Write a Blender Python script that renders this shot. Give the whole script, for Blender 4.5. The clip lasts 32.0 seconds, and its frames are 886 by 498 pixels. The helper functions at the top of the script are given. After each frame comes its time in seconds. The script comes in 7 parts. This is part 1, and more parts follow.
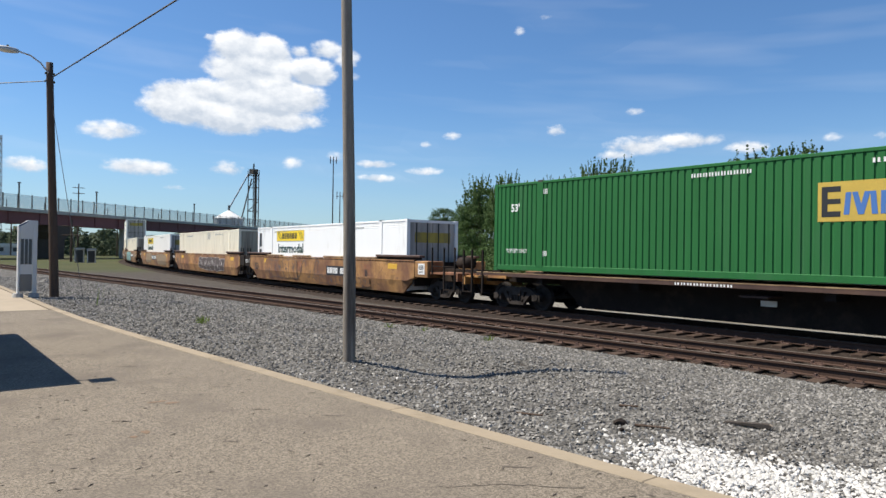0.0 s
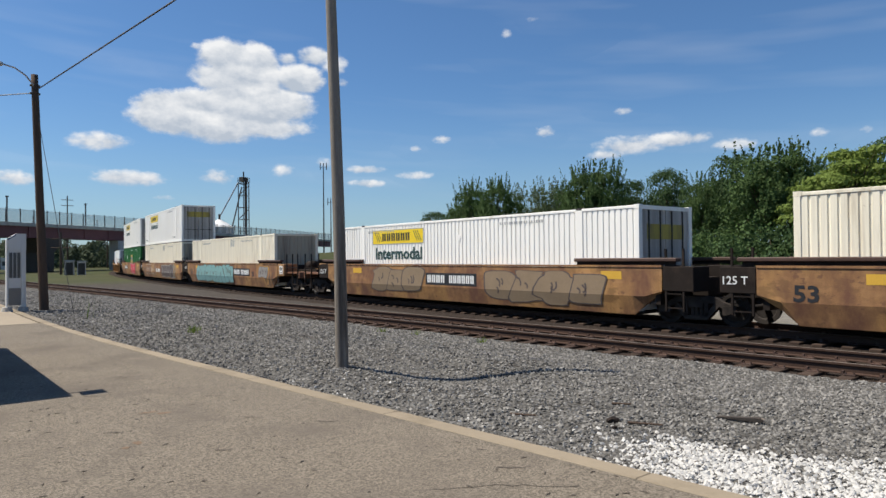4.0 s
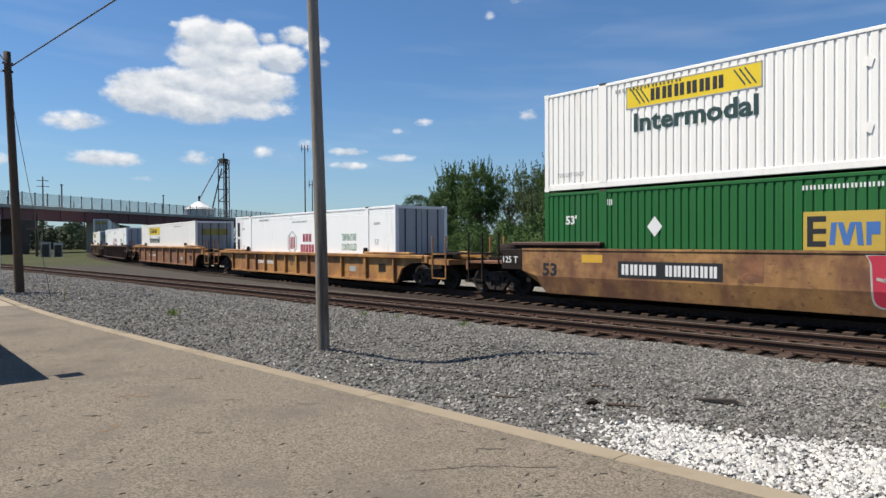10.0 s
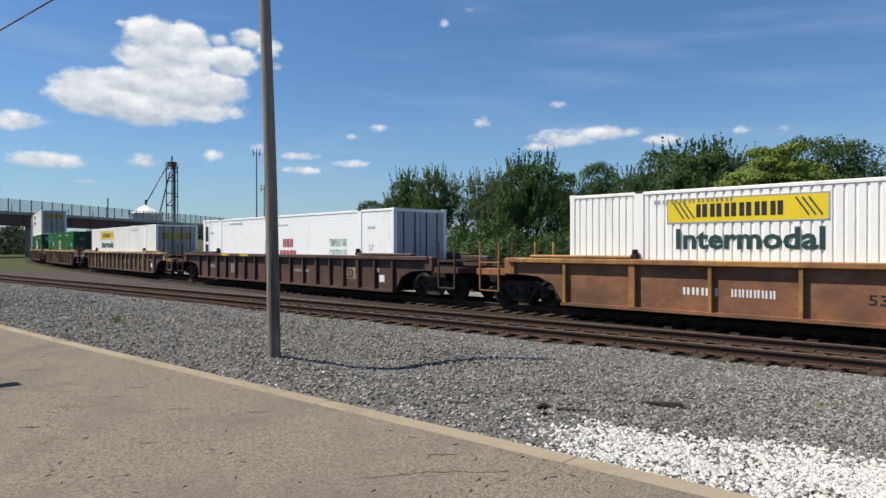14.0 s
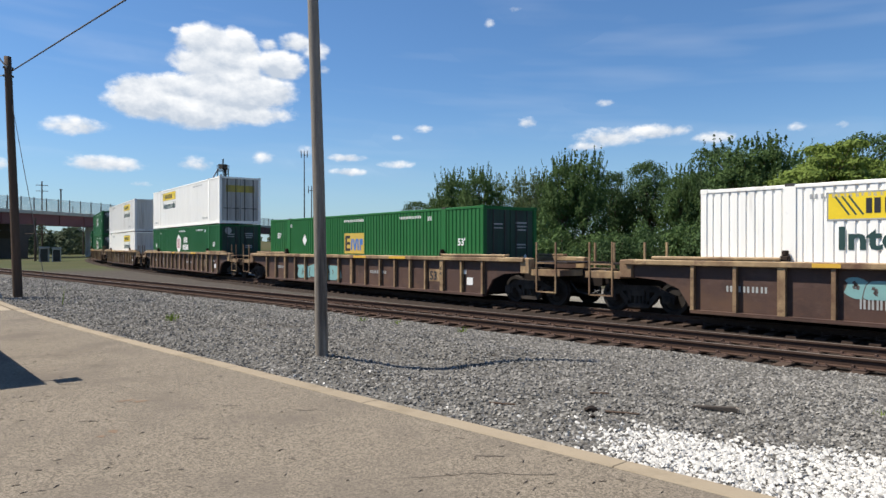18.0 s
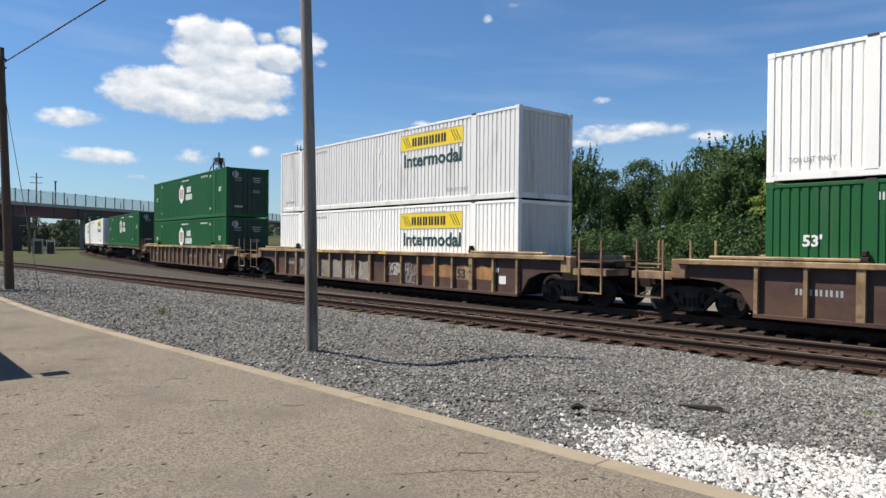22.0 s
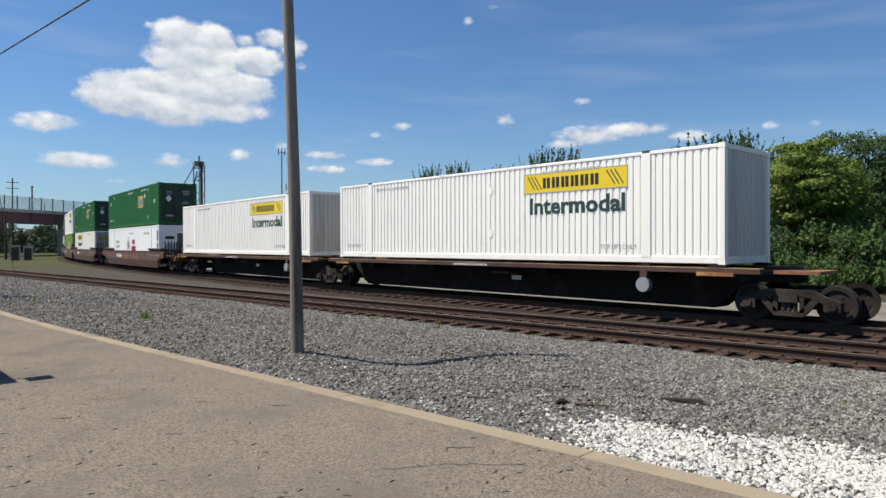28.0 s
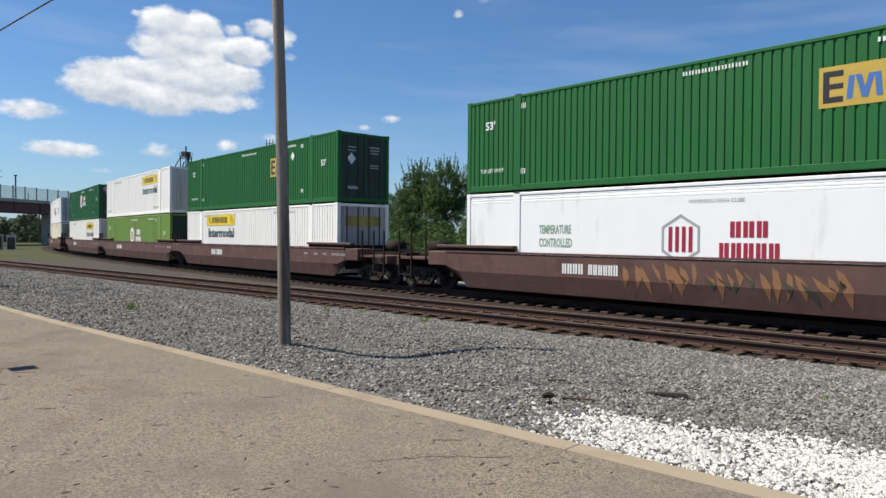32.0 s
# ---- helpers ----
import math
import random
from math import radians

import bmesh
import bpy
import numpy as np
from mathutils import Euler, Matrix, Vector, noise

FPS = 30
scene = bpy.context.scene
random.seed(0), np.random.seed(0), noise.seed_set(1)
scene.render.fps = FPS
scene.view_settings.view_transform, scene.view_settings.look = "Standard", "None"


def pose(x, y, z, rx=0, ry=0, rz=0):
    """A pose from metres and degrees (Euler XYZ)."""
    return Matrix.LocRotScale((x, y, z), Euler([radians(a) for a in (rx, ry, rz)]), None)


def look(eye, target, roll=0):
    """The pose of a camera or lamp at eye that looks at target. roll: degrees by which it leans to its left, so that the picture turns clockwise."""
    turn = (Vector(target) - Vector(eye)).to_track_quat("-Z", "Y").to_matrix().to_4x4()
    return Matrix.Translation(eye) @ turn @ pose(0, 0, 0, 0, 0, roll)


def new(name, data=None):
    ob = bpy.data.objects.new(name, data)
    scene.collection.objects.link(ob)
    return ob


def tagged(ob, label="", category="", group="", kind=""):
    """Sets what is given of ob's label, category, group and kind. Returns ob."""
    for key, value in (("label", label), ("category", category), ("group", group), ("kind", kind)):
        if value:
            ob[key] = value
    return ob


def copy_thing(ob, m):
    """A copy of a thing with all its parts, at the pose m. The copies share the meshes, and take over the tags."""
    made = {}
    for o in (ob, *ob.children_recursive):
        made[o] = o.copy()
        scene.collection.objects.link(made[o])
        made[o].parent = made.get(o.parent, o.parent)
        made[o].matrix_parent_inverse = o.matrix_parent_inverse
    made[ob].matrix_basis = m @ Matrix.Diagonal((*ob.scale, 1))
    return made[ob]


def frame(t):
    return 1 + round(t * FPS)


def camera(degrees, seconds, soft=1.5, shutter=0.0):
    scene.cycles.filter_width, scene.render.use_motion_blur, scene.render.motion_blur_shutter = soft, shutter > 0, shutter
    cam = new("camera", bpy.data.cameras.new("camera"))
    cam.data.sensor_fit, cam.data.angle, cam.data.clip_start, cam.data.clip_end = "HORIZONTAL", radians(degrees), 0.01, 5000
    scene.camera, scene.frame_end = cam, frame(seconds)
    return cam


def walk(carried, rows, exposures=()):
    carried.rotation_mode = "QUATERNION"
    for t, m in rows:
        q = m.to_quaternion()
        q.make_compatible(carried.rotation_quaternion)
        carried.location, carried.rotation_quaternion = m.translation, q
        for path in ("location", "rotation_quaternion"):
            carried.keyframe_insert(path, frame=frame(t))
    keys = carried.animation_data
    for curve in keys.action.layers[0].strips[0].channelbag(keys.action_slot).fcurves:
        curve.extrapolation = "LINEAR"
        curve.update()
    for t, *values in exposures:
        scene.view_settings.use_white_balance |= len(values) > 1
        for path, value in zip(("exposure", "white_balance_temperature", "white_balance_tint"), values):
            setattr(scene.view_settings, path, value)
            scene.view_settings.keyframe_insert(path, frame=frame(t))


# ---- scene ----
cam = camera(67.2, 32.0)
# seconds, eye x y z, yaw, pitch, roll; x runs along the straight track, y away from the platform, z from the rail heads
PATH = [
    (0, -0.061, -0.035, 1.801, 50.93, 0.39, -0.87),
    (0.5, -0.057, -0.036, 1.799, 50.44, 0.44, -1.04),
    (1, -0.054, -0.034, 1.797, 50.01, 0.46, -0.44),
    (1.5, -0.051, -0.035, 1.796, 50.91, 0.66, 0.16),
    (2, -0.049, -0.032, 1.797, 52.37, 0.86, 0.59),
    (2.5, -0.048, -0.024, 1.794, 51.55, 0.91, 0.73),
    (4.5, -0.034, -0.015, 1.790, 50.10, 0.62, 0.38),
    (5, -0.030, -0.015, 1.793, 50.17, 0.40, -0.02),
    (5.5, -0.029, -0.017, 1.791, 50.20, 0.26, -0.10),
    (6, -0.034, -0.019, 1.789, 50.11, 0.13, -0.03),
    (6.5, -0.035, -0.020, 1.793, 50.13, 0.13, 0.06),
    (7, -0.033, -0.022, 1.792, 50.19, 0.28, 0.10),
    (7.5, -0.035, -0.025, 1.791, 50.44, 0.38, -0.02),
    (8, -0.035, -0.026, 1.789, 50.75, 0.29, -0.07),
    (8.5, -0.042, -0.026, 1.787, 51.03, 0.06, -0.08),
    (9, -0.040, -0.024, 1.787, 51.20, -0.17, -0.03),
    (9.5, -0.039, -0.015, 1.786, 51.02, -0.47, -0.02),
    (10, -0.038, -0.006, 1.788, 48.74, -0.75, 0.30),
    (10.5, -0.032, -0.002, 1.788, 47.24, -0.79, 0.78),
    (11, -0.021, 0.003, 1.785, 46.16, -0.68, 0.67),
    (11.5, -0.017, 0.008, 1.790, 45.23, -0.54, 0.49),
    (12, -0.013, 0.009, 1.788, 44.47, -0.36, 0.66),
    (12.5, -0.012, 0.010, 1.784, 43.74, -0.18, 0.66),
    (13, -0.009, 0.010, 1.785, 43.35, -0.16, 0.63),
    (13.5, -0.016, 0.004, 1.786, 43.23, -0.20, 0.39),
    (14, -0.022, -0.007, 1.786, 44.79, -0.23, 0.06),
    (14.5, -0.027, -0.005, 1.786, 49.35, -0.45, -0.30),
    (16.5, -0.021, 0.004, 1.785, 48.43, -1.09, 0.85),
    (17, -0.029, 0.004, 1.786, 45.06, -0.70, 0.99),
    (17.5, -0.042, -0.011, 1.787, 46.79, -0.29, 0.85),
    (18, -0.041, -0.008, 1.786, 48.65, -0.19, 0.04),
    (18.5, -0.042, -0.022, 1.784, 49.61, -0.45, -0.45),
    (19, -0.045, -0.029, 1.785, 51.19, -0.68, -0.37),
    (19.5, -0.043, -0.024, 1.784, 52.40, -0.66, -0.34),
    (20, -0.033, -0.019, 1.788, 53.30, -0.57, -0.03),
    (20.5, -0.031, -0.012, 1.787, 53.92, -0.46, 0.12),
    (21, -0.017, 0.004, 1.786, 53.81, -0.35, -0.20),
    (21.5, -0.010, 0.033, 1.788, 47.97, -0.63, -0.20),
    (22, 0.013, 0.056, 1.796, 48.31, -0.55, -0.49),
    (22.5, 0.021, 0.069, 1.800, 50.37, -0.77, -0.46),
    (23, 0.027, 0.072, 1.800, 50.86, -0.93, -0.19),
    (23.5, 0.038, 0.077, 1.799, 52.02, -1.09, 0.29),
    (24, 0.043, 0.073, 1.796, 52.92, -1.24, 0.88),
    (24.5, 0.052, 0.073, 1.797, 53.72, -1.16, 1.66),
    (26.5, 0.055, -0.003, 1.780, 51.05, -0.55, 1.08),
    (27, 0.062, -0.016, 1.777, 48.93, -0.41, 1.16),
    (27.5, 0.070, -0.023, 1.774, 47.69, -0.27, 0.56),
    (28, 0.069, -0.025, 1.770, 46.84, -0.40, 0.15),
    (28.5, 0.067, -0.026, 1.768, 46.63, -0.78, 0.06),
    (29, 0.062, -0.033, 1.766, 47.42, -1.18, 0.19),
    (29.5, 0.053, -0.036, 1.769, 48.63, -1.37, 0.50),
    (30, 0.061, -0.031, 1.767, 48.10, -1.38, 0.08),
    (30.5, 0.056, -0.033, 1.767, 47.17, -1.31, -0.66),
    (31, 0.063, -0.036, 1.768, 46.64, -1.22, -0.72),
    (31.5, 0.066, -0.034, 1.769, 45.98, -1.09, -0.57),
    (32, 0.068, -0.035, 1.766, 45.81, -0.94, -0.45),
]
EXPOSURES = [(0.0, 0.74), (1.0, 0.62), (2.0, 0.44), (5.0, 0.46), (6.0, 0.54), (7.0, 0.45), (8.0, 0.39), (9.0, 0.42), (10.5, 0.54), (11.5, 0.52), (12.0, 0.42), (12.5, 0.52), (13.0, 0.58), (14.0, 0.49), (17.0, 0.60), (18.5, 0.76), (19.0, 0.84), (20.5, 0.84), (21.0, 0.72), (22.0, 0.64), (23.0, 0.58), (24.0, 0.74), (24.5, 0.90), (26.5, 0.86), (27.0, 0.78), (27.5, 0.72), (28.0, 0.50), (29.0, 0.33), (30.0, 0.46), (32.0, 0.58)]
walk(cam, [(t, pose(x, y, z, 90 + p, r, w)) for t, x, y, z, w, p, r in PATH], EXPOSURES)

# ---- light ----
SUN_EL, SUN_AZ = radians(58), radians(42)
to_sun = Vector((-math.cos(SUN_AZ) * math.cos(SUN_EL), -math.sin(SUN_AZ) * math.cos(SUN_EL), math.sin(SUN_EL)))
sun = new("sun", bpy.data.lights.new("sun", "SUN"))
sun.data.energy, sun.data.angle, sun.data.color = 5.0, radians(0.5), (1.0, 0.93, 0.82)
sun.matrix_basis = look(to_sun * 50, (0, 0, 0))


# cumulus puffs: bearing from the track's far direction, elevation, half widths (degrees), and density
BIG_CLOUD = [
    (23.4, 13.5, 3.4, 1.3, 1.20),
    (21.9, 16.1, 2.4, 1.4, 1.15),
    (24.1, 16.0, 1.9, 1.4, 1.10),
    (22.8, 14.7, 3.8, 1.5, 1.15),
    (20.6, 14.1, 1.4, 0.8, 0.80),
    (19.9, 12.5, 3.5, 1.2, 1.00),
    (17.1, 12.0, 2.3, 1.3, 1.15),
    (18.1, 11.1, 3.6, 1.3, 1.20),
    (20.9, 10.7, 4.5, 1.5, 1.10),
    (24.3, 12.3, 4.1, 1.6, 1.20),
    (26.5, 12.6, 2.7, 1.4, 1.10),
    (25.0, 10.8, 4.0, 1.1, 0.90),
    (21.0, 9.6, 2.2, 0.7, 0.50),
    (27.7, 14.7, 2.0, 1.2, 1.20),
    (26.7, 16.3, 1.3, 0.8, 0.45),
    (28.9, 16.6, 1.8, 1.0, 0.70),
    (30.6, 16.1, 1.6, 1.4, 0.50),
    (19.5, 16.7, 0.8, 0.5, 0.30),
    (31.3, 14.6, 1.0, 0.6, 0.30),
]
SMALL_CLOUDS = [
    (12.4, 9.0, 2.7, 0.9),
    (6.7, 5.9, 2.1, 0.8),
    (14.6, 6.3, 3.1, 0.8),
    (16.9, 4.9, 1.2, 0.4),
    (20.9, 6.6, 1.9, 0.8),
    (26.4, 7.3, 1.5, 0.9),
    (29.8, 7.9, 1.4, 0.7),
    (33.2, 7.5, 2.1, 0.5),
    (33.3, 6.3, 1.9, 0.5),
    (37.3, 7.0, 2.0, 0.5),
    (39.7, 10.0, 1.2, 0.6),
    (37.5, 9.2, 0.7, 0.5),
    (48.6, 10.4, 1.3, 0.8),
    (55.0, 11.8, 1.2, 0.5),
    (55.7, 9.0, 3.3, 1.0),
    (59.0, 9.3, 3.4, 0.7),
    (53.7, 8.3, 2.1, 0.6),
    (63.4, 8.6, 2.1, 0.7),
    (45.3, 18.4, 0.8, 0.6),
    (47.5, 19.5, 1.0, 0.6),
    (69.3, 8.9, 1.1, 0.7),
    (72.4, 8.9, 0.9, 0.6),
]
PUFFS = BIG_CLOUD + [(b, e, 1.15 * rx, 1.15 * ry, min(0.62, 0.04 + 0.19 * rx)) for b, e, rx, ry in SMALL_CLOUDS]


def build_world():
    w = bpy.data.worlds.new("sky")
    scene.world = w
    w.use_nodes = True
    nt = w.node_tree
    nt.nodes.clear()
    N, L = nt.nodes.new, nt.links.new

    def m(op, a, b=None, c=None, clamp=False):
        n = N("ShaderNodeMath")
        n.operation, n.use_clamp = op, clamp
        for k, v in enumerate((a, b, c)):
            if v is None:
                continue
            if isinstance(v, (int, float)):
                n.inputs[k].default_value = v
            else:
                L(v, n.inputs[k])
        return n.outputs[0]

    sky = N("ShaderNodeTexSky")
    sky.sky_type, sky.sun_disc = "NISHITA", False
    sky.sun_elevation, sky.sun_rotation = SUN_EL, math.atan2(to_sun.x, to_sun.y)
    sky.air_density, sky.dust_density, sky.ozone_density = 1.0, 0.35, 3.0
    tc = N("ShaderNodeTexCoord")
    sep = N("ShaderNodeSeparateXYZ")
    L(tc.outputs["Generated"], sep.inputs[0])
    az = m("MULTIPLY", m("ARCTAN2", sep.outputs[1], m("MULTIPLY", sep.outputs[0], -1.0)), 57.2958)
    el = m("MULTIPLY", m("ARCSINE", sep.outputs[2]), 57.2958)
    comb = N("ShaderNodeCombineXYZ")
    L(az, comb.inputs[0])
    L(m("MULTIPLY", el, 1.5), comb.inputs[1])

    puff_space = comb

    def cloud_noise(scale, detail, rough):
        n = N("ShaderNodeTexNoise")
        n.inputs["Scale"].default_value, n.inputs["Detail"].default_value, n.inputs["Roughness"].default_value = scale, detail, rough
        L(comb.outputs[0], n.inputs["Vector"])
        return n.outputs[0]

    n1, n2 = cloud_noise(0.45, 7.0, 0.6), cloud_noise(1.6, 4.0, 0.6)
    comb = N("ShaderNodeCombineXYZ")
    L(m("MULTIPLY", az, 0.5), comb.inputs[0])
    L(m("MULTIPLY_ADD", az, 0.25, m("MULTIPLY", el, 4.0)), comb.inputs[1])
    n3 = cloud_noise(0.09, 3.0, 0.5)
    field, height = None, None
    for b, e, rx, ry, k in PUFFS:
        dx, dy = m("MULTIPLY", m("SUBTRACT", az, b), 1 / rx), m("MULTIPLY", m("SUBTRACT", el, e), 1 / ry)
        f = m("SUBTRACT", k + 0.12, m("ADD", m("MULTIPLY", dx, dx), m("MULTIPLY", dy, dy)))
        if field is None:
            field, height = f, dy
            continue
        share = m("MULTIPLY_ADD", m("SUBTRACT", f, field), 1.4, 0.5, clamp=True)
        height = m("MULTIPLY_ADD", m("SUBTRACT", dy, height), share, height)
        field = m("SMOOTH_MAX", field, f, 0.18)
    edge = m("ADD", field, m("MULTIPLY", m("SUBTRACT", n1, 0.5), 1.5))
    edge = m("ADD", edge, m("MULTIPLY", m("SUBTRACT", n2, 0.5), 0.55))
    edge = m("SUBTRACT", edge, m("MULTIPLY", m("MULTIPLY", height, -1.0, clamp=True), 0.34))
    alpha = N("ShaderNodeMapRange")
    alpha.interpolation_type = "SMOOTHSTEP"
    alpha.inputs["From Min"].default_value, alpha.inputs["From Max"].default_value = -0.05, 0.72
    L(edge, alpha.inputs["Value"])
    veil = N("ShaderNodeMapRange")
    veil.inputs["From Min"].default_value, veil.inputs["From Max"].default_value = 0.5, 0.8
    veil.inputs["To Max"].default_value = 0.13
    L(n3, veil.inputs["Value"])
    a = m("MAXIMUM", alpha.outputs[0], veil.outputs[0])
    shifted = N("ShaderNodeVectorMath")
    shifted.operation = "ADD"
    shifted.inputs[1].default_value = (-0.9, 1.6, 0.0)
    L(puff_space.outputs[0], shifted.inputs[0])
    n4 = N("ShaderNodeTexNoise")
    n4.inputs["Scale"].default_value, n4.inputs["Detail"].default_value, n4.inputs["Roughness"].default_value = 0.45, 4.0, 0.6
    L(shifted.outputs[0], n4.inputs["Vector"])
    lit = m("ADD", m("MULTIPLY", m("SUBTRACT", n1, n4.outputs[0]), 1.5), m("MULTIPLY_ADD", height, 0.55, 0.58))
    lit = m("SUBTRACT", lit, m("MULTIPLY", m("MULTIPLY", field, 1.0, clamp=True), 0.16))
    tone = N("ShaderNodeValToRGB")
    tone.color_ramp.elements[0].position, tone.color_ramp.elements[0].color = 0.05, (5.6, 6.3, 7.3, 1)
    tone.color_ramp.elements[1].position, tone.color_ramp.elements[1].color = 0.95, (10.2, 10.3, 10.4, 1)
    L(lit, tone.inputs[0])
    clear = N("ShaderNodeMix")
    clear.data_type, clear.blend_type = "RGBA", "MULTIPLY"
    clear.inputs["Factor"].default_value = 1.0
    clear.inputs["B"].default_value = (0.73, 1.0, 1.24, 1)
    L(sky.outputs[0], clear.inputs["A"])
    mix = N("ShaderNodeMix")
    mix.data_type = "RGBA"
    L(a, mix.inputs["Factor"])
    low = m("SUBTRACT", 1.0, m("MULTIPLY", el, 1 / 15.0), clamp=True)
    haze = N("ShaderNodeMix")
    haze.data_type = "RGBA"
    haze.inputs["B"].default_value = (4.7, 6.0, 7.0, 1)
    L(m("MULTIPLY", m("MULTIPLY", low, low), 0.55), haze.inputs["Factor"])
    L(clear.outputs["Result"], haze.inputs["A"])
    L(haze.outputs["Result"], mix.inputs["A"])
    L(tone.outputs[0], mix.inputs["B"])
    bg = N("ShaderNodeBackground")
    bg.inputs["Strength"].default_value = 0.064
    L(mix.outputs["Result"], bg.inputs["Color"])
    out = N("ShaderNodeOutputWorld")
    L(bg.outputs[0], out.inputs[0])


build_world()

# ---- materials ----
MATS = {}
RUST = (0.10, 0.045, 0.026)


def mat(name, base, rough=0.6, metal=0.0, var=0.18, scale=2.0, fine=40.0, bump=0.15, dirt=None, amount=0.35, dirt_scale=1.2,
        stretch=(1, 1, 1), island=0.0, per_object=0.0, streak=0.0, cells=0.0, clear=0.0, bump_size=0.01, blotch=0.0, spec=0.5):
    """A surface: base colour, broad and fine variation, patches or streaks of dirt, and fine relief."""
    if name in MATS:
        return MATS[name]
    ma = bpy.data.materials.new(name)
    MATS[name] = ma
    ma.use_nodes = True
    nt = ma.node_tree
    N, L = nt.nodes.new, nt.links.new
    p = nt.nodes["Principled BSDF"]
    p.inputs["Specular IOR Level"].default_value = 0.12 if rough >= 0.85 else spec
    tc = N("ShaderNodeTexCoord")
    mp = N("ShaderNodeMapping")
    mp.inputs["Scale"].default_value = stretch
    L(tc.outputs["Object"], mp.inputs["Vector"])

    def noisy(sc, vec, detail=5.0):
        n = N("ShaderNodeTexNoise")
        n.inputs["Scale"].default_value, n.inputs["Detail"].default_value, n.inputs["Roughness"].default_value = sc, detail, 0.62
        L(vec, n.inputs["Vector"])
        return n.outputs[0]

    def mixed(a, b, fac, kind="MIX"):
        n = N("ShaderNodeMix")
        n.data_type, n.blend_type = "RGBA", kind
        for key, v in (("A", a), ("B", b)):
            if isinstance(v, tuple):
                n.inputs[key].default_value = (*v, 1)
            else:
                L(v, n.inputs[key])
        if isinstance(fac, float):
            n.inputs["Factor"].default_value = fac
        else:
            L(fac, n.inputs["Factor"])
        return n.outputs["Result"]

    def ranged(v, a, b, lo=0.0, hi=1.0):
        n = N("ShaderNodeMapRange")
        for key, x in (("From Min", a), ("From Max", b), ("To Min", lo), ("To Max", hi)):
            n.inputs[key].default_value = x
        L(v, n.inputs["Value"])
        return n.outputs[0]

    broad, grain = noisy(scale, mp.outputs[0]), noisy(fine, tc.outputs["Object"], 3.0)
    dark = tuple(c * (1 - var) for c in base)
    light = tuple(min(1.0, c * (1 + var)) for c in base)
    col = mixed(dark, light, ranged(broad, 0.3, 0.7))
    col = mixed(col, mixed(dark, light, ranged(grain, 0.35, 0.65)), 0.45)
    height = grain
    if streak:
        sm = N("ShaderNodeMapping")
        sm.inputs["Scale"].default_value = (5.0, 5.0, 0.22)
        L(tc.outputs["Object"], sm.inputs["Vector"])
        lines = ranged(noisy(1.6, sm.outputs[0], 7.0), 0.48, 0.72, 0.0, streak)
        col = mixed(col, tuple(c * 0.28 for c in base), lines)
        chips = ranged(noisy(7.0, tc.outputs["Object"], 6.0), 0.66, 0.70, 0.0, streak)
        col = mixed(col, RUST, chips)
    if blotch:
        bm2 = N("ShaderNodeMapping")
        bm2.inputs["Scale"].default_value, bm2.inputs["Location"].default_value = (0.8, 0.8, 1.3), (3.7, 1.1, 5.3)
        L(tc.outputs["Object"], bm2.inputs["Vector"])
        col = mixed(col, tuple(min(1.0, c * 1.45 + 0.02) for c in base), ranged(noisy(2.2, bm2.outputs[0], 9.0), 0.53, 0.60, 0.0, blotch * 0.55))
        col = mixed(col, tuple(c * 0.42 for c in base), ranged(noisy(1.3, bm2.outputs[0], 10.0), 0.54, 0.60, 0.0, blotch * 0.75))
        col = mixed(col, RUST, ranged(noisy(5.0, bm2.outputs[0], 9.0), 0.60, 0.64, 0.0, blotch * 0.8))
    if cells:
        vo = N("ShaderNodeTexVoronoi")
        vo.inputs["Scale"].default_value = cells
        L(tc.outputs["Object"], vo.inputs["Vector"])
        bw = N("ShaderNodeRGBToBW")
        L(vo.outputs["Color"], bw.inputs[0])
        col = mixed(col, mixed(tuple(c * 0.45 for c in base), tuple(min(1, c * 1.7) for c in base), ranged(bw.outputs[0], 0.2, 0.85)), 0.75)
        height = vo.outputs["Distance"]
    if dirt:
        d = ranged(noisy(dirt_scale, mp.outputs[0], 8.0), 0.62 - amount * 0.35, 0.78 - amount * 0.25)
        col = mixed(col, dirt, d)
        L(ranged(d, 0, 1, rough, min(1.0, rough + 0.25)), p.inputs["Roughness"])
    else:
        p.inputs["Roughness"].default_value = rough
    if island or per_object:
        if island:
            rnd = N("ShaderNodeNewGeometry").outputs["Random Per Island"]
        else:
            rnd = N("ShaderNodeObjectInfo").outputs["Random"]
        k = island or per_object
        hs = N("ShaderNodeHueSaturation")
        L(ranged(rnd, 0, 1, 1 - k, 1 + k), hs.inputs["Value"])
        L(col, hs.inputs["Color"])
        col = hs.outputs[0]
    L(col, p.inputs["Base Color"])
    p.inputs["Metallic"].default_value = metal
    if clear:
        p.inputs["Coat Weight"].default_value = clear
    if bump:
        bp = N("ShaderNodeBump")
        bp.inputs["Strength"].default_value, bp.inputs["Distance"].default_value = bump, bump_size
        L(height, bp.inputs["Height"])
        L(bp.outputs[0], p.inputs["Normal"])
    return ma


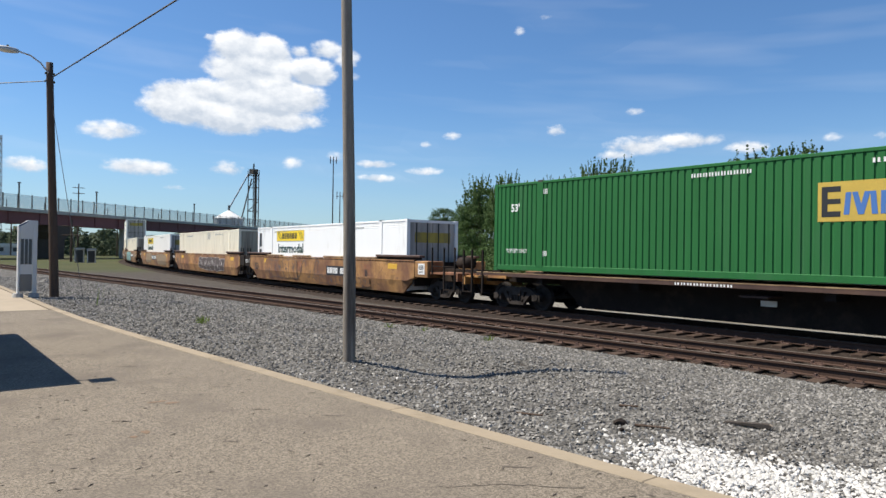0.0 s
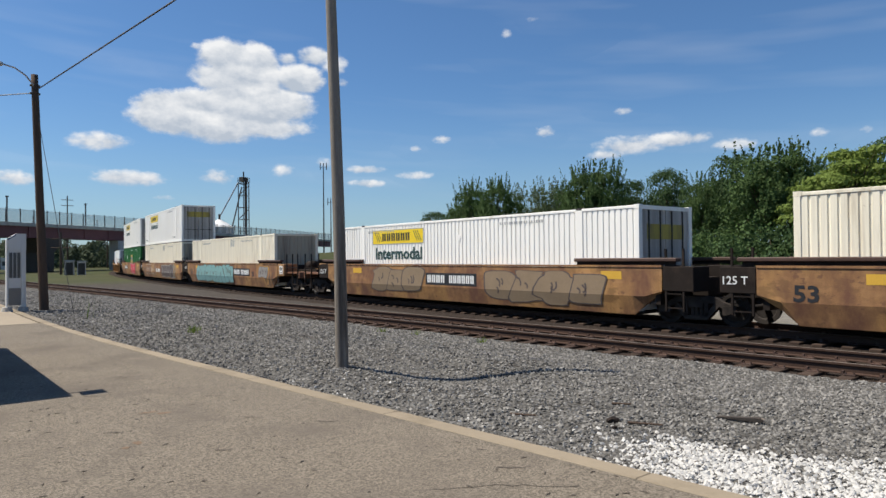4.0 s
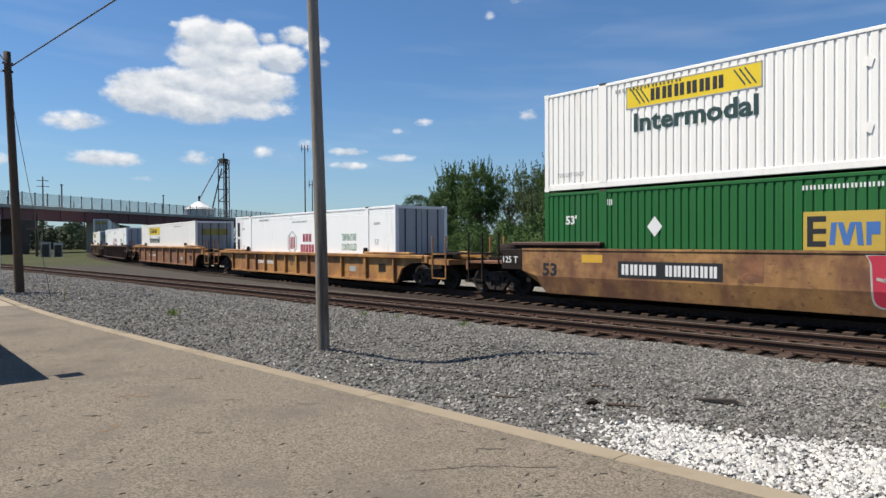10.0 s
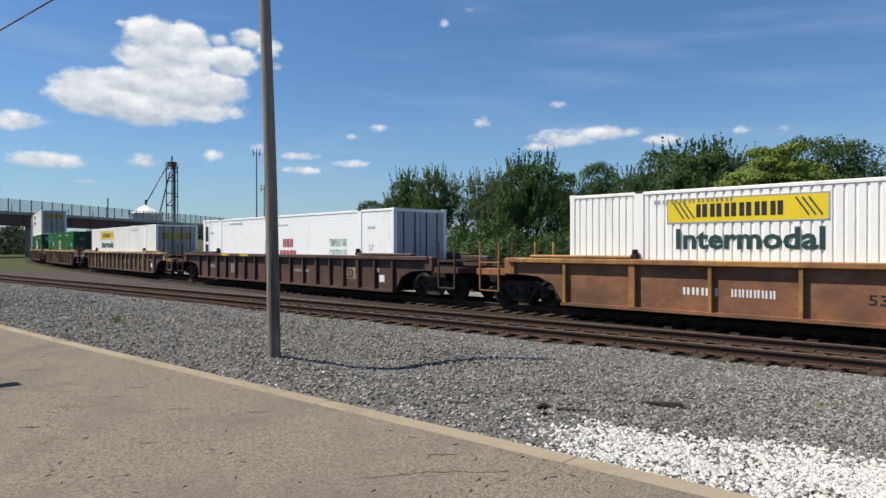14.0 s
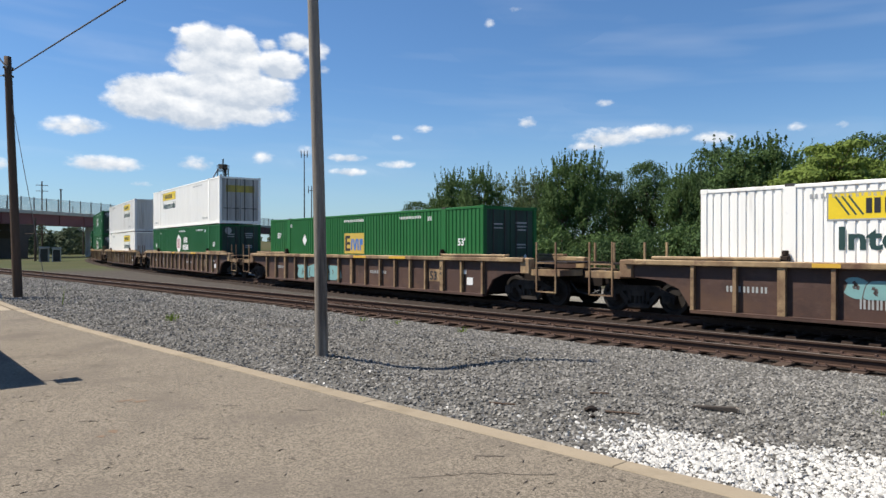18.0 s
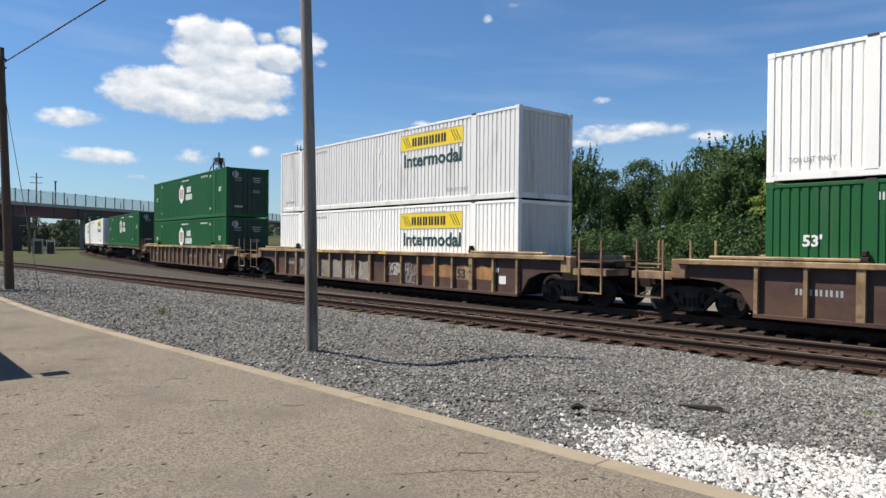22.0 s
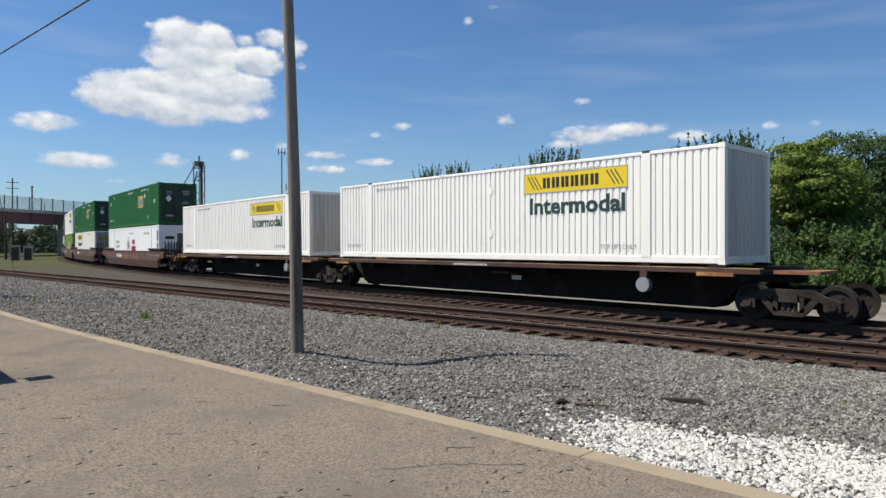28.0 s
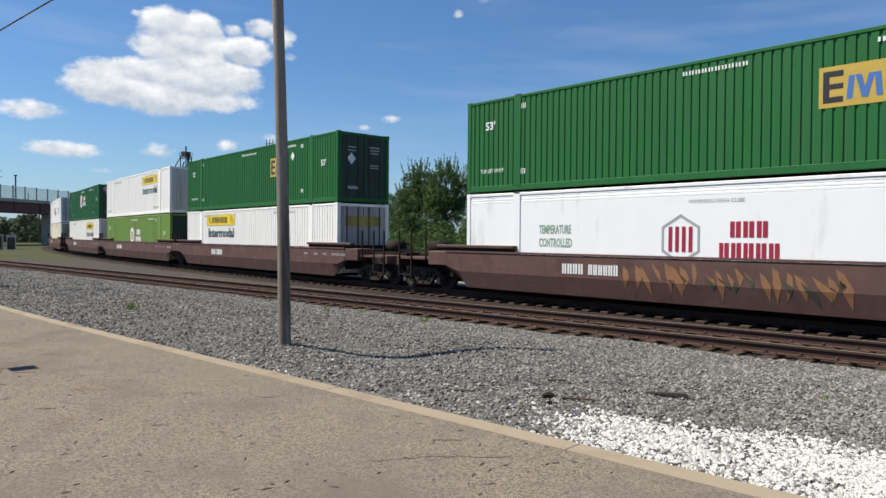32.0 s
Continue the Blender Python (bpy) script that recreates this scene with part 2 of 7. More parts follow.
M_WHITE = mat("white_container_paint", (0.93, 0.905, 0.84), 0.45, var=0.04, dirt=(0.60, 0.56, 0.48), amount=0.06, stretch=(1.2, 1.2, 0.15), streak=0.09)
M_DIRTYWHITE = mat("dirty_white_container_paint", (0.76, 0.74, 0.70), 0.5, var=0.06, dirt=(0.40, 0.37, 0.32), amount=0.2, stretch=(1.2, 1.2, 0.15), streak=0.18)
M_CREAM = mat("cream_container_paint", (0.89, 0.82, 0.65), 0.5, var=0.07, dirt=(0.56, 0.48, 0.35), amount=0.2, stretch=(1.2, 1.2, 0.15), streak=0.25)
M_REEFER = mat("smooth_white_panel", (0.86, 0.865, 0.85), 0.38, var=0.03, dirt=(0.55, 0.54, 0.5), amount=0.08, stretch=(1, 1, 0.2))
M_GREEN = mat("green_container_paint", (0.021, 0.130, 0.036), 0.6, spec=0.2, var=0.12, dirt=(0.035, 0.13, 0.05), amount=0.25, stretch=(1.2, 1.2, 0.15), streak=0.14)
M_HUB = mat("dark_green_container_paint", (0.014, 0.104, 0.032), 0.6, spec=0.25, var=0.12, dirt=(0.04, 0.11, 0.05), amount=0.2, stretch=(1.2, 1.2, 0.15), streak=0.14)
M_LIME = mat("light_green_container_paint", (0.18, 0.30, 0.055), 0.5, var=0.1, dirt=(0.16, 0.2, 0.07), amount=0.2, stretch=(1.2, 1.2, 0.15))
# end white painted darker to stand for shade, plus grime streaks
M_SHADEGRIMEWHITE = mat("shade_and_grime_white_paint", (0.46, 0.435, 0.40), 0.6, var=0.12, dirt=(0.26, 0.245, 0.225), amount=0.42, stretch=(2.5, 2.5, 0.12), streak=0.25)
M_PALEEND = mat("greyer_white_end_paint", (0.64, 0.61, 0.55), 0.6, var=0.08, dirt=(0.40, 0.36, 0.30), amount=0.3, stretch=(2, 2, 0.15), streak=0.2)
# cream painted darker for the shade on the end walls, with brown patches
M_SHADECREAM = mat("shaded_cream_end_paint", (0.40, 0.365, 0.275), 0.6, var=0.12, dirt=(0.17, 0.14, 0.11), amount=0.4, stretch=(2, 2, 0.15))
# green painted darker to match the shade on the ends, with dull patches
M_SHADEGREEN = mat("shaded_green_end_paint", (0.016, 0.052, 0.030), 0.6, var=0.15, dirt=(0.03, 0.036, 0.03), amount=0.4, stretch=(2, 2, 0.15))
M_TAN = mat("tan_spray_paint", (0.25, 0.18, 0.11), 0.65, var=0.15)
M_CAST = mat("dark_casting", (0.05, 0.045, 0.04), 0.7, 0.2)
M_YELLOW = mat("yellow_decal", (0.80, 0.58, 0.02), 0.45, var=0.08)
M_LOGOYELLOW = mat("amber_logo_panel", (0.52, 0.36, 0.06), 0.5, var=0.12)
M_DULLYELLOW = mat("dull_yellow_decal", (0.42, 0.33, 0.06), 0.6, var=0.2, dirt=(0.12, 0.11, 0.08), amount=0.45, stretch=(2, 2, 0.3))
M_BLACK = mat("black_decal", (0.02, 0.02, 0.022), 0.5, var=0.1)
M_DKGREEN = mat("dark_green_decal", (0.02, 0.055, 0.05), 0.5, var=0.1)
M_DECALWHITE = mat("white_decal", (0.75, 0.75, 0.73), 0.5, var=0.08)
M_MAROON = mat("maroon_decal", (0.32, 0.015, 0.04), 0.5, var=0.08)
M_BLUE = mat("blue_decal", (0.06, 0.16, 0.42), 0.5, var=0.08)
M_GREYDECAL = mat("grey_decal", (0.35, 0.36, 0.35), 0.5, var=0.08)
M_SAGE = mat("sage_decal", (0.25, 0.36, 0.27), 0.5, var=0.08)
M_ORANGE = mat("weathered_orange_steel", (0.36, 0.188, 0.064), 0.62, var=0.32, dirt=(0.15, 0.066, 0.036), amount=0.6, stretch=(0.7, 0.7, 0.4), streak=0.25, blotch=0.8)
M_YELLOWSTEEL = mat("weathered_yellow_steel", (0.38, 0.188, 0.052), 0.6, var=0.26, dirt=(0.20, 0.085, 0.036), amount=0.5, stretch=(0.7, 0.7, 0.4), streak=0.22, blotch=0.7)
M_RUSTORANGE = mat("rusty_orange_steel", (0.235, 0.10, 0.045), 0.65, var=0.25, dirt=(0.12, 0.06, 0.035), amount=0.5, stretch=(0.5, 0.5, 0.9), streak=0.1, blotch=0.6)
M_BROWN = mat("rusty_brown_steel", (0.066, 0.033, 0.023), 0.68, var=0.22, dirt=(0.105, 0.056, 0.034), amount=0.3, stretch=(0.5, 0.5, 0.9), streak=0.15, blotch=0.5)
M_CHORD = mat("faded_tan_chord_paint", (0.33, 0.225, 0.115), 0.62, var=0.3, dirt=(0.12, 0.062, 0.036), amount=0.5, stretch=(0.7, 0.7, 0.5), streak=0.2, blotch=0.7)
M_REDBROWN = mat("red_brown_steel", (0.105, 0.050, 0.040), 0.65, var=0.18, dirt=(0.09, 0.05, 0.04), amount=0.35, stretch=(0.7, 0.7, 0.4), streak=0.22, blotch=0.5)
M_DARK = mat("grimy_dark_steel", (0.022, 0.017, 0.0145), 0.88, 0.0, var=0.3, dirt=(0.05, 0.036, 0.028), amount=0.3)
M_BOGIE = mat("dusty_cast_steel", (0.052, 0.043, 0.037), 0.9, 0.0, var=0.3, dirt=(0.02, 0.017, 0.015), amount=0.4)
M_WHEEL = mat("wheel_steel", (0.030, 0.025, 0.022), 0.75, 0.1, spec=0.25, var=0.3, dirt=(0.02, 0.017, 0.015), amount=0.4)
M_RAIL = mat("rusty_rail_steel", (0.066, 0.041, 0.031), 0.85, 0.0, var=0.25)
M_RAILTOP = mat("worn_rail_head", (0.135, 0.108, 0.09), 0.6, 0.2, var=0.2, stretch=(0.4, 4, 1))
M_TIE = mat("creosoted_timber", (0.060, 0.041, 0.031), 0.9, var=0.35, stretch=(3, 0.6, 1), per_object=0.25, bump=0.4)
M_PLATE = mat("rusty_tie_plate", (0.075, 0.043, 0.032), 0.75, 0.1, var=0.3, per_object=0.3)
M_BALLAST = mat("grey_ballast", (0.116, 0.110, 0.100), 0.92, var=0.42, scale=3.2, cells=23.0, bump=0.9, bump_size=0.04, dirt=(0.082, 0.074, 0.064), amount=0.3, dirt_scale=0.6)
M_BROWNBALLAST = mat("brown_ballast", (0.036, 0.027, 0.022), 0.92, var=0.25, scale=0.5, cells=24.0, bump=0.9, bump_size=0.04, dirt=(0.034, 0.026, 0.022), amount=0.4, dirt_scale=0.5)
M_STONE = mat("grey_stone", (0.184, 0.175, 0.160), 0.9, var=0.15, scale=8, island=0.6)
M_LIME_STONE = mat("white_limestone", (0.50, 0.485, 0.455), 0.85, var=0.08, scale=8, island=0.12)
M_PLATFORM = mat("exposed_aggregate_paving", (0.160, 0.136, 0.106), 0.85, var=0.18, scale=0.45, cells=85.0, bump=0.6, bump_size=0.006, dirt=(0.128, 0.109, 0.089), amount=0.4, dirt_scale=0.7)
M_CONCRETE = mat("pale_concrete", (0.30, 0.25, 0.185), 0.85, var=0.1, scale=1.5, fine=120, bump=0.2, dirt=(0.28, 0.235, 0.18), amount=0.3)
M_KERB = mat("kerb_concrete", (0.262, 0.216, 0.155), 0.85, var=0.12, scale=1.5, fine=120, bump=0.2, dirt=(0.17, 0.14, 0.098), amount=0.3, per_object=0.06)
M_PIER = mat("bridge_concrete", (0.42, 0.40, 0.36), 0.85, var=0.12, scale=0.5, fine=6, dirt=(0.26, 0.24, 0.21), amount=0.35, stretch=(1, 1, 0.2))
# pier concrete painted dark brown to stand for the shade under the deck
M_SHADEPIER = mat("shaded_brown_pier", (0.085, 0.072, 0.062), 0.85, var=0.2, scale=0.5, fine=6)
M_GIRDER = mat("dark_red_girder_paint", (0.14, 0.045, 0.047), 0.6, var=0.2, scale=0.4)
M_POLE = mat("weathered_pole_timber", (0.245, 0.215, 0.18), 0.88, var=0.3, scale=5, stretch=(5, 5, 0.35), fine=60, bump=0.5, dirt=(0.10, 0.08, 0.065), amount=0.35)
M_OFFCUT = mat("weathered_dark_timber", (0.062, 0.053, 0.046), 0.9, var=0.35, scale=8, stretch=(0.5, 6, 6), bump=0.5)
M_PALEWOOD = mat("pale_split_wood", (0.24, 0.20, 0.16), 0.85, var=0.2, scale=9)
M_DARKPOLE = mat("dark_pole_timber", (0.085, 0.06, 0.045), 0.88, var=0.3, scale=5, stretch=(5, 5, 0.35), fine=60, bump=0.5)
M_GALV = mat("galvanised_steel", (0.36, 0.37, 0.38), 0.5, 0.5, var=0.12)
M_CABLE = mat("black_cable", (0.02, 0.02, 0.022), 0.6)
M_LAMPHEAD = mat("lamp_housing", (0.45, 0.45, 0.44), 0.5, 0.2)
M_BOARD = mat("grey_painted_frame", (0.52, 0.53, 0.53), 0.55, var=0.08)
M_LOWPANEL = mat("dull_grey_panel", (0.17, 0.165, 0.155), 0.6, var=0.12)
M_NAVY = mat("navy_header_board", (0.04, 0.06, 0.12), 0.5, var=0.1)
M_POSTER = mat("dark_display_panel", (0.06, 0.065, 0.07), 0.25, var=0.2)
M_WALLWHITE = mat("white_painted_masonry", (0.62, 0.61, 0.58), 0.8, var=0.06)
M_FASCIA = mat("dark_fascia_board", (0.10, 0.09, 0.08), 0.7)
M_ROAD = mat("pale_road_gravel", (0.165, 0.155, 0.135), 0.9, var=0.15, scale=0.4, cells=30.0, bump=0.5, dirt=(0.12, 0.108, 0.088), amount=0.45, dirt_scale=0.4)
M_GRASS = mat("grass_ground", (0.048, 0.055, 0.021), 0.95, var=0.3, scale=0.12, fine=3.0, bump=0.4, bump_size=0.05, dirt=(0.066, 0.062, 0.032), amount=0.45, dirt_scale=0.08)


def leaf_material(name, base, island=0.4):
    ma = mat(name, base, 0.75, var=0.2, scale=0.6, island=island, bump=0)
    nt = ma.node_tree
    p = nt.nodes["Principled BSDF"]
    p.inputs["Specular IOR Level"].default_value = 0.2
    tl, mx = nt.nodes.new("ShaderNodeBsdfTranslucent"), nt.nodes.new("ShaderNodeMixShader")
    mx.inputs[0].default_value = 0.3
    nt.links.new(p.inputs["Base Color"].links[0].from_socket, tl.inputs["Color"])
    nt.links.new(p.outputs[0], mx.inputs[1])
    nt.links.new(tl.outputs[0], mx.inputs[2])
    nt.links.new(mx.outputs[0], nt.nodes["Material Output"].inputs[0])
    return ma


M_LEAF = leaf_material("green_leaves", (0.074, 0.124, 0.038), 0.16)
M_LEAF2 = leaf_material("yellow_green_leaves", (0.150, 0.205, 0.042), 0.16)
M_LEAF3 = leaf_material("dark_green_leaves", (0.056, 0.098, 0.035), 0.16)
# distant_leaves: green lightened to put haze into the colour
M_FARLEAF = leaf_material("distant_leaves", (0.088, 0.115, 0.066), 0.2)
M_LEAF4 = leaf_material("pale_grey_green_leaves", (0.105, 0.140, 0.062), 0.16)
M_BARK = mat("grey_brown_bark", (0.12, 0.095, 0.07), 0.9, var=0.3, scale=3, bump=0.4)
M_TEAL = mat("teal_spray_paint", (0.19, 0.36, 0.35), 0.6, var=0.12)
M_RED = mat("red_spray_paint", (0.50, 0.03, 0.06), 0.6, var=0.15)
M_GREYSPRAY = mat("grey_spray_paint", (0.088, 0.066, 0.060), 0.65, var=0.15)
M_SAGEGREY = mat("dull_grey_spray_paint", (0.26, 0.24, 0.22), 0.65, var=0.2)
M_DUSTYSPRAY = mat("dusty_tan_grey_spray_paint", (0.25, 0.215, 0.175), 0.7, var=0.3, dirt=(0.13, 0.10, 0.08), amount=0.45, blotch=0.4)
M_PALESPRAY = mat("pale_spray_paint", (0.45, 0.42, 0.38), 0.65, var=0.15)
M_ORANGESPRAY = mat("orange_spray_paint", (0.50, 0.20, 0.07), 0.65, var=0.15)
M_TAWNY = mat("tawny_spray_paint", (0.24, 0.115, 0.05), 0.7, var=0.3, scale=3)
M_MOSS = mat("dark_moss_spray_paint", (0.045, 0.048, 0.03), 0.7, var=0.3, scale=3)
M_PATCH = mat("fresh_yellow_patch", (0.62, 0.36, 0.04), 0.55, var=0.1)
M_STAIN = mat("rust_stain", (0.165, 0.115, 0.078), 0.85, var=0.15)
M_CRACK = mat("dark_crack_filler", (0.10, 0.085, 0.07), 0.9)
M_ROOF = mat("white_sheet_roof", (0.72, 0.72, 0.70), 0.5, var=0.06)
M_SIDING = mat("white_siding", (0.60, 0.60, 0.58), 0.7, var=0.08)


def fence_material():
    ma = bpy.data.materials.new("chain_link_mesh")
    ma.use_nodes = True
    nt = ma.node_tree
    p = nt.nodes["Principled BSDF"]
    p.inputs["Base Color"].default_value = (0.36, 0.36, 0.35, 1)
    tr, mx = nt.nodes.new("ShaderNodeBsdfTransparent"), nt.nodes.new("ShaderNodeMixShader")
    mx.inputs[0].default_value = 0.26
    nt.links.new(tr.outputs[0], mx.inputs[1])
    nt.links.new(p.outputs[0], mx.inputs[2])
    nt.links.new(mx.outputs[0], nt.nodes["Material Output"].inputs[0])
    return ma


M_MESH = fence_material()

# ---- mesh helpers ----
def bx(bm, x0, x1, y0, y1, z0, z1):
    v = [bm.verts.new((x, y, z)) for x in (x0, x1) for y in (y0, y1) for z in (z0, z1)]
    for f in ((0, 1, 3, 2), (4, 6, 7, 5), (0, 4, 5, 1), (2, 3, 7, 6), (0, 2, 6, 4), (1, 5, 7, 3)):
        bm.faces.new([v[k] for k in f])
    return v


def prism(bm, pts, y0, y1):
    """A polygon of (x, z) points drawn out from y0 to y1."""
    a, b = [bm.verts.new((x, y0, z)) for x, z in pts], [bm.verts.new((x, y1, z)) for x, z in pts]
    n = len(pts)
    bm.faces.new(a)
    bm.faces.new(b[::-1])
    for k in range(n):
        bm.faces.new((a[k], b[k], b[(k + 1) % n], a[(k + 1) % n]))


def tube(bm, p0, p1, r0, r1=None, n=8, caps=True):
    p0, p1 = Vector(p0), Vector(p1)
    r1 = r0 if r1 is None else r1
    q = (p1 - p0).to_track_quat("Z", "Y").to_matrix()
    a, b = [], []
    for k in range(n):
        d = q @ Vector((math.cos(2 * math.pi * k / n), math.sin(2 * math.pi * k / n), 0))
        a.append(bm.verts.new(p0 + d * r0))
        b.append(bm.verts.new(p1 + d * r1))
    for k in range(n):
        bm.faces.new((a[k], a[(k + 1) % n], b[(k + 1) % n], b[k]))
    if caps:
        bm.faces.new(a[::-1])
        bm.faces.new(b)


def chain(bm, pts, r, n=6):
    """A bent tube through points."""
    pts = [Vector(p) for p in pts]
    rings = []
    for k, p in enumerate(pts):
        d = (pts[min(len(pts) - 1, k + 1)] - pts[max(0, k - 1)]).normalized()
        side = d.orthogonal().normalized() if not rings else (last - d * last.dot(d)).normalized()
        last = side
        other = d.cross(side)
        rings.append([bm.verts.new(p + (side * math.cos(2 * math.pi * q / n) + other * math.sin(2 * math.pi * q / n)) * r) for q in range(n)])
    for a, b in zip(rings, rings[1:]):
        for q in range(n):
            bm.faces.new((a[q], a[(q + 1) % n], b[(q + 1) % n], b[q]))
    bm.faces.new(rings[0][::-1])
    bm.faces.new(rings[-1])


def sweep(bm, line, profile):
    """A profile of (side, z) points carried along a line of (x, y, z)."""
    rings = []
    for k, p in enumerate(line):
        a, b = Vector(line[max(0, k - 1)]), Vector(line[min(len(line) - 1, k + 1)])
        d = (b - a).normalized()
        side = Vector((-d.y, d.x, 0)).normalized()
        rings.append([bm.verts.new(Vector(p) + side * s + Vector((0, 0, z))) for s, z in profile])
    n = len(profile)
    for r, q in zip(rings, rings[1:]):
        for k in range(n):
            bm.faces.new((r[k], r[(k + 1) % n], q[(k + 1) % n], q[k]))
    bm.faces.new(rings[0])
    bm.faces.new(rings[-1][::-1])


def bevelled(bm, width=0.01, segments=1):
    bmesh.ops.bevel(bm, geom=list(bm.edges), offset=width, segments=segments, affect="EDGES", clamp_overlap=True)


def mesh_of(name, bm, material, smooth=False):
    bmesh.ops.recalc_face_normals(bm, faces=bm.faces)
    me = bpy.data.meshes.new(name)
    bm.to_mesh(me)
    bm.free()
    me.materials.append(material)
    if smooth:
        for f in me.polygons:
            f.use_smooth = True
    return me


def part(name, bm, material, parent, label="", at=(0, 0, 0), smooth=False):
    ob = new(name, bm if isinstance(bm, bpy.types.Mesh) else mesh_of(name, bm, material, smooth))
    ob.parent = parent
    ob.location = at
    if label:
        ob["label"] = label
    return ob


def made(fn, *a, **k):
    bm = bmesh.new()
    fn(bm, *a, **k)
    return bm


def box_part(name, parent, material, x0, x1, y0, y1, z0, z1, label="", bevel=0.0):
    bm = made(bx, x0, x1, y0, y1, z0, z1)
    if bevel:
        bevelled(bm, bevel)
    return part(name, bm, material, parent, label)


LETTERS = {}


def letters(name, body, size, material, parent, x, y, z, wide=1.0, label=""):
    """Upright lettering that faces -y, its lower left corner at x, z, in front of y."""
    key = (body, size, wide, material.name)
    if key not in LETTERS:
        cu = bpy.data.curves.new("lettering", "FONT")
        cu.body, cu.size, cu.extrude, cu.resolution_u = body, size, 0.002, 2
        cu.offset = 0.03 * size if size > 0.3 else 0.008 * size
        ob = bpy.data.objects.new("lettering", cu)
        scene.collection.objects.link(ob)
        me = bpy.data.meshes.new_from_object(ob.evaluated_get(bpy.context.evaluated_depsgraph_get()))
        bpy.data.objects.remove(ob)
        me.transform(Matrix.Rotation(math.pi / 2, 4, "X") @ Matrix.Diagonal((wide, 1, 1, 1)))
        me.materials.clear()
        me.materials.append(material)
        LETTERS[key] = me
    return part(name, LETTERS[key], None, parent, label or "lettering", (x, y, z))


def bars(name, parent, material, x0, x1, z0, z1, y, n, label="", fat=0.0):
    """Unreadable writing: a row of plain bars."""
    bm = bmesh.new()
    w = (x1 - x0) / n
    for k in range(n):
        for a, b in ((0.06, 0.30 + fat), (0.50, 0.76 + fat)):
            bx(bm, x0 + (k + a) * w, x0 + (k + b) * w, y - 0.003, y, z0, z1)
    o = part(name, bm, material, parent, label or "row of small painted marks")
    o["kind"] = "stuff"
    return o


# ---- tracks ----
YC, VERTEX, RADIUS, BEND = 16.85, -8.0, 480.0, 0.72


def train_point(s):
    """Place and heading on the train's track at the arc length s (x on the straight part)."""
    if s >= VERTEX:
        return Vector((s, YC, 0)), 0.0
    th = min((VERTEX - s) / RADIUS, BEND)
    p = Vector((VERTEX - RADIUS * math.sin(th), YC + RADIUS * (1 - math.cos(th)), 0))
    rest = (VERTEX - s) - th * RADIUS
    if rest > 0:
        p += Vector((-math.cos(th), math.sin(th), 0)) * rest
    return p, -th


def near_y(x):
    return 13.05 + 0.0635 * x - (0.00008 * x * x if x < 0 else 0.0)


def near_point(x):
    s = (near_y(x + 0.5) - near_y(x - 0.5))
    return Vector((x, near_y(x), 0)), math.atan(s)


RAIL_PROFILE = [(-0.037, 0.0), (0.037, 0.0), (0.037, -0.035), (0.012, -0.05), (0.012, -0.145), (0.072, -0.158), (0.072, -0.172),
                (-0.072, -0.172), (-0.072, -0.158), (-0.012, -0.145), (-0.012, -0.05), (-0.037, -0.035)]


def lay_track(name, point, s0, s1, fine0, fine1, label):
    track = tagged(new(name), label, "railway track", "tracks", "structure")
    line = [point(s0 + (s1 - s0) * k / 120) for k in range(121)]
    for side in (-0.755, 0.755):
        pts = [p + Vector((-math.sin(h), math.cos(h), 0)) * side for p, h in line]
        bm = made(sweep, pts, RAIL_PROFILE)
        me = mesh_of("rail", bm, M_RAIL)
        me.materials.append(M_RAILTOP)
        for f in me.polygons:
            if f.normal.z > 0.9 and f.center.z > -0.01:
                f.material_index = 1
        part("rail", me, None, track)
    bm = made(bx, -0.115, 0.115, -1.3, 1.3, -0.35, -0.178)
    bevelled(bm, 0.012)
    tie = mesh_of("tie", bm, M_TIE)
    bm = made(bx, -0.09, 0.09, -0.17, 0.17, -0.178, -0.164)
    for x, y in ((-0.06, -0.1), (0.06, 0.1), (0.06, -0.1), (-0.06, 0.1)):
        bx(bm, x - 0.012, x + 0.012, y - 0.012, y + 0.012, -0.164, -0.13)
    bx(bm, -0.14, -0.1, -0.09, 0.09, -0.18, -0.12)
    plate = mesh_of("tie_plate", bm, M_PLATE)
    rng = random.Random(4)
    rest = bmesh.new()
    s = s0
    while s < s1:
        p, h = point(s)
        m = Matrix.Translation(p) @ Matrix.Rotation(h + rng.uniform(-0.02, 0.02), 4, "Z")
        if fine0 < s < fine1:
            o = new("tie", tie)
            o.parent = track
            o.matrix_basis = m @ Matrix.Translation((0, rng.uniform(-0.06, 0.06), rng.uniform(-0.012, 0.004)))
            if s > fine1 - 32:
                for side in (-0.755, 0.755):
                    o = new("tie_plate", plate)
                    o.parent = track
                    o.matrix_basis = m @ Matrix.Translation((0, side, 0))
        else:
            vs = bx(rest, -0.115, 0.115, -1.3, 1.3, -0.35, -0.18)
            for v in vs:
                v.co = m @ v.co
        s += 0.54
    o = part("distant_ties", rest, M_TIE, track)
    o["kind"] = "stuff"
    return track


def bed(name, point, s0, s1, top, foot, z, material, label):
    """A ballast bed with sloping shoulders under a track."""
    bm = bmesh.new()
    line = [point(s0 + (s1 - s0) * k / 90) for k in range(91)]
    sweep(bm, [p for p, h in line], [(-foot, -0.6), (-foot, z - 0.22), (-top, z), (0, z + 0.012), (top, z), (foot, z - 0.22), (foot, -0.6)])
    return tagged(new(name, mesh_of(name, bm, material)), label, "ballast", kind="structure")


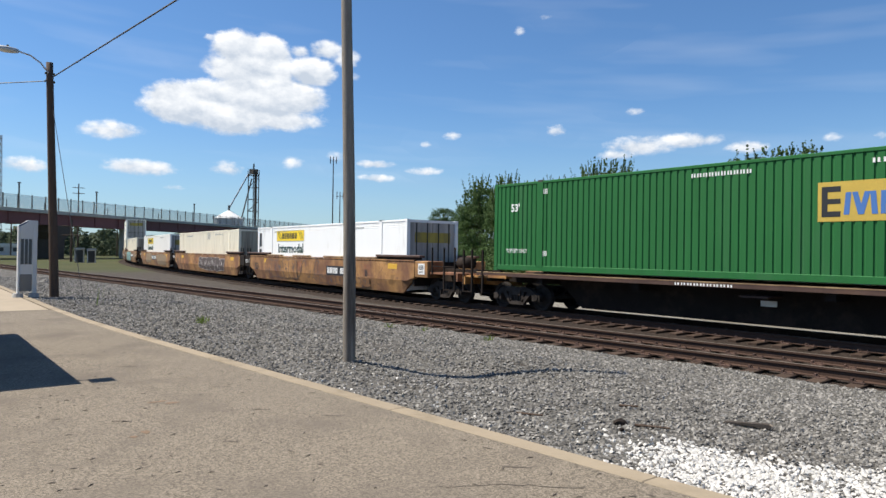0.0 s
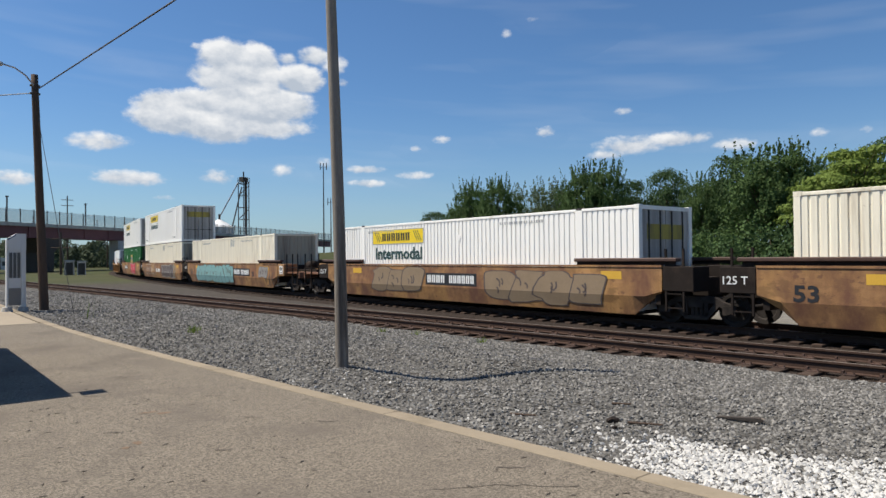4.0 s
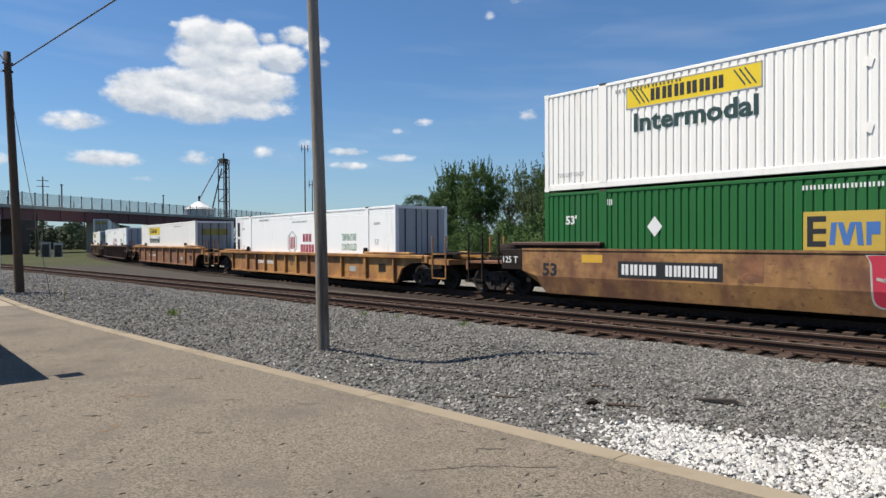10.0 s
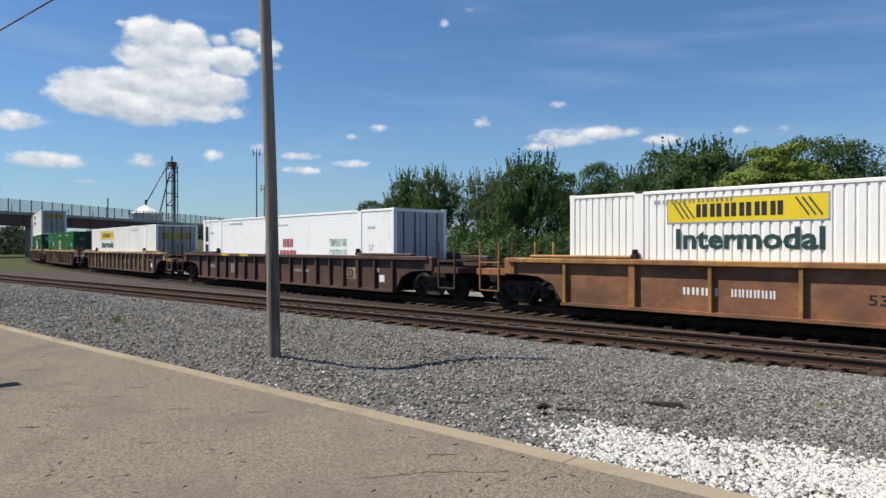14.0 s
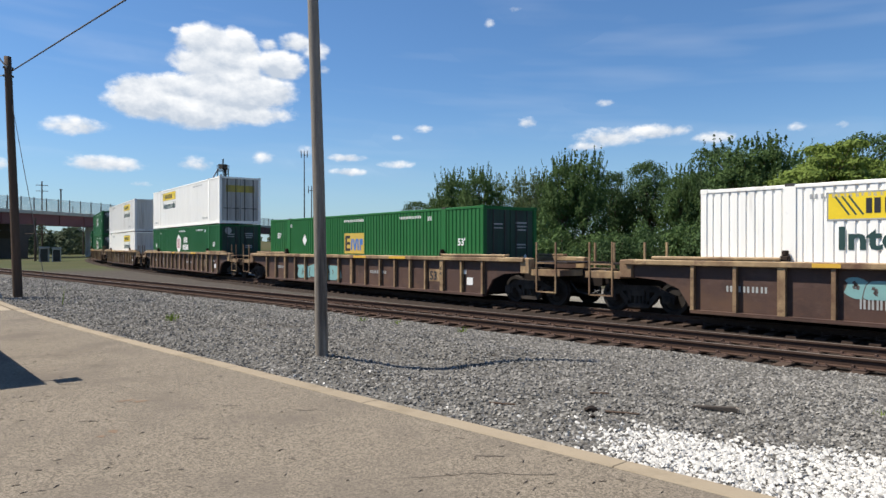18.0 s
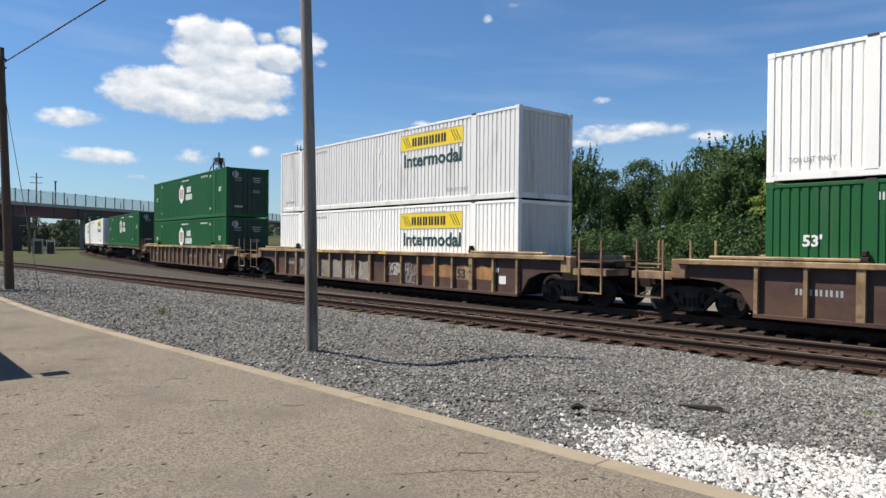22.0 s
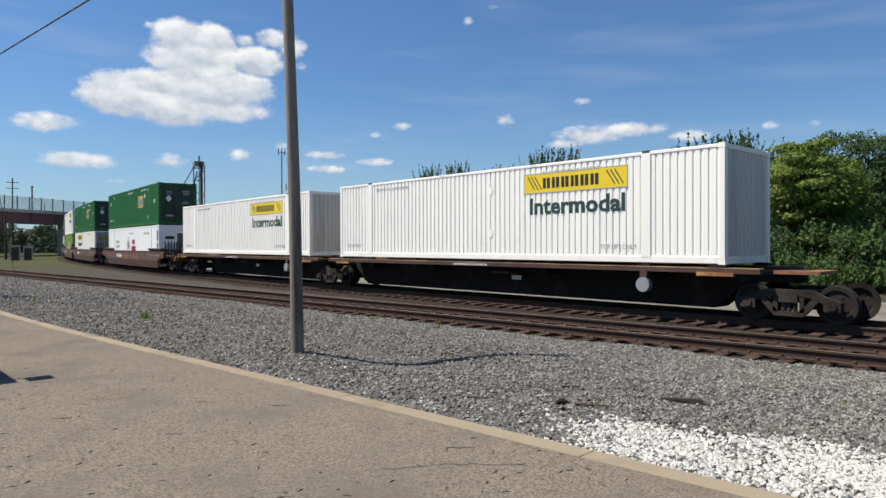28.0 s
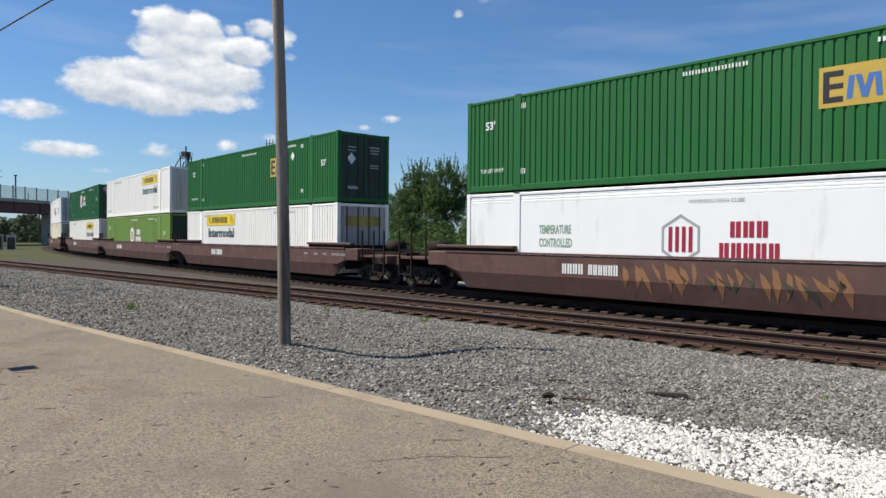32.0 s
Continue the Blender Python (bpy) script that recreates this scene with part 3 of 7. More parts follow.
lay_track("railway_track", near_point, -150, 40, -62, 12, "empty rusty railway track with timber ties in ballast")
lay_track("railway_track", train_point, -330, 60, -75, 12, "curving railway track with timber ties under the train")
bed("ballast_bed", near_point, -150, 40, 1.55, 2.4, -0.235, M_BROWNBALLAST, "brown dusty ballast bed under the empty track")
bed("ballast_bed", train_point, -330, 60, 1.75, 2.6, -0.245, M_BROWNBALLAST, "brown dusty ballast bed under the train")


# ---- ground and platform ----
def edge_y(x):
    """The platform's outer edge."""
    if x > -13:
        return 4.77 + 0.08 * x
    d = max(x + 13, -8.9)
    return 3.73 + 0.08 * d + 0.0045 * d * d


def ground_z(x, y):
    e, n = edge_y(x), near_y(x) - 0.98
    if y < e:
        return -0.02
    if y < n:
        k = (y - e) / max(0.5, n - e)
        z = 0.045 - 0.265 * k * k - 0.20 * math.exp(-((x + 8.1) / 1.5) ** 2 - ((y - 6.8) / 0.9) ** 2)
        return z + 0.035 * noise.noise((x * 0.55, y * 0.55, 0)) + 0.012 * noise.noise((x * 2.5, y * 2.5, 3))
    return -0.30 + 0.03 * noise.noise((x * 0.4, y * 0.4, 5))


def build_ground():
    rings = [-3000, -900, -400, -250, -160, -110]
    xs = rings + list(np.arange(-80, 14.01, 0.5)) + [20, 40, 80, 200, 700, 3000]
    ys = [-3000, -800, -200, -60, -20] + list(np.arange(-6, 24.01, 0.5)) + [28, 34, 42, 55, 75, 110, 160, 240, 400, 900, 3000]
    verts = [(x, y, ground_z(x, y) if -81 < x < 15 and -7 < y < 25 else -0.34) for x in xs for y in ys]
    ny = len(ys)
    faces = [(i * ny + j, (i + 1) * ny + j, (i + 1) * ny + j + 1, i * ny + j + 1) for i in range(len(xs) - 1) for j in range(ny - 1)]
    me = bpy.data.meshes.new("ground")
    me.from_pydata(verts, [], faces)
    me.materials.append(ground_material())
    for f in me.polygons:
        f.use_smooth = True
    tagged(new("ground", me), "grassy field giving way to brown gravel beside the tracks", "ground", kind="structure")


def ground_material():
    """Grass that gives way to brown gravel towards the tracks."""
    g, b = M_GRASS.copy(), M_BROWNBALLAST
    g.name = "ground_cover"
    nt = g.node_tree
    N, L = nt.nodes.new, nt.links.new
    p = nt.nodes["Principled BSDF"]
    grass = p.inputs["Base Color"].links[0].from_socket
    tc = N("ShaderNodeTexCoord")
    sep = N("ShaderNodeSeparateXYZ")
    L(tc.outputs["Object"], sep.inputs[0])
    no = N("ShaderNodeTexNoise")
    no.inputs["Scale"].default_value, no.inputs["Detail"].default_value = 0.12, 6
    L(tc.outputs["Object"], no.inputs["Vector"])
    add = N("ShaderNodeMath")
    add.operation = "MULTIPLY_ADD"
    L(no.outputs[0], add.inputs[0])
    add.inputs[1].default_value = 22.0
    L(sep.outputs[0], add.inputs[2])
    rng_x = N("ShaderNodeMapRange")
    rng_x.inputs["From Min"].default_value, rng_x.inputs["From Max"].default_value = -60.0, -50.0
    L(add.outputs[0], rng_x.inputs["Value"])
    rng_y = N("ShaderNodeMapRange")
    rng_y.inputs["From Min"].default_value, rng_y.inputs["From Max"].default_value = 34.0, 27.0
    L(sep.outputs[1], rng_y.inputs["Value"])
    both = N("ShaderNodeMath")
    both.operation = "MULTIPLY"
    L(rng_x.outputs[0], both.inputs[0])
    L(rng_y.outputs[0], both.inputs[1])
    vo = N("ShaderNodeTexVoronoi")
    vo.inputs["Scale"].default_value = 17.0
    L(tc.outputs["Object"], vo.inputs["Vector"])
    bw = N("ShaderNodeRGBToBW")
    L(vo.outputs["Color"], bw.inputs[0])
    ramp = N("ShaderNodeValToRGB")
    ramp.color_ramp.elements[0].color, ramp.color_ramp.elements[1].color = (0.026, 0.022, 0.019, 1), (0.088, 0.077, 0.066, 1)
    L(bw.outputs[0], ramp.inputs[0])
    mx = N("ShaderNodeMix")
    mx.data_type = "RGBA"
    L(both.outputs[0], mx.inputs["Factor"])
    L(grass, mx.inputs["A"])
    L(ramp.outputs[0], mx.inputs["B"])
    L(mx.outputs["Result"], p.inputs["Base Color"])
    return g


build_ground()


def build_ballast_apron():
    """The grey crushed stone between the platform and the empty track."""
    bm = bmesh.new()
    cols = []
    for x in np.arange(-75, 14.01, 0.35):
        e, n = edge_y(x) - 0.05, near_y(x) - 1.0 + 0.14 * noise.noise((x * 1.3, 4, 1))
        cols.append([bm.verts.new((x, e + (n - e) * k / 20, ground_z(x, e + 0.06 + (n - e) * k / 20 * 0.97) + 0.012 - (0.1 if k == 20 else 0))) for k in range(21)])
    for a, b in zip(cols, cols[1:]):
        for k in range(20):
            bm.faces.new((a[k], b[k], b[k + 1], a[k + 1]))
    tagged(new("ballast_apron", mesh_of("ballast_apron", bm, M_BALLAST, True)), "grey crushed-stone apron between platform and track", "gravel", kind="structure")


build_ballast_apron()


def build_service_road():
    """A pale gravel road behind the train's track."""
    bm = bmesh.new()
    rows = []
    for x in np.arange(-62, 40.1, 2.0):
        p, h = train_point(x)
        n = Vector((-math.sin(h), math.cos(h), 0))
        rows.append([bm.verts.new(p + n * d + Vector((0, 0, z))) for d, z in ((2.3, -0.5), (2.7 + 0.25 * noise.noise((x * 0.3, 0, 2)), -0.235), (9.5 + 0.6 * noise.noise((x * 0.2, 3, 2)), -0.235), (10.2, -0.5))])
    for a, b in zip(rows, rows[1:]):
        for k in range(3):
            bm.faces.new((a[k], b[k], b[k + 1], a[k + 1]))
    tagged(new("service_road", mesh_of("service_road", bm, M_ROAD, True)), "pale gravel service road behind the tracks", "road", kind="structure")


build_service_road()


def scatter(name, places, material, label, seed):
    """Loose angular stones, each a small uneven block; places: x, y, size."""
    rng = np.random.default_rng(seed)
    base = np.array([(1, 0, 0), (-1, 0, 0), (0, 1, 0), (0, -1, 0), (0, 0, 1), (0, 0, -1), (0.6, 0.6, 0.5), (-0.6, -0.6, 0.5), (0.6, -0.6, -0.4), (-0.6, 0.6, -0.4)])
    tris = [(4, 6, 0), (4, 2, 6), (6, 2, 0), (4, 7, 1), (4, 3, 7), (7, 3, 1), (4, 0, 3), (4, 1, 2), (5, 0, 2), (5, 2, 9), (9, 2, 1), (5, 9, 1), (5, 1, 3), (5, 3, 8), (8, 3, 0), (5, 8, 0)]
    vs, fs = [], []
    for k, (x, y, s) in enumerate(places):
        v = base * rng.uniform(0.65, 1.15, (10, 1)) * np.array([1, rng.uniform(0.7, 1.0), rng.uniform(0.6, 0.95)]) * s
        a, b = rng.uniform(0, 6.28), rng.uniform(-0.6, 0.6)
        ra = np.array([[math.cos(a), -math.sin(a), 0], [math.sin(a), math.cos(a), 0], [0, 0, 1]])
        rb = np.array([[math.cos(b), 0, math.sin(b)], [0, 1, 0], [-math.sin(b), 0, math.cos(b)]])
        v = v @ rb.T @ ra.T + (x, y, ground_z(x, y) + 0.012 + s * 0.2)
        vs.append(v)
        fs.extend((p + 10 * k, q + 10 * k, r + 10 * k) for p, q, r in tris)
    me = bpy.data.meshes.new(name)
    me.from_pydata(np.concatenate(vs).tolist(), [], fs)
    me.materials.append(material)
    return tagged(new(name, me), label, "gravel", kind="stuff")


def whiteness(x, y):
    """How far the spill of white stone covers the apron."""
    k = 1.15 * math.exp(-max(0.0, (-2.6 - x) / 1.1) ** 2 - max(0.0, (y - 5.6 - 0.12 * (x + 2)) / 0.5) ** 2)
    return k * (0.62 + 0.65 * noise.noise((x * 0.8, y * 0.8, 7)) + 0.35 * noise.noise((x * 3, y * 3, 9)))


def strew():
    rng = random.Random(11)
    grey, white = [], []
    for _ in range(70000):
        x = -1.0 - 46 * rng.random() ** 2.3
        e, n = edge_y(x) + 0.05, near_y(x) - 1.36
        y = e + (n - e) * rng.random()
        if rng.random() < 0.18 + 0.8 * max(0, whiteness(x, y)) and whiteness(x, y) > 0.22 * rng.random() + 0.05:
            white.append((x, y, rng.uniform(0.014, 0.034)))
        elif rng.random() < 0.03 and x > -9 and y < e + 1.5:
            white.append((x, y, rng.uniform(0.012, 0.03)))
        else:
            grey.append((x, y, rng.uniform(0.011, 0.028) * (1 - x / 40)))
    for _ in range(17000):
        x, y = rng.uniform(-3.9, 1.0), rng.uniform(4.3, 6.8)
        if y > edge_y(x) + 0.03 and whiteness(x, y) > rng.uniform(0.2, 0.85):
            white.append((x, y, rng.uniform(0.010, 0.027)))
    scatter("gravel", grey, M_STONE, "loose grey crushed stones on the apron", 1)
    scatter("white_gravel", white, M_LIME_STONE, "spill of white limestone beside the platform edge", 2)


strew()


def build_platform():
    plat = tagged(new("platform"), "tan exposed-aggregate station platform with concrete edge", "platform", kind="structure")
    bm = bmesh.new()
    xs = list(np.arange(-21, 12.1, 1.5))
    a = [bm.verts.new((x, edge_y(x) - 0.21, 0.1)) for x in xs]
    b = [bm.verts.new((x, -14, 0.1)) for x in xs]
    for k in range(len(xs) - 1):
        bm.faces.new((b[k], b[k + 1], a[k + 1], a[k]))
    ext = bmesh.ops.extrude_face_region(bm, geom=list(bm.faces))
    bmesh.ops.translate(bm, verts=[g for g in ext["geom"] if isinstance(g, bmesh.types.BMVert)], vec=(0, 0, -0.3))
    part("paving", bm, M_PLATFORM, plat)
    for x in np.arange(-45, -21.1, 2.4):
        bm = bmesh.new()
        pts = [(x + 0.006, -10), (x + 2.394, -10), (x + 2.394, edge_y(x + 2.394) - 0.27), (x + 0.006, edge_y(x) - 0.27)]
        lo, hi = [bm.verts.new((p, q, -0.2)) for p, q in pts], [bm.verts.new((p, q, 0.103)) for p, q in pts]
        bm.faces.new(hi)
        for k in range(4):
            bm.faces.new((lo[k], lo[(k + 1) % 4], hi[(k + 1) % 4], hi[k]))
        part("concrete_slab", bm, M_CONCRETE, plat, "pale concrete slab at the platform's far end")
    rng = random.Random(3)
    for x in np.arange(-45, 12, 3.0):
        bm = bmesh.new()
        dx = 2.997
        pts = [(x, edge_y(x) - 0.205), (x + dx, edge_y(x + dx) - 0.205), (x + dx, edge_y(x + dx)), (x, edge_y(x))]
        lo, hi = [bm.verts.new((p, q, -0.25)) for p, q in pts], [bm.verts.new((p, q, 0.108)) for p, q in pts]
        bm.faces.new(hi)
        for k in range(4):
            bm.faces.new((lo[k], lo[(k + 1) % 4], hi[(k + 1) % 4], hi[k]))
        bevelled(bm, 0.008)
        part("edge_kerb", bm, M_KERB, plat)
    bm = bmesh.new()
    bx(bm, -24.6, -23.9, 1.2, 1.9, 0.1, 0.108)
    part("warning_patch", bm, M_YELLOW, plat, "bright yellow tactile patch")

    def crack(pts, w):
        bm = bmesh.new()
        for (x0, y0), (x1, y1) in zip(pts, pts[1:]):
            d = Vector((x1 - x0, y1 - y0, 0)).normalized()
            n = Vector((-d.y, d.x, 0)) * w
            c = [Vector((x0, y0, 0.1035)) - n, Vector((x1, y1, 0.1035)) - n, Vector((x1, y1, 0.1035)) + n, Vector((x0, y0, 0.1035)) + n]
            bm.faces.new([bm.verts.new(p) for p in c])
        part("paving_crack", bm, M_CRACK, plat, "thin dark crack")

    def wiggle(x0, y0, x1, y1, n, amp):
        return [(x0 + (x1 - x0) * k / n + rng.uniform(-amp, amp), y0 + (y1 - y0) * k / n + rng.uniform(-amp, amp)) for k in range(n + 1)]

    crack(wiggle(-3.62, 3.42, -3.2, 3.86, 8, 0.02), 0.005)
    crack(wiggle(-3.85, 3.02, -3.62, 3.42, 6, 0.02), 0.004)
    crack(wiggle(-3.9, 3.72, -3.75, 3.9, 4, 0.015), 0.012)
    for x, y, l in ((-9.3, 1.85, 0.28), (-6.9, 2.9, 0.2), (-5.9, 2.2, 0.16), (-8.3, 3.0, 0.22), (-10.5, 2.4, 0.3), (-6.2, 3.4, 0.18), (-7.2, 1.6, 0.2)):
        crack(wiggle(x, y, x + l * 0.6, y + l * 0.75, 3, 0.01), 0.010)
    for x, y, rx, ry in ((-7.83, 2.2, 0.035, 0.12), (-7.68, 2.32, 0.05, 0.10), (-6.6, 1.75, 0.06, 0.05), (-6.5, 1.62, 0.04, 0.04)):
        bm = bmesh.new()
        bm.faces.new([bm.verts.new((x + rx * math.cos(a) * rng.uniform(0.5, 1.2), y + ry * math.sin(a) * rng.uniform(0.5, 1.2), 0.1028)) for a in np.arange(0, 6.28, 0.35)])
        part("rust_stain", bm, M_STAIN, plat, "faded orange rust stain")
    flakes = bmesh.new()
    for _ in range(330):
        x = -2.2 - 14 * rng.random() ** 1.3
        y = rng.uniform(-0.5, edge_y(x) - 0.25)
        a, l, w = rng.uniform(0, 3.14), rng.uniform(0.012, 0.05), rng.uniform(0.004, 0.012)
        d, n = Vector((math.cos(a), math.sin(a), 0)) * l, Vector((-math.sin(a), math.cos(a), 0)) * w
        c = Vector((x, y, 0.1035))
        vs = [flakes.verts.new(c + q) for q in (-d, n - d * 0.3, d + n * 0.4, d * 0.6 - n)]
        tip = flakes.verts.new(c + Vector((0, 0, 0.006)))
        for k in range(4):
            flakes.faces.new((vs[k], vs[(k + 1) % 4], tip))
    part("litter_flakes", flakes, M_CRACK, plat, "small dark dry flakes on the paving")["kind"] = "stuff"


build_platform()


# ---- bridge ----
B0, BD = Vector((-139.4, 13.2, 0)), Vector((-0.594, 0.805, 0))
BN = Vector((0.805, 0.594, 0))


def bridge_box(name, parent, material, a0, a1, n0, n1, z0, z1, label=""):
    bm = made(bx, a0, a1, n0, n1, z0, z1)
    m = Matrix(((BD.x, BN.x, 0, B0.x), (BD.y, BN.y, 0, B0.y), (0, 0, 1, 0), (0, 0, 0, 1)))
    bm.transform(m)
    return part(name, bm, material, parent, label)


def build_bridge():
    br = tagged(new("road_bridge"), "road overbridge with dark red girders, concrete parapet and mesh fence", "bridge", kind="structure")
    for k in range(9):
        a = -96 + k * 27
        bridge_box("girder", br, M_GIRDER, a, a + 26.9, -0.15, 0.15, 6.2, 8.2)
        bridge_box("girder_flange", br, M_GIRDER, a, a + 26.9, -0.32, 0.32, 6.12, 6.2)
        bridge_box("inner_girder", br, M_GIRDER, a, a + 26.9, -6.2, -5.9, 6.2, 8.2)
        for j in range(4):
            bridge_box("stiffener", br, M_GIRDER, a + 3 + j * 6.7, a + 3.08 + j * 6.7, 0.15, 0.3, 6.2, 8.2)
    bridge_box("deck_slab", br, M_PIER, -96, 147, -12, 0.8, 8.2, 8.46)
    bridge_box("parapet", br, M_PIER, -96, 147, 0.45, 0.75, 8.46, 8.82)
    bridge_box("parapet", br, M_PIER, -96, 147, -12, -11.7, 8.46, 8.82)
    bridge_box("fence_rail", br, M_GALV, -96, 147, 0.57, 0.62, 11.15, 11.21)
    for k in range(81):
        a = -96 + 3 * k
        bridge_box("fence_post", br, M_CAST, a - 0.06, a + 0.06, 0.5, 0.66, 8.82, 11.35)
        bridge_box("fence_panel", br, M_MESH, a + 0.08, a + 2.92, 0.585, 0.595, 8.84, 11.12)
    for k in range(27):
        a = -96 + 9 * k
        bridge_box("far_fence_post", br, M_CAST, a - 0.06, a + 0.06, -11.9, -11.75, 8.82, 11.2)
    for b in (6.48, 11.48, 18.48):
        t = math.tan(radians(b))
        a = (t * 139.4 - 13.2) / (0.805 - t * 0.594)
        bridge_box("lamp_standard", br, M_CAST, a - 0.09, a + 0.09, 0.1, 0.3, 8.46, 13.3)
        bridge_box("lamp_cap", br, M_CAST, a - 0.2, a + 0.2, 0.0, 0.4, 13.3, 13.5)
    for a, w, cap in ((33.0, 1.5, 0), (13.0, 1.1, 2.5)):
        if cap:
            bm = made(prism, [(-1.0, -0.35), (1.0, -0.35), (1.0, 3.4), (2.6, 4.8), (2.6, 6.1), (-2.6, 6.1), (-2.6, 4.8), (-1.0, 3.4)], -6.5, 0.2)
            mtl = M_SHADEPIER
        else:
            bm = made(bx, -w, w, -2.2, 0.2, -0.35, 6.1)
            mtl = M_PIER
        bevelled(bm, 0.06)
        bm.transform(Matrix(((BD.x, BN.x, 0, B0.x + BD.x * a), (BD.y, BN.y, 0, B0.y + BD.y * a), (0, 0, 1, 0), (0, 0, 0, 1))))
        part("pier", bm, mtl, br, "pale concrete bridge pier")
    return br


build_bridge()

# ---- containers ----
HL, HW, CH = 8.077, 1.295, 2.896


def ribs(bm, x0, x1, z0, z1, y, sign, pitch=0.207, depth=0.024):
    """A corrugated sheet between x0 and x1 whose outer faces lie at y; sign: the way it faces."""
    n = max(1, round((x1 - x0) / pitch))
    p = (x1 - x0) / n
    xs = []
    for k in range(n):
        a = x0 + k * p
        xs += [(a, 0), (a + p * 0.66, 0), (a + p * 0.76, depth), (a + p * 0.92, depth)]
    xs.append((x1, 0))
    lo, hi = [bm.verts.new((x, y - sign * d, z0)) for x, d in xs], [bm.verts.new((x, y - sign * d, z1)) for x, d in xs]
    for k in range(len(xs) - 1):
        bm.faces.new((lo[k], lo[k + 1], hi[k + 1], hi[k]))


def end_ribs(bm, x, sign, z0, z1):
    n = 11
    p = 2.3 / n
    ys = []
    for k in range(n):
        a = -1.15 + k * p
        ys += [(a, 0), (a + p * 0.5, 0), (a + p * 0.65, 0.03), (a + p * 0.85, 0.03)]
    ys.append((1.15, 0))
    lo, hi = [bm.verts.new((x - sign * d, y, z0)) for y, d in ys], [bm.verts.new((x - sign * d, y, z1)) for y, d in ys]
    for k in range(len(ys) - 1):
        bm.faces.new((lo[k], lo[k + 1], hi[k + 1], hi[k]))


CONTAINER_PARTS = {}


def shared(key, build):
    if key not in CONTAINER_PARTS:
        CONTAINER_PARTS[key] = build()
    return CONTAINER_PARTS[key]


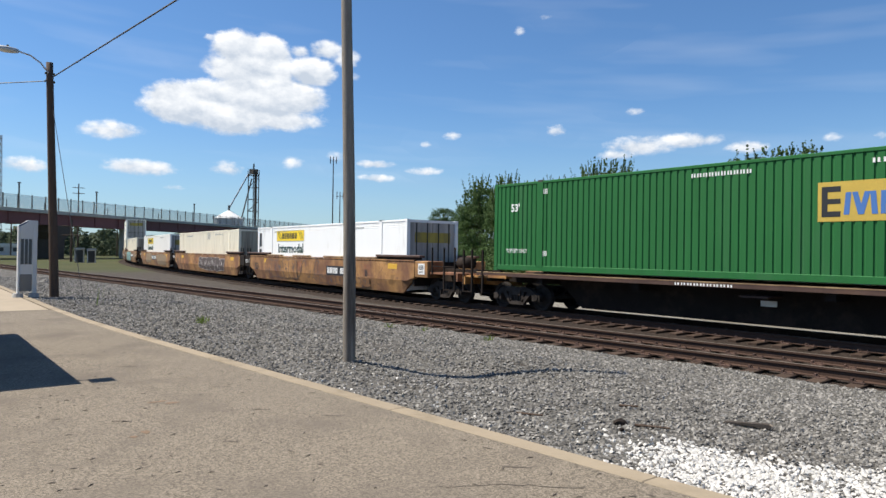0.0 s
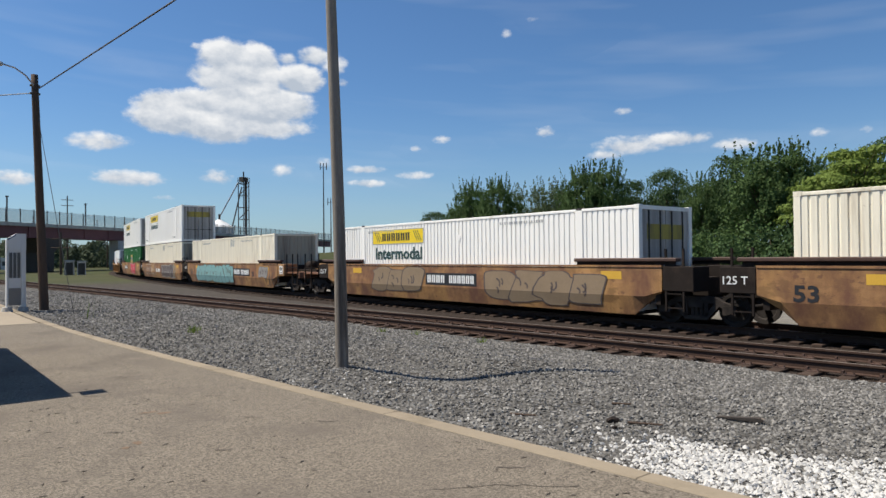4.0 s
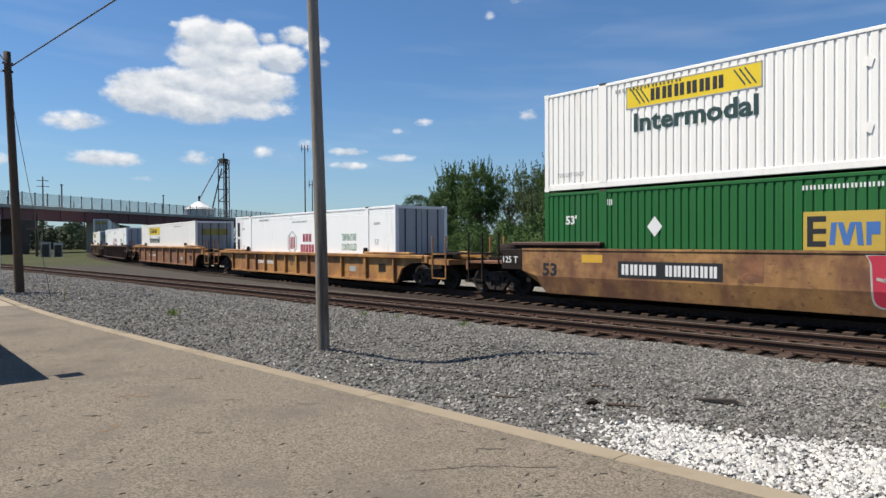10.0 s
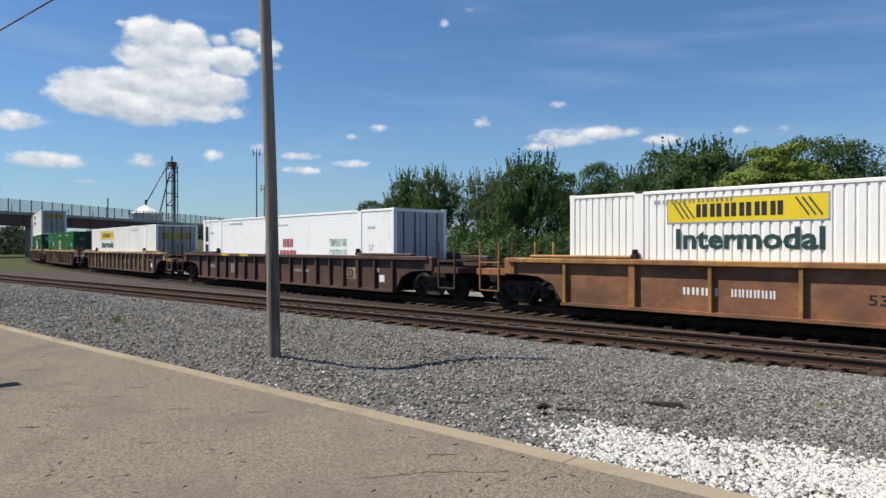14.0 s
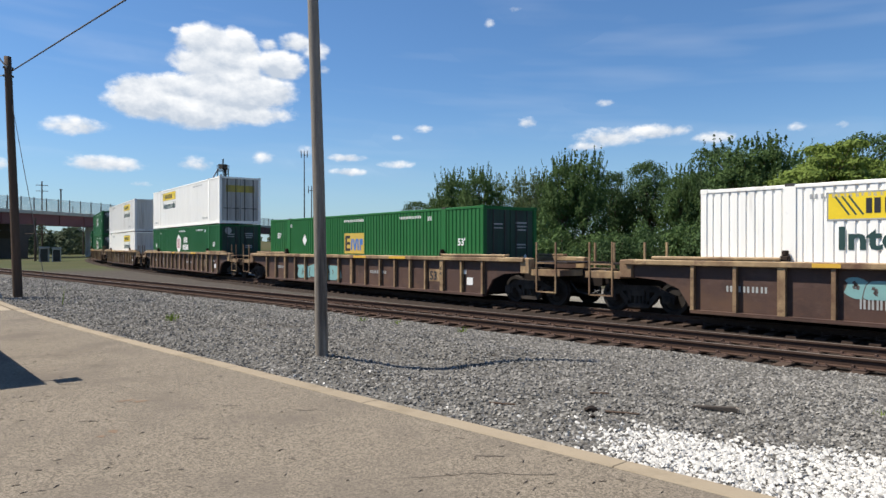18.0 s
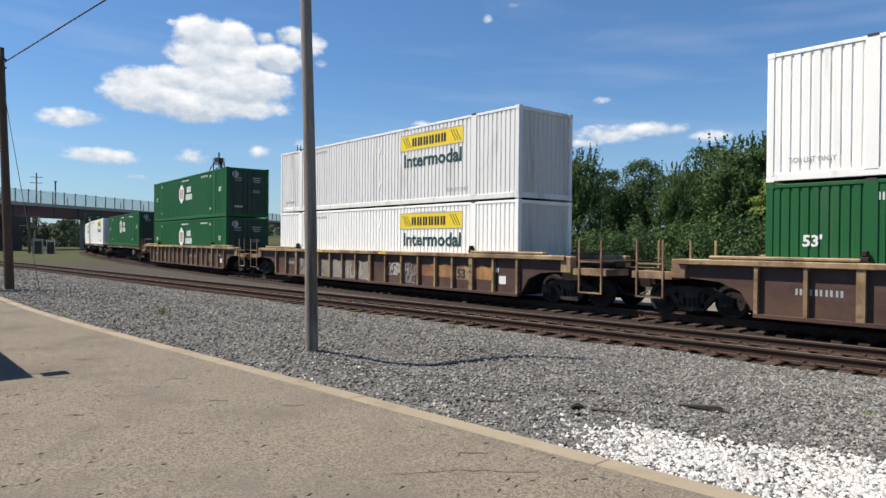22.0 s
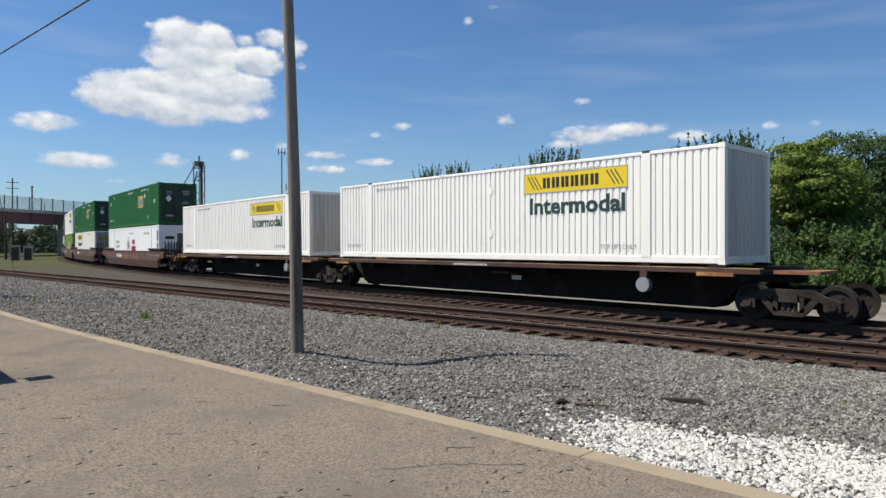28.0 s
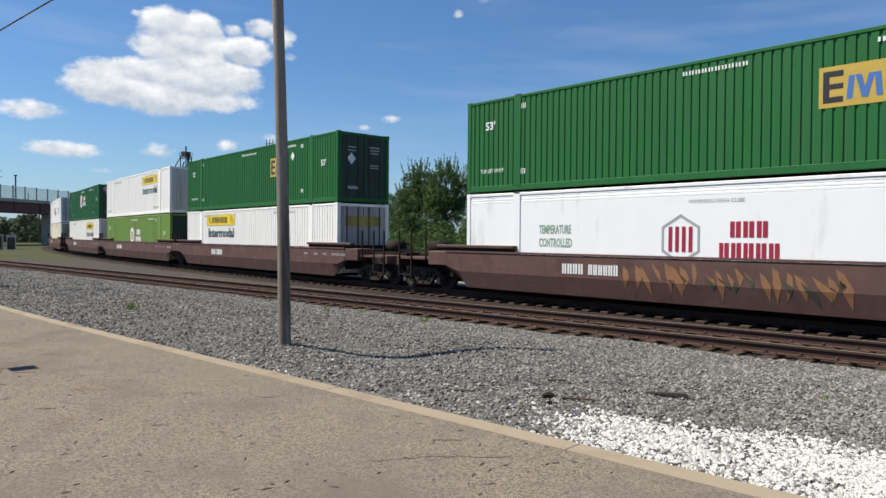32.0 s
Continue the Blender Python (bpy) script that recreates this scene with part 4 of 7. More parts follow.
def container(paint, label, smooth=False, doors=1, end_paint=None):
    """A 53-foot container standing on z = 0, its centre at x = 0. doors: the end (+1 or -1) that has them."""
    c = tagged(new("shipping_container"), label, "container", "containers on the train")
    pn = paint.name

    def add(name, key, build, mtl=paint, at=(0, 0, 0), lab=""):
        me = shared((key, mtl.name), lambda: mesh_of(name, build(), mtl))
        return part(name, me, None, c, lab, at)

    def post():
        bm = made(bx, -0.08, 0.08, -0.08, 0.08, 0.12, CH - 0.12)
        bevelled(bm, 0.012)
        return bm

    for sx in (-1, 1):
        for sy in (-1, 1):
            add("corner_post", "post", post, at=(sx * (HL - 0.08), sy * (HW - 0.08), 0))
            for z in (0.0, CH - 0.118):
                add("corner_casting", "cast", lambda: made(bx, -0.085, 0.085, -0.085, 0.085, 0, 0.118), at=(sx * (HL - 0.083), sy * (HW - 0.083), z))
            add("lift_post", "lift", lambda: made(bx, -0.13, 0.13, -0.05, 0.05, 0.16, CH - 0.06), at=(sx * 6.0, sy * (HW - 0.046), 0))
            add("lift_casting", "liftcast", lambda: made(bx, -0.1, 0.1, -0.085, 0.085, 0, 0.13), M_CAST, at=(sx * 6.0, sy * (HW - 0.082), CH - 0.125))
    for sy in (-1, 1):
        def rail(z0, z1, w):
            bm = made(bx, -HL + 0.165, HL - 0.165, -w, w, z0, z1)
            bevelled(bm, 0.01)
            return bm
        add("bottom_rail", "brail", lambda: rail(0.02, 0.19, 0.055), at=(0, sy * (HW - 0.058), 0))
        add("top_rail", "trail", lambda: rail(CH - 0.105, CH - 0.02, 0.05), at=(0, sy * (HW - 0.056), 0))

        for x0, x1 in ((-HL + 0.16, -6.12), (-5.88, 5.88), (6.12, HL - 0.16)):
            def side():
                bm = bmesh.new()
                y = sy * (HW - 0.02)
                if smooth:
                    z0 = 0.19
                    prof = [(y, CH - 0.34)]
                    for k in range(3):
                        z = CH - 0.335 + k * 0.078
                        prof += [(y - sy * 0.012, z), (y - sy * 0.002, z + 0.012), (y - sy * 0.002, z + 0.062)]
                    prof = [(y, z0)] + prof + [(y - sy * 0.05, CH - 0.1), (y - sy * 0.05, z0)]
                    a, b = [bm.verts.new((x0, p, q)) for p, q in prof], [bm.verts.new((x1, p, q)) for p, q in prof]
                    for k in range(len(prof)):
                        bm.faces.new((a[k], a[(k + 1) % len(prof)], b[(k + 1) % len(prof)], b[k]))
                else:
                    ribs(bm, x0, x1, 0.185, CH - 0.1, y, sy)
                return bm
            add("side_panel", ("side", sy, smooth, x0), side)
    add("roof", "roof", lambda: made(bx, -HL + 0.17, HL - 0.17, -HW + 0.11, HW - 0.11, CH - 0.06, CH - 0.03))
    add("floor", "floor", lambda: made(bx, -HL + 0.17, HL - 0.17, -HW + 0.12, HW - 0.12, 0.08, 0.16), M_DARK)
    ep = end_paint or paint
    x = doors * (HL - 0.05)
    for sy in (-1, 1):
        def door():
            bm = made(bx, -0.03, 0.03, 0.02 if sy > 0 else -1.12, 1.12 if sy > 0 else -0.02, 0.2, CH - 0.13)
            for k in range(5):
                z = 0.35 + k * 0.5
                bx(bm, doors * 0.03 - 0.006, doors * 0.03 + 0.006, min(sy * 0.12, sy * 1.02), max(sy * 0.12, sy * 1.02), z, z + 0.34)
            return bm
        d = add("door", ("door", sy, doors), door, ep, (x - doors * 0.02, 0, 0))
        for q in (0.28, 0.82):
            me = shared(("rod", doors), lambda: mesh_of("lock_rod", made(tube, (0, 0, 0.16), (0, 0, CH - 0.14), 0.024), M_CAST))
            part("lock_rod", me, None, d, "", (doors * 0.05, sy * q, 0))
            me = shared(("handle", sy), lambda: mesh_of("door_handle", made(bx, -0.012, 0.012, -0.22, 0.22, -0.02, 0.02), M_CAST))
            part("door_handle", me, None, d, "", (doors * 0.075, sy * q, 0.95))
    add("end_sill", "sill", lambda: made(bx, -0.05, 0.05, -1.13, 1.13, 0.02, 0.19), at=(-doors * (HL - 0.06), 0, 0))
    add("door_sill", "sill", lambda: made(bx, -0.05, 0.05, -1.13, 1.13, 0.02, 0.19), at=(doors * (HL - 0.06), 0, 0))
    for sx in (-1, 1):
        add("end_header", "header", lambda: made(bx, -0.05, 0.05, -1.13, 1.13, CH - 0.13, CH - 0.02), at=(sx * (HL - 0.06), 0, 0))

    def front():
        bm = bmesh.new()
        if smooth:
            bx(bm, -doors * HL + (0.05 if doors > 0 else -0.09), -doors * HL + (0.09 if doors > 0 else -0.05), -1.13, 1.13, 0.19, CH - 0.13)
        else:
            end_ribs(bm, -doors * (HL - 0.05), -doors, 0.19, CH - 0.13)
        return bm
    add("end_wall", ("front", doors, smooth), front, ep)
    return c


DY = -HW + 0.018


def hunt_logo(c, x, z, w=3.6):
    """Yellow panel with dark bars, and the word under it."""
    box_part("logo_panel", c, M_YELLOW, x, x + w, DY - 0.004, DY, z, z + 0.6, "yellow logo panel")
    bars("logo_mark", c, M_BLACK, x + w * 0.2, x + w * 0.76, z + 0.14, z + 0.45, DY - 0.005, 6, "dark bars on the logo panel", 0.08)
    bm = bmesh.new()
    for q in (0.03, 0.80):
        for k in range(3):
            x0 = x + w * q + 0.04 + 0.13 * k
            prism(bm, [(x0, z + 0.5), (x0 + 0.03, z + 0.52), (x0 + 0.3, z + 0.12), (x0 + 0.27, z + 0.1)], DY - 0.006, DY - 0.004)
    part("logo_scroll", bm, M_DKGREEN, c, "thin dark flourishes on the logo panel")["kind"] = "stuff"
    bm = bmesh.new()
    for a, b, p, q in ((x, x + w, z, z + 0.03), (x, x + w, z + 0.57, z + 0.6), (x, x + 0.03, z, z + 0.6), (x + w - 0.03, x + w, z, z + 0.6)):
        bx(bm, a, b, DY - 0.006, DY - 0.004, p, q)
    part("logo_border", bm, M_GREYDECAL, c, "thin dark border")
    letters("word", "Intermodal", 0.66, M_DKGREEN, c, x + 0.2, DY - 0.003, z - 0.6, 1.14, "dark green word on the side")


def small_marks(c, mtl, lift=True):
    bars("serial_mark", c, mtl, -5.6, -3.6, CH - 0.36, CH - 0.26, DY - 0.001, 9)
    bars("serial_mark", c, mtl, 2.6, 4.6, CH - 0.34, CH - 0.25, DY - 0.001, 9)
    if lift:
        letters("lift_note", "TOP LIFT ONLY", 0.19, mtl, c, 4.6, DY - 0.001, 0.36, 0.85)
        letters("lift_note", "TOP LIFT ONLY", 0.17, mtl, c, -7.6, DY - 0.001, 0.40, 0.8)


def emp_logo(c, x, z):
    box_part("logo_panel", c, M_LOGOYELLOW, x, x + 1.56, DY - 0.004, DY, z, z + 0.86, "amber yellow logo panel")
    bm = bmesh.new()
    bx(bm, x + 0.08, x + 0.2, DY - 0.007, DY - 0.004, z + 0.1, z + 0.76)
    for p, q in ((0.1, 0.22), (0.38, 0.49), (0.64, 0.76)):
        bx(bm, x + 0.2, x + 0.46, DY - 0.007, DY - 0.004, z + p, z + q)
    part("logo_mark", bm, M_BLACK, c, "dark stacked bars")
    bm = bmesh.new()
    for k, (x0, x1) in enumerate(((0.52, 0.56), (0.80, 0.68), (0.80, 0.92), (1.06, 1.02))):
        lo, hi = x + x0, x + x1
        prism(bm, [(lo, z + 0.14), (lo + 0.11, z + 0.14), (hi + 0.11, z + 0.62), (hi, z + 0.62)], DY - 0.006 - 0.0007 * k, DY - 0.004)
    part("logo_stroke", bm, M_BLUE, c, "blue slanted strokes")["kind"] = "stuff"
    bm = made(bx, x + 1.22, x + 1.31, DY - 0.007, DY - 0.004, z + 0.14, z + 0.62)
    bx(bm, x + 1.31, x + 1.47, DY - 0.007, DY - 0.004, z + 0.36, z + 0.62)
    part("logo_block", bm, M_BLUE, c, "blue block stroke")


def hexagon(x, z, r):
    return [(x + r * 0.92 * math.sin(a), z + r * math.cos(a)) for a in [k * math.pi / 3 for k in range(6)]]


def hub_logo(c, x, z, r, fill, ink, words, text_x, k=1.0):
    if fill:
        part("logo_hexagon", made(prism, hexagon(x, z, r), DY - 0.004, DY), fill, c, "pale hexagon logo")
    else:
        bm = bmesh.new()
        o, i = hexagon(x, z, r), hexagon(x, z, r * 0.88)
        for q in range(6):
            prism(bm, [o[q], o[(q + 1) % 6], i[(q + 1) % 6], i[q]], DY - 0.004, DY)
        part("logo_hexagon", bm, M_GREYDECAL, c, "grey hexagon outline")
    bm = bmesh.new()
    for q in (-0.42, -0.14, 0.14, 0.42):
        bx(bm, x + r * (q - 0.075), x + r * (q + 0.075), DY - 0.007, DY - 0.004, z - r * 0.5, z + r * 0.5)
    part("logo_mark", bm, ink, c, "upright bars in the hexagon")
    bars("name_mark", c, words, text_x + 0.25, text_x + 1.15, z + 0.05 * k, z + 0.42 * k, DY - 0.002, 3, "bold bars of the upper name line", 0.1)
    bars("name_mark", c, words, text_x, text_x + 1.4, z - 0.45 * k, z - 0.08 * k, DY - 0.002, 5, "bold bars of the lower name line", 0.1)


def green_marks(c, low=1.95, note=True):
    letters("size_mark", "53'", 0.34, M_DECALWHITE, c, -7.3, DY - 0.001, low)
    letters("size_mark", "53'", 0.34, M_DECALWHITE, c, 6.75, DY - 0.001, 1.55)
    if note:
        letters("lift_note", "TOP LIFT ONLY", 0.17, M_DECALWHITE, c, -7.5, DY - 0.001, 0.6, 0.8)
    bars("serial_mark", c, M_DECALWHITE, -0.8, 0.8, CH - 0.34, CH - 0.24, DY - 0.001, 10)
    bars("serial_mark", c, M_DECALWHITE, 3.3, 4.7, CH - 0.34, CH - 0.24, DY - 0.001, 7)
    for x, z in ((-5.8, 2.45), (-5.8, 0.5), (5.2, 0.5), (5.2, 2.45)):
        bars("small_plate", c, M_DECALWHITE, x - 0.13, x + 0.13, z, z + 0.16, DY - 0.001, 2, "small white mark")


def end_marks(c, placard, place=(0.72, 1.0)):
    """Small pale marks on the doors at the container's leading end."""
    x = HL - 0.018
    bm = bmesh.new()
    for y, z, w, h in ((-0.6, 2.25, 0.22, 0.05), (-0.6, 2.12, 0.22, 0.04), (0.55, 2.3, 0.3, 0.06), (0.55, 2.18, 0.26, 0.05), (0.55, 2.06, 0.2, 0.05), (0.5, 1.55, 0.24, 0.05), (0.5, 1.45, 0.24, 0.04), (-0.55, 0.55, 0.25, 0.12)):
        bx(bm, x, x + 0.004, y - w, y + w, z, z + h)
    part("door_marks", bm, M_GREYDECAL, c, "small pale marks on the dark end doors")["kind"] = "stuff"
    if placard:
        bm = bmesh.new()
        v = [bm.verts.new((x + q, place[0] + a, place[1] + b)) for q in (0, 0.004) for a, b in ((-0.2, 0), (0, -0.25), (0.2, 0), (0, 0.25))]
        for f in ((0, 1, 2, 3), (7, 6, 5, 4), (0, 4, 5, 1), (1, 5, 6, 2), (2, 6, 7, 3), (3, 7, 4, 0)):
            bm.faces.new([v[k] for k in f])
        part("end_placard", bm, M_DECALWHITE, c, "white diamond placard on the end")
    else:
        bm = bmesh.new()
        bmesh.ops.create_cone(bm, segments=20, radius1=0.2, radius2=0.2, depth=0.006, cap_ends=True)
        bm.transform(Matrix.Translation((x + 0.002, -0.75, 2.5)) @ Matrix.Rotation(radians(90), 4, "Y"))
        part("end_roundel", bm, M_GREYDECAL, c, "pale round mark on the end")


def diamond(c, x, z, r):
    part("placard", made(prism, [(x, z - r), (x + r * 0.8, z), (x, z + r), (x - r * 0.8, z)], DY - 0.004, DY), M_DECALWHITE, c, "white diamond placard")


def frozen_end(c):
    """The open frame of the cooling unit at a refrigerated container's end."""
    for x0, x1, z0, z1 in ((-HL + 0.28, -HL + 0.62, 0.35, 1.62), (-HL + 0.28, -HL + 0.62, 1.78, 2.55)):
        box_part("vent_opening", c, M_BLACK, x0, x1, DY - 0.012, DY + 0.05, z0, z1, "dark opening of the cooling unit")
    for x in (-HL + 0.2, -HL + 0.7):
        box_part("vent_post", c, M_REEFER, x - 0.06, x + 0.06, DY - 0.02, DY + 0.06, 0.2, CH - 0.12)


def cooling_unit(c):
    """The cooling unit in a refrigerated container's leading end."""
    x = HL - 0.045
    for x0, z0, z1 in ((HL - 0.5, 0.75, 1.65), (HL - 0.5, 1.8, 2.5)):
        box_part("vent_opening", c, M_BLACK, x0, x0 + 0.26, DY - 0.012, DY + 0.05, z0, z1, "dark opening of the cooling unit")
    box_part("unit_door", c, M_POSTER, x, x + 0.05, -0.05, 0.98, 0.85, 2.3, "dark rounded door of the cooling unit", 0.02)
    box_part("unit_slot", c, M_BLACK, x, x + 0.03, -0.85, -0.25, 1.9, 2.1, "dark slot of the cooling unit")
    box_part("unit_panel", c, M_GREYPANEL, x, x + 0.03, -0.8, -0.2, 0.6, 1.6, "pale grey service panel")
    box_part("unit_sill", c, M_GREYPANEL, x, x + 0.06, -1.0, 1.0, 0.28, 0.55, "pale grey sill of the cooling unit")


def make_hunt(kind, doors, label, paint=None, end=None, smooth=False):
    c = container(paint or M_WHITE, label, smooth=smooth, doors=doors, end_paint=end)
    hunt_logo(c, *((-5.25, 2.05) if kind == "A" else (1.87, 2.0)))
    small_marks(c, M_GREYDECAL)
    if smooth:
        frozen_end(c)
    for z in () if smooth else (0.85, 2.2):
        pts = [(0.5 + r * math.cos(a), z + 1.25 * r * math.sin(a)) for r, a in ((0.09, 0.3), (0.11, 1.57), (0.08, 2.7), (0.10, 3.9), (0.12, 5.0))]
        part("vent_cover", made(prism, pts, DY - 0.014, DY), paint or M_WHITE, c, "small raised vent cover")
    bm = bmesh.new()
    for z, w in ((1.95, 0.9),):
        x = doors * (HL - 0.031)
        bx(bm, x - 0.003, x + 0.003, -w, w, z, z + 0.42)
    part("door_panel", bm, M_DULLYELLOW, c, "yellow panel across the end")
    return c


WHITE_L = "white corrugated container with a yellow logo panel"
BUILD = {
    "huntA": lambda: make_hunt("A", 1, WHITE_L + " and doors darkened for shade and grime", end=M_SHADEGRIMEWHITE),
    "huntS": lambda: make_hunt("A", 1, "smooth white container with a yellow logo panel", M_REEFER, M_SHADEGRIMEWHITE, True),
    "huntC": lambda: make_hunt("B", -1, WHITE_L + " and greyer end", end=M_PALEEND),
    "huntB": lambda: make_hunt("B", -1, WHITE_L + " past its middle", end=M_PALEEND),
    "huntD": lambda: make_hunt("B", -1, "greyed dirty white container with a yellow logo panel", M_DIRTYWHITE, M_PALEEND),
    "cream": lambda: container(M_CREAM, "plain cream corrugated 53-foot container, rust-streaked", doors=-1, end_paint=M_SHADECREAM),
    "empA": lambda: container(M_GREEN, "green corrugated 53-foot container with a yellow square logo", doors=1, end_paint=M_SHADEGREEN),
    "hubg": lambda: container(M_HUB, "dark green corrugated 53-foot container with a white hexagon logo", doors=1, end_paint=M_SHADEGREEN),
    "reefer": lambda: container(M_REEFER, "smooth white refrigerated container with a maroon hexagon logo", smooth=True, doors=-1),
    "lime": lambda: container(M_LIME, "light green corrugated container with a white logo", doors=1, end_paint=M_SHADEGREEN),
}


def decorate(kind, c):
    if kind == "cream":
        small_marks(c, M_GREYDECAL, False)
        bars("faded_panel", c, M_GREYDECAL, 0.6, 1.4, CH - 0.6, CH - 0.16, DY - 0.001, 3, "faded grey patch")
    elif kind == "empA":
        green_marks(c)
        emp_logo(c, 2.25, 1.35)
        diamond(c, 4.35, 2.15, 0.2)
        end_marks(c, True, (-0.62, 1.8))
    elif kind == "hubg":
        green_marks(c, 1.5, False)
        hub_logo(c, -0.85, 1.75, 0.66, M_DECALWHITE, M_MAROON, M_DECALWHITE, 0.1)
        end_marks(c, False)
    elif kind == "reefer":
        hub_logo(c, -0.8, 1.5, 0.62, None, M_MAROON, M_MAROON, 0.15)
        letters("cooling_note", "TEMPERATURE", 0.34, M_SAGE, c, -5.15, DY - 0.001, 1.64, 0.5)
        letters("cooling_note", "CONTROLLED", 0.34, M_SAGE, c, -5.15, DY - 0.001, 1.26, 0.52)
        letters("size_mark", "53'", 0.3, M_GREYDECAL, c, -7.15, DY - 0.001, 1.05)
        letters("size_mark", "53'", 0.3, M_GREYDECAL, c, 6.75, DY - 0.001, 0.6)
        bars("serial_mark", c, M_GREYDECAL, 3.9, 5.6, CH - 0.62, CH - 0.48, DY - 0.001, 6)
        letters("warning_note", "WARNING HIGH CUBE", 0.13, M_GREYDECAL, c, -0.6, DY - 0.001, CH - 0.52)["kind"] = "stuff"
        cooling_unit(c)
    elif kind == "lime":
        hub_logo(c, -0.6, 1.5, 0.6, M_DECALWHITE, M_MAROON, M_DECALWHITE, 0.3)
        green_marks(c)
    return c


# ---- wagons ----
WHEEL_R = 0.42


def wheel_mesh():
    bm = bmesh.new()
    for sy in (-1, 1):
        prof = [(0.0, 0.10), (0.09, 0.10), (0.10, 0.02), (0.30, 0.015), (0.33, 0.055), (WHEEL_R, 0.06), (WHEEL_R, -0.045), (WHEEL_R + 0.025, -0.05), (WHEEL_R + 0.025, -0.075), (0.33, -0.06), (0.30, -0.02), (0.0, -0.02)]
        rings = []
        for k in range(20):
            a = 2 * math.pi * k / 20
            rings.append([bm.verts.new((r * math.cos(a), sy * (0.755 + d), r * math.sin(a))) for r, d in prof[1:-1]])
        for k in range(20):
            p, q = rings[k], rings[(k + 1) % 20]
            for j in range(len(p) - 1):
                bm.faces.new((p[j], p[j + 1], q[j + 1], q[j]))
        for k in range(4):
            a = k * math.pi / 2
            bx(bm, 0.2 * math.cos(a) - 0.03, 0.2 * math.cos(a) + 0.03, min(sy * 0.76, sy * 0.785), max(sy * 0.76, sy * 0.785), 0.2 * math.sin(a) - 0.03, 0.2 * math.sin(a) + 0.03)
    tube(bm, (0, -0.98, 0), (0, 0.98, 0), 0.08, n=12)
    return mesh_of("wheelset", bm, M_WHEEL)


WHEELSET = wheel_mesh()


def frame_mesh():
    """A cast side frame of a three-piece bogie."""
    bm = bmesh.new()
    for sy in (-1, 1):
        y0, y1 = min(sy * 0.93, sy * 1.08), max(sy * 0.93, sy * 1.08)
        prism(bm, [(-1.08, 0.5), (-0.72, 0.62), (-0.5, 0.74), (0.5, 0.74), (0.72, 0.62), (1.08, 0.5), (1.08, 0.40), (0.72, 0.46), (0.46, 0.58), (-0.46, 0.58), (-0.72, 0.46), (-1.08, 0.40)], y0, y1)
        prism(bm, [(-0.62, 0.5), (-0.50, 0.56), (-0.22, 0.26), (0.22, 0.26), (0.50, 0.56), (0.62, 0.5), (0.3, 0.15), (-0.3, 0.15)], y0, y1)
        for x in (-0.28, 0.28):
            bx(bm, x - 0.05, x + 0.05, y0, y1, 0.24, 0.6)
        for x in (-0.89, 0.89):
            bx(bm, x - 0.17, x + 0.17, y0 - 0.02, y1 + 0.02, 0.3, 0.52)
            tube(bm, (x, sy * 1.0, WHEEL_R), (x, sy * 1.13, WHEEL_R), 0.1, n=10)
        for x in (-0.12, 0.0, 0.12):
            tube(bm, (x, sy * 1.0, 0.27), (x, sy * 1.0, 0.5), 0.055, n=8)
    bx(bm, -0.2, 0.2, -1.1, 1.1, 0.46, 0.66)
    return mesh_of("bogie_frame", bm, M_BOGIE)


BOGIE = frame_mesh()


def bogie(wagon, x):
    b = part("bogie", BOGIE, None, wagon, "dusty cast bogie frame", (x, 0, 0))
    for dx in (-0.89, 0.89):
        part("wheelset", WHEELSET, None, b, "worn steel wheelset", (dx, 0, WHEEL_R))
    return b


def coupler(w, x, s):
    bm = made(bx, min(x, x + s * 0.9), max(x, x + s * 0.9), -0.11, 0.11, 0.70, 0.92)
    bx(bm, min(x + s * 0.75, x + s * 1.05), max(x + s * 0.75, x + s * 1.05), -0.2, 0.2, 0.62, 0.98)
    part("coupler", bm, M_DARK, w)
    bm = bmesh.new()
    chain(bm, [(x + s * 0.1, -0.5, 0.75), (x + s * 0.35, -0.45, 0.42), (x + s * 0.7, -0.35, 0.36), (x + s * 1.0, -0.25, 0.5)], 0.025)
    part("brake_hose", bm, M_CABLE, w)


def ladder(w, x, s, z1=1.95, mtl=None, wide=0.5):
    mtl = mtl or M_DARK
    bm = bmesh.new()
    for a in (0, wide):
        bx(bm, x + s * a - 0.025, x + s * a + 0.025, -1.43, -1.38, 0.35, z1)
    for k in range(4):
        z = 0.42 + 0.36 * k
        bx(bm, min(x, x + s * wide), max(x, x + s * wide), -1.42, -1.395, z, z + 0.03)
    part("ladder", bm, mtl, w, "steel ladder on the wagon's end")


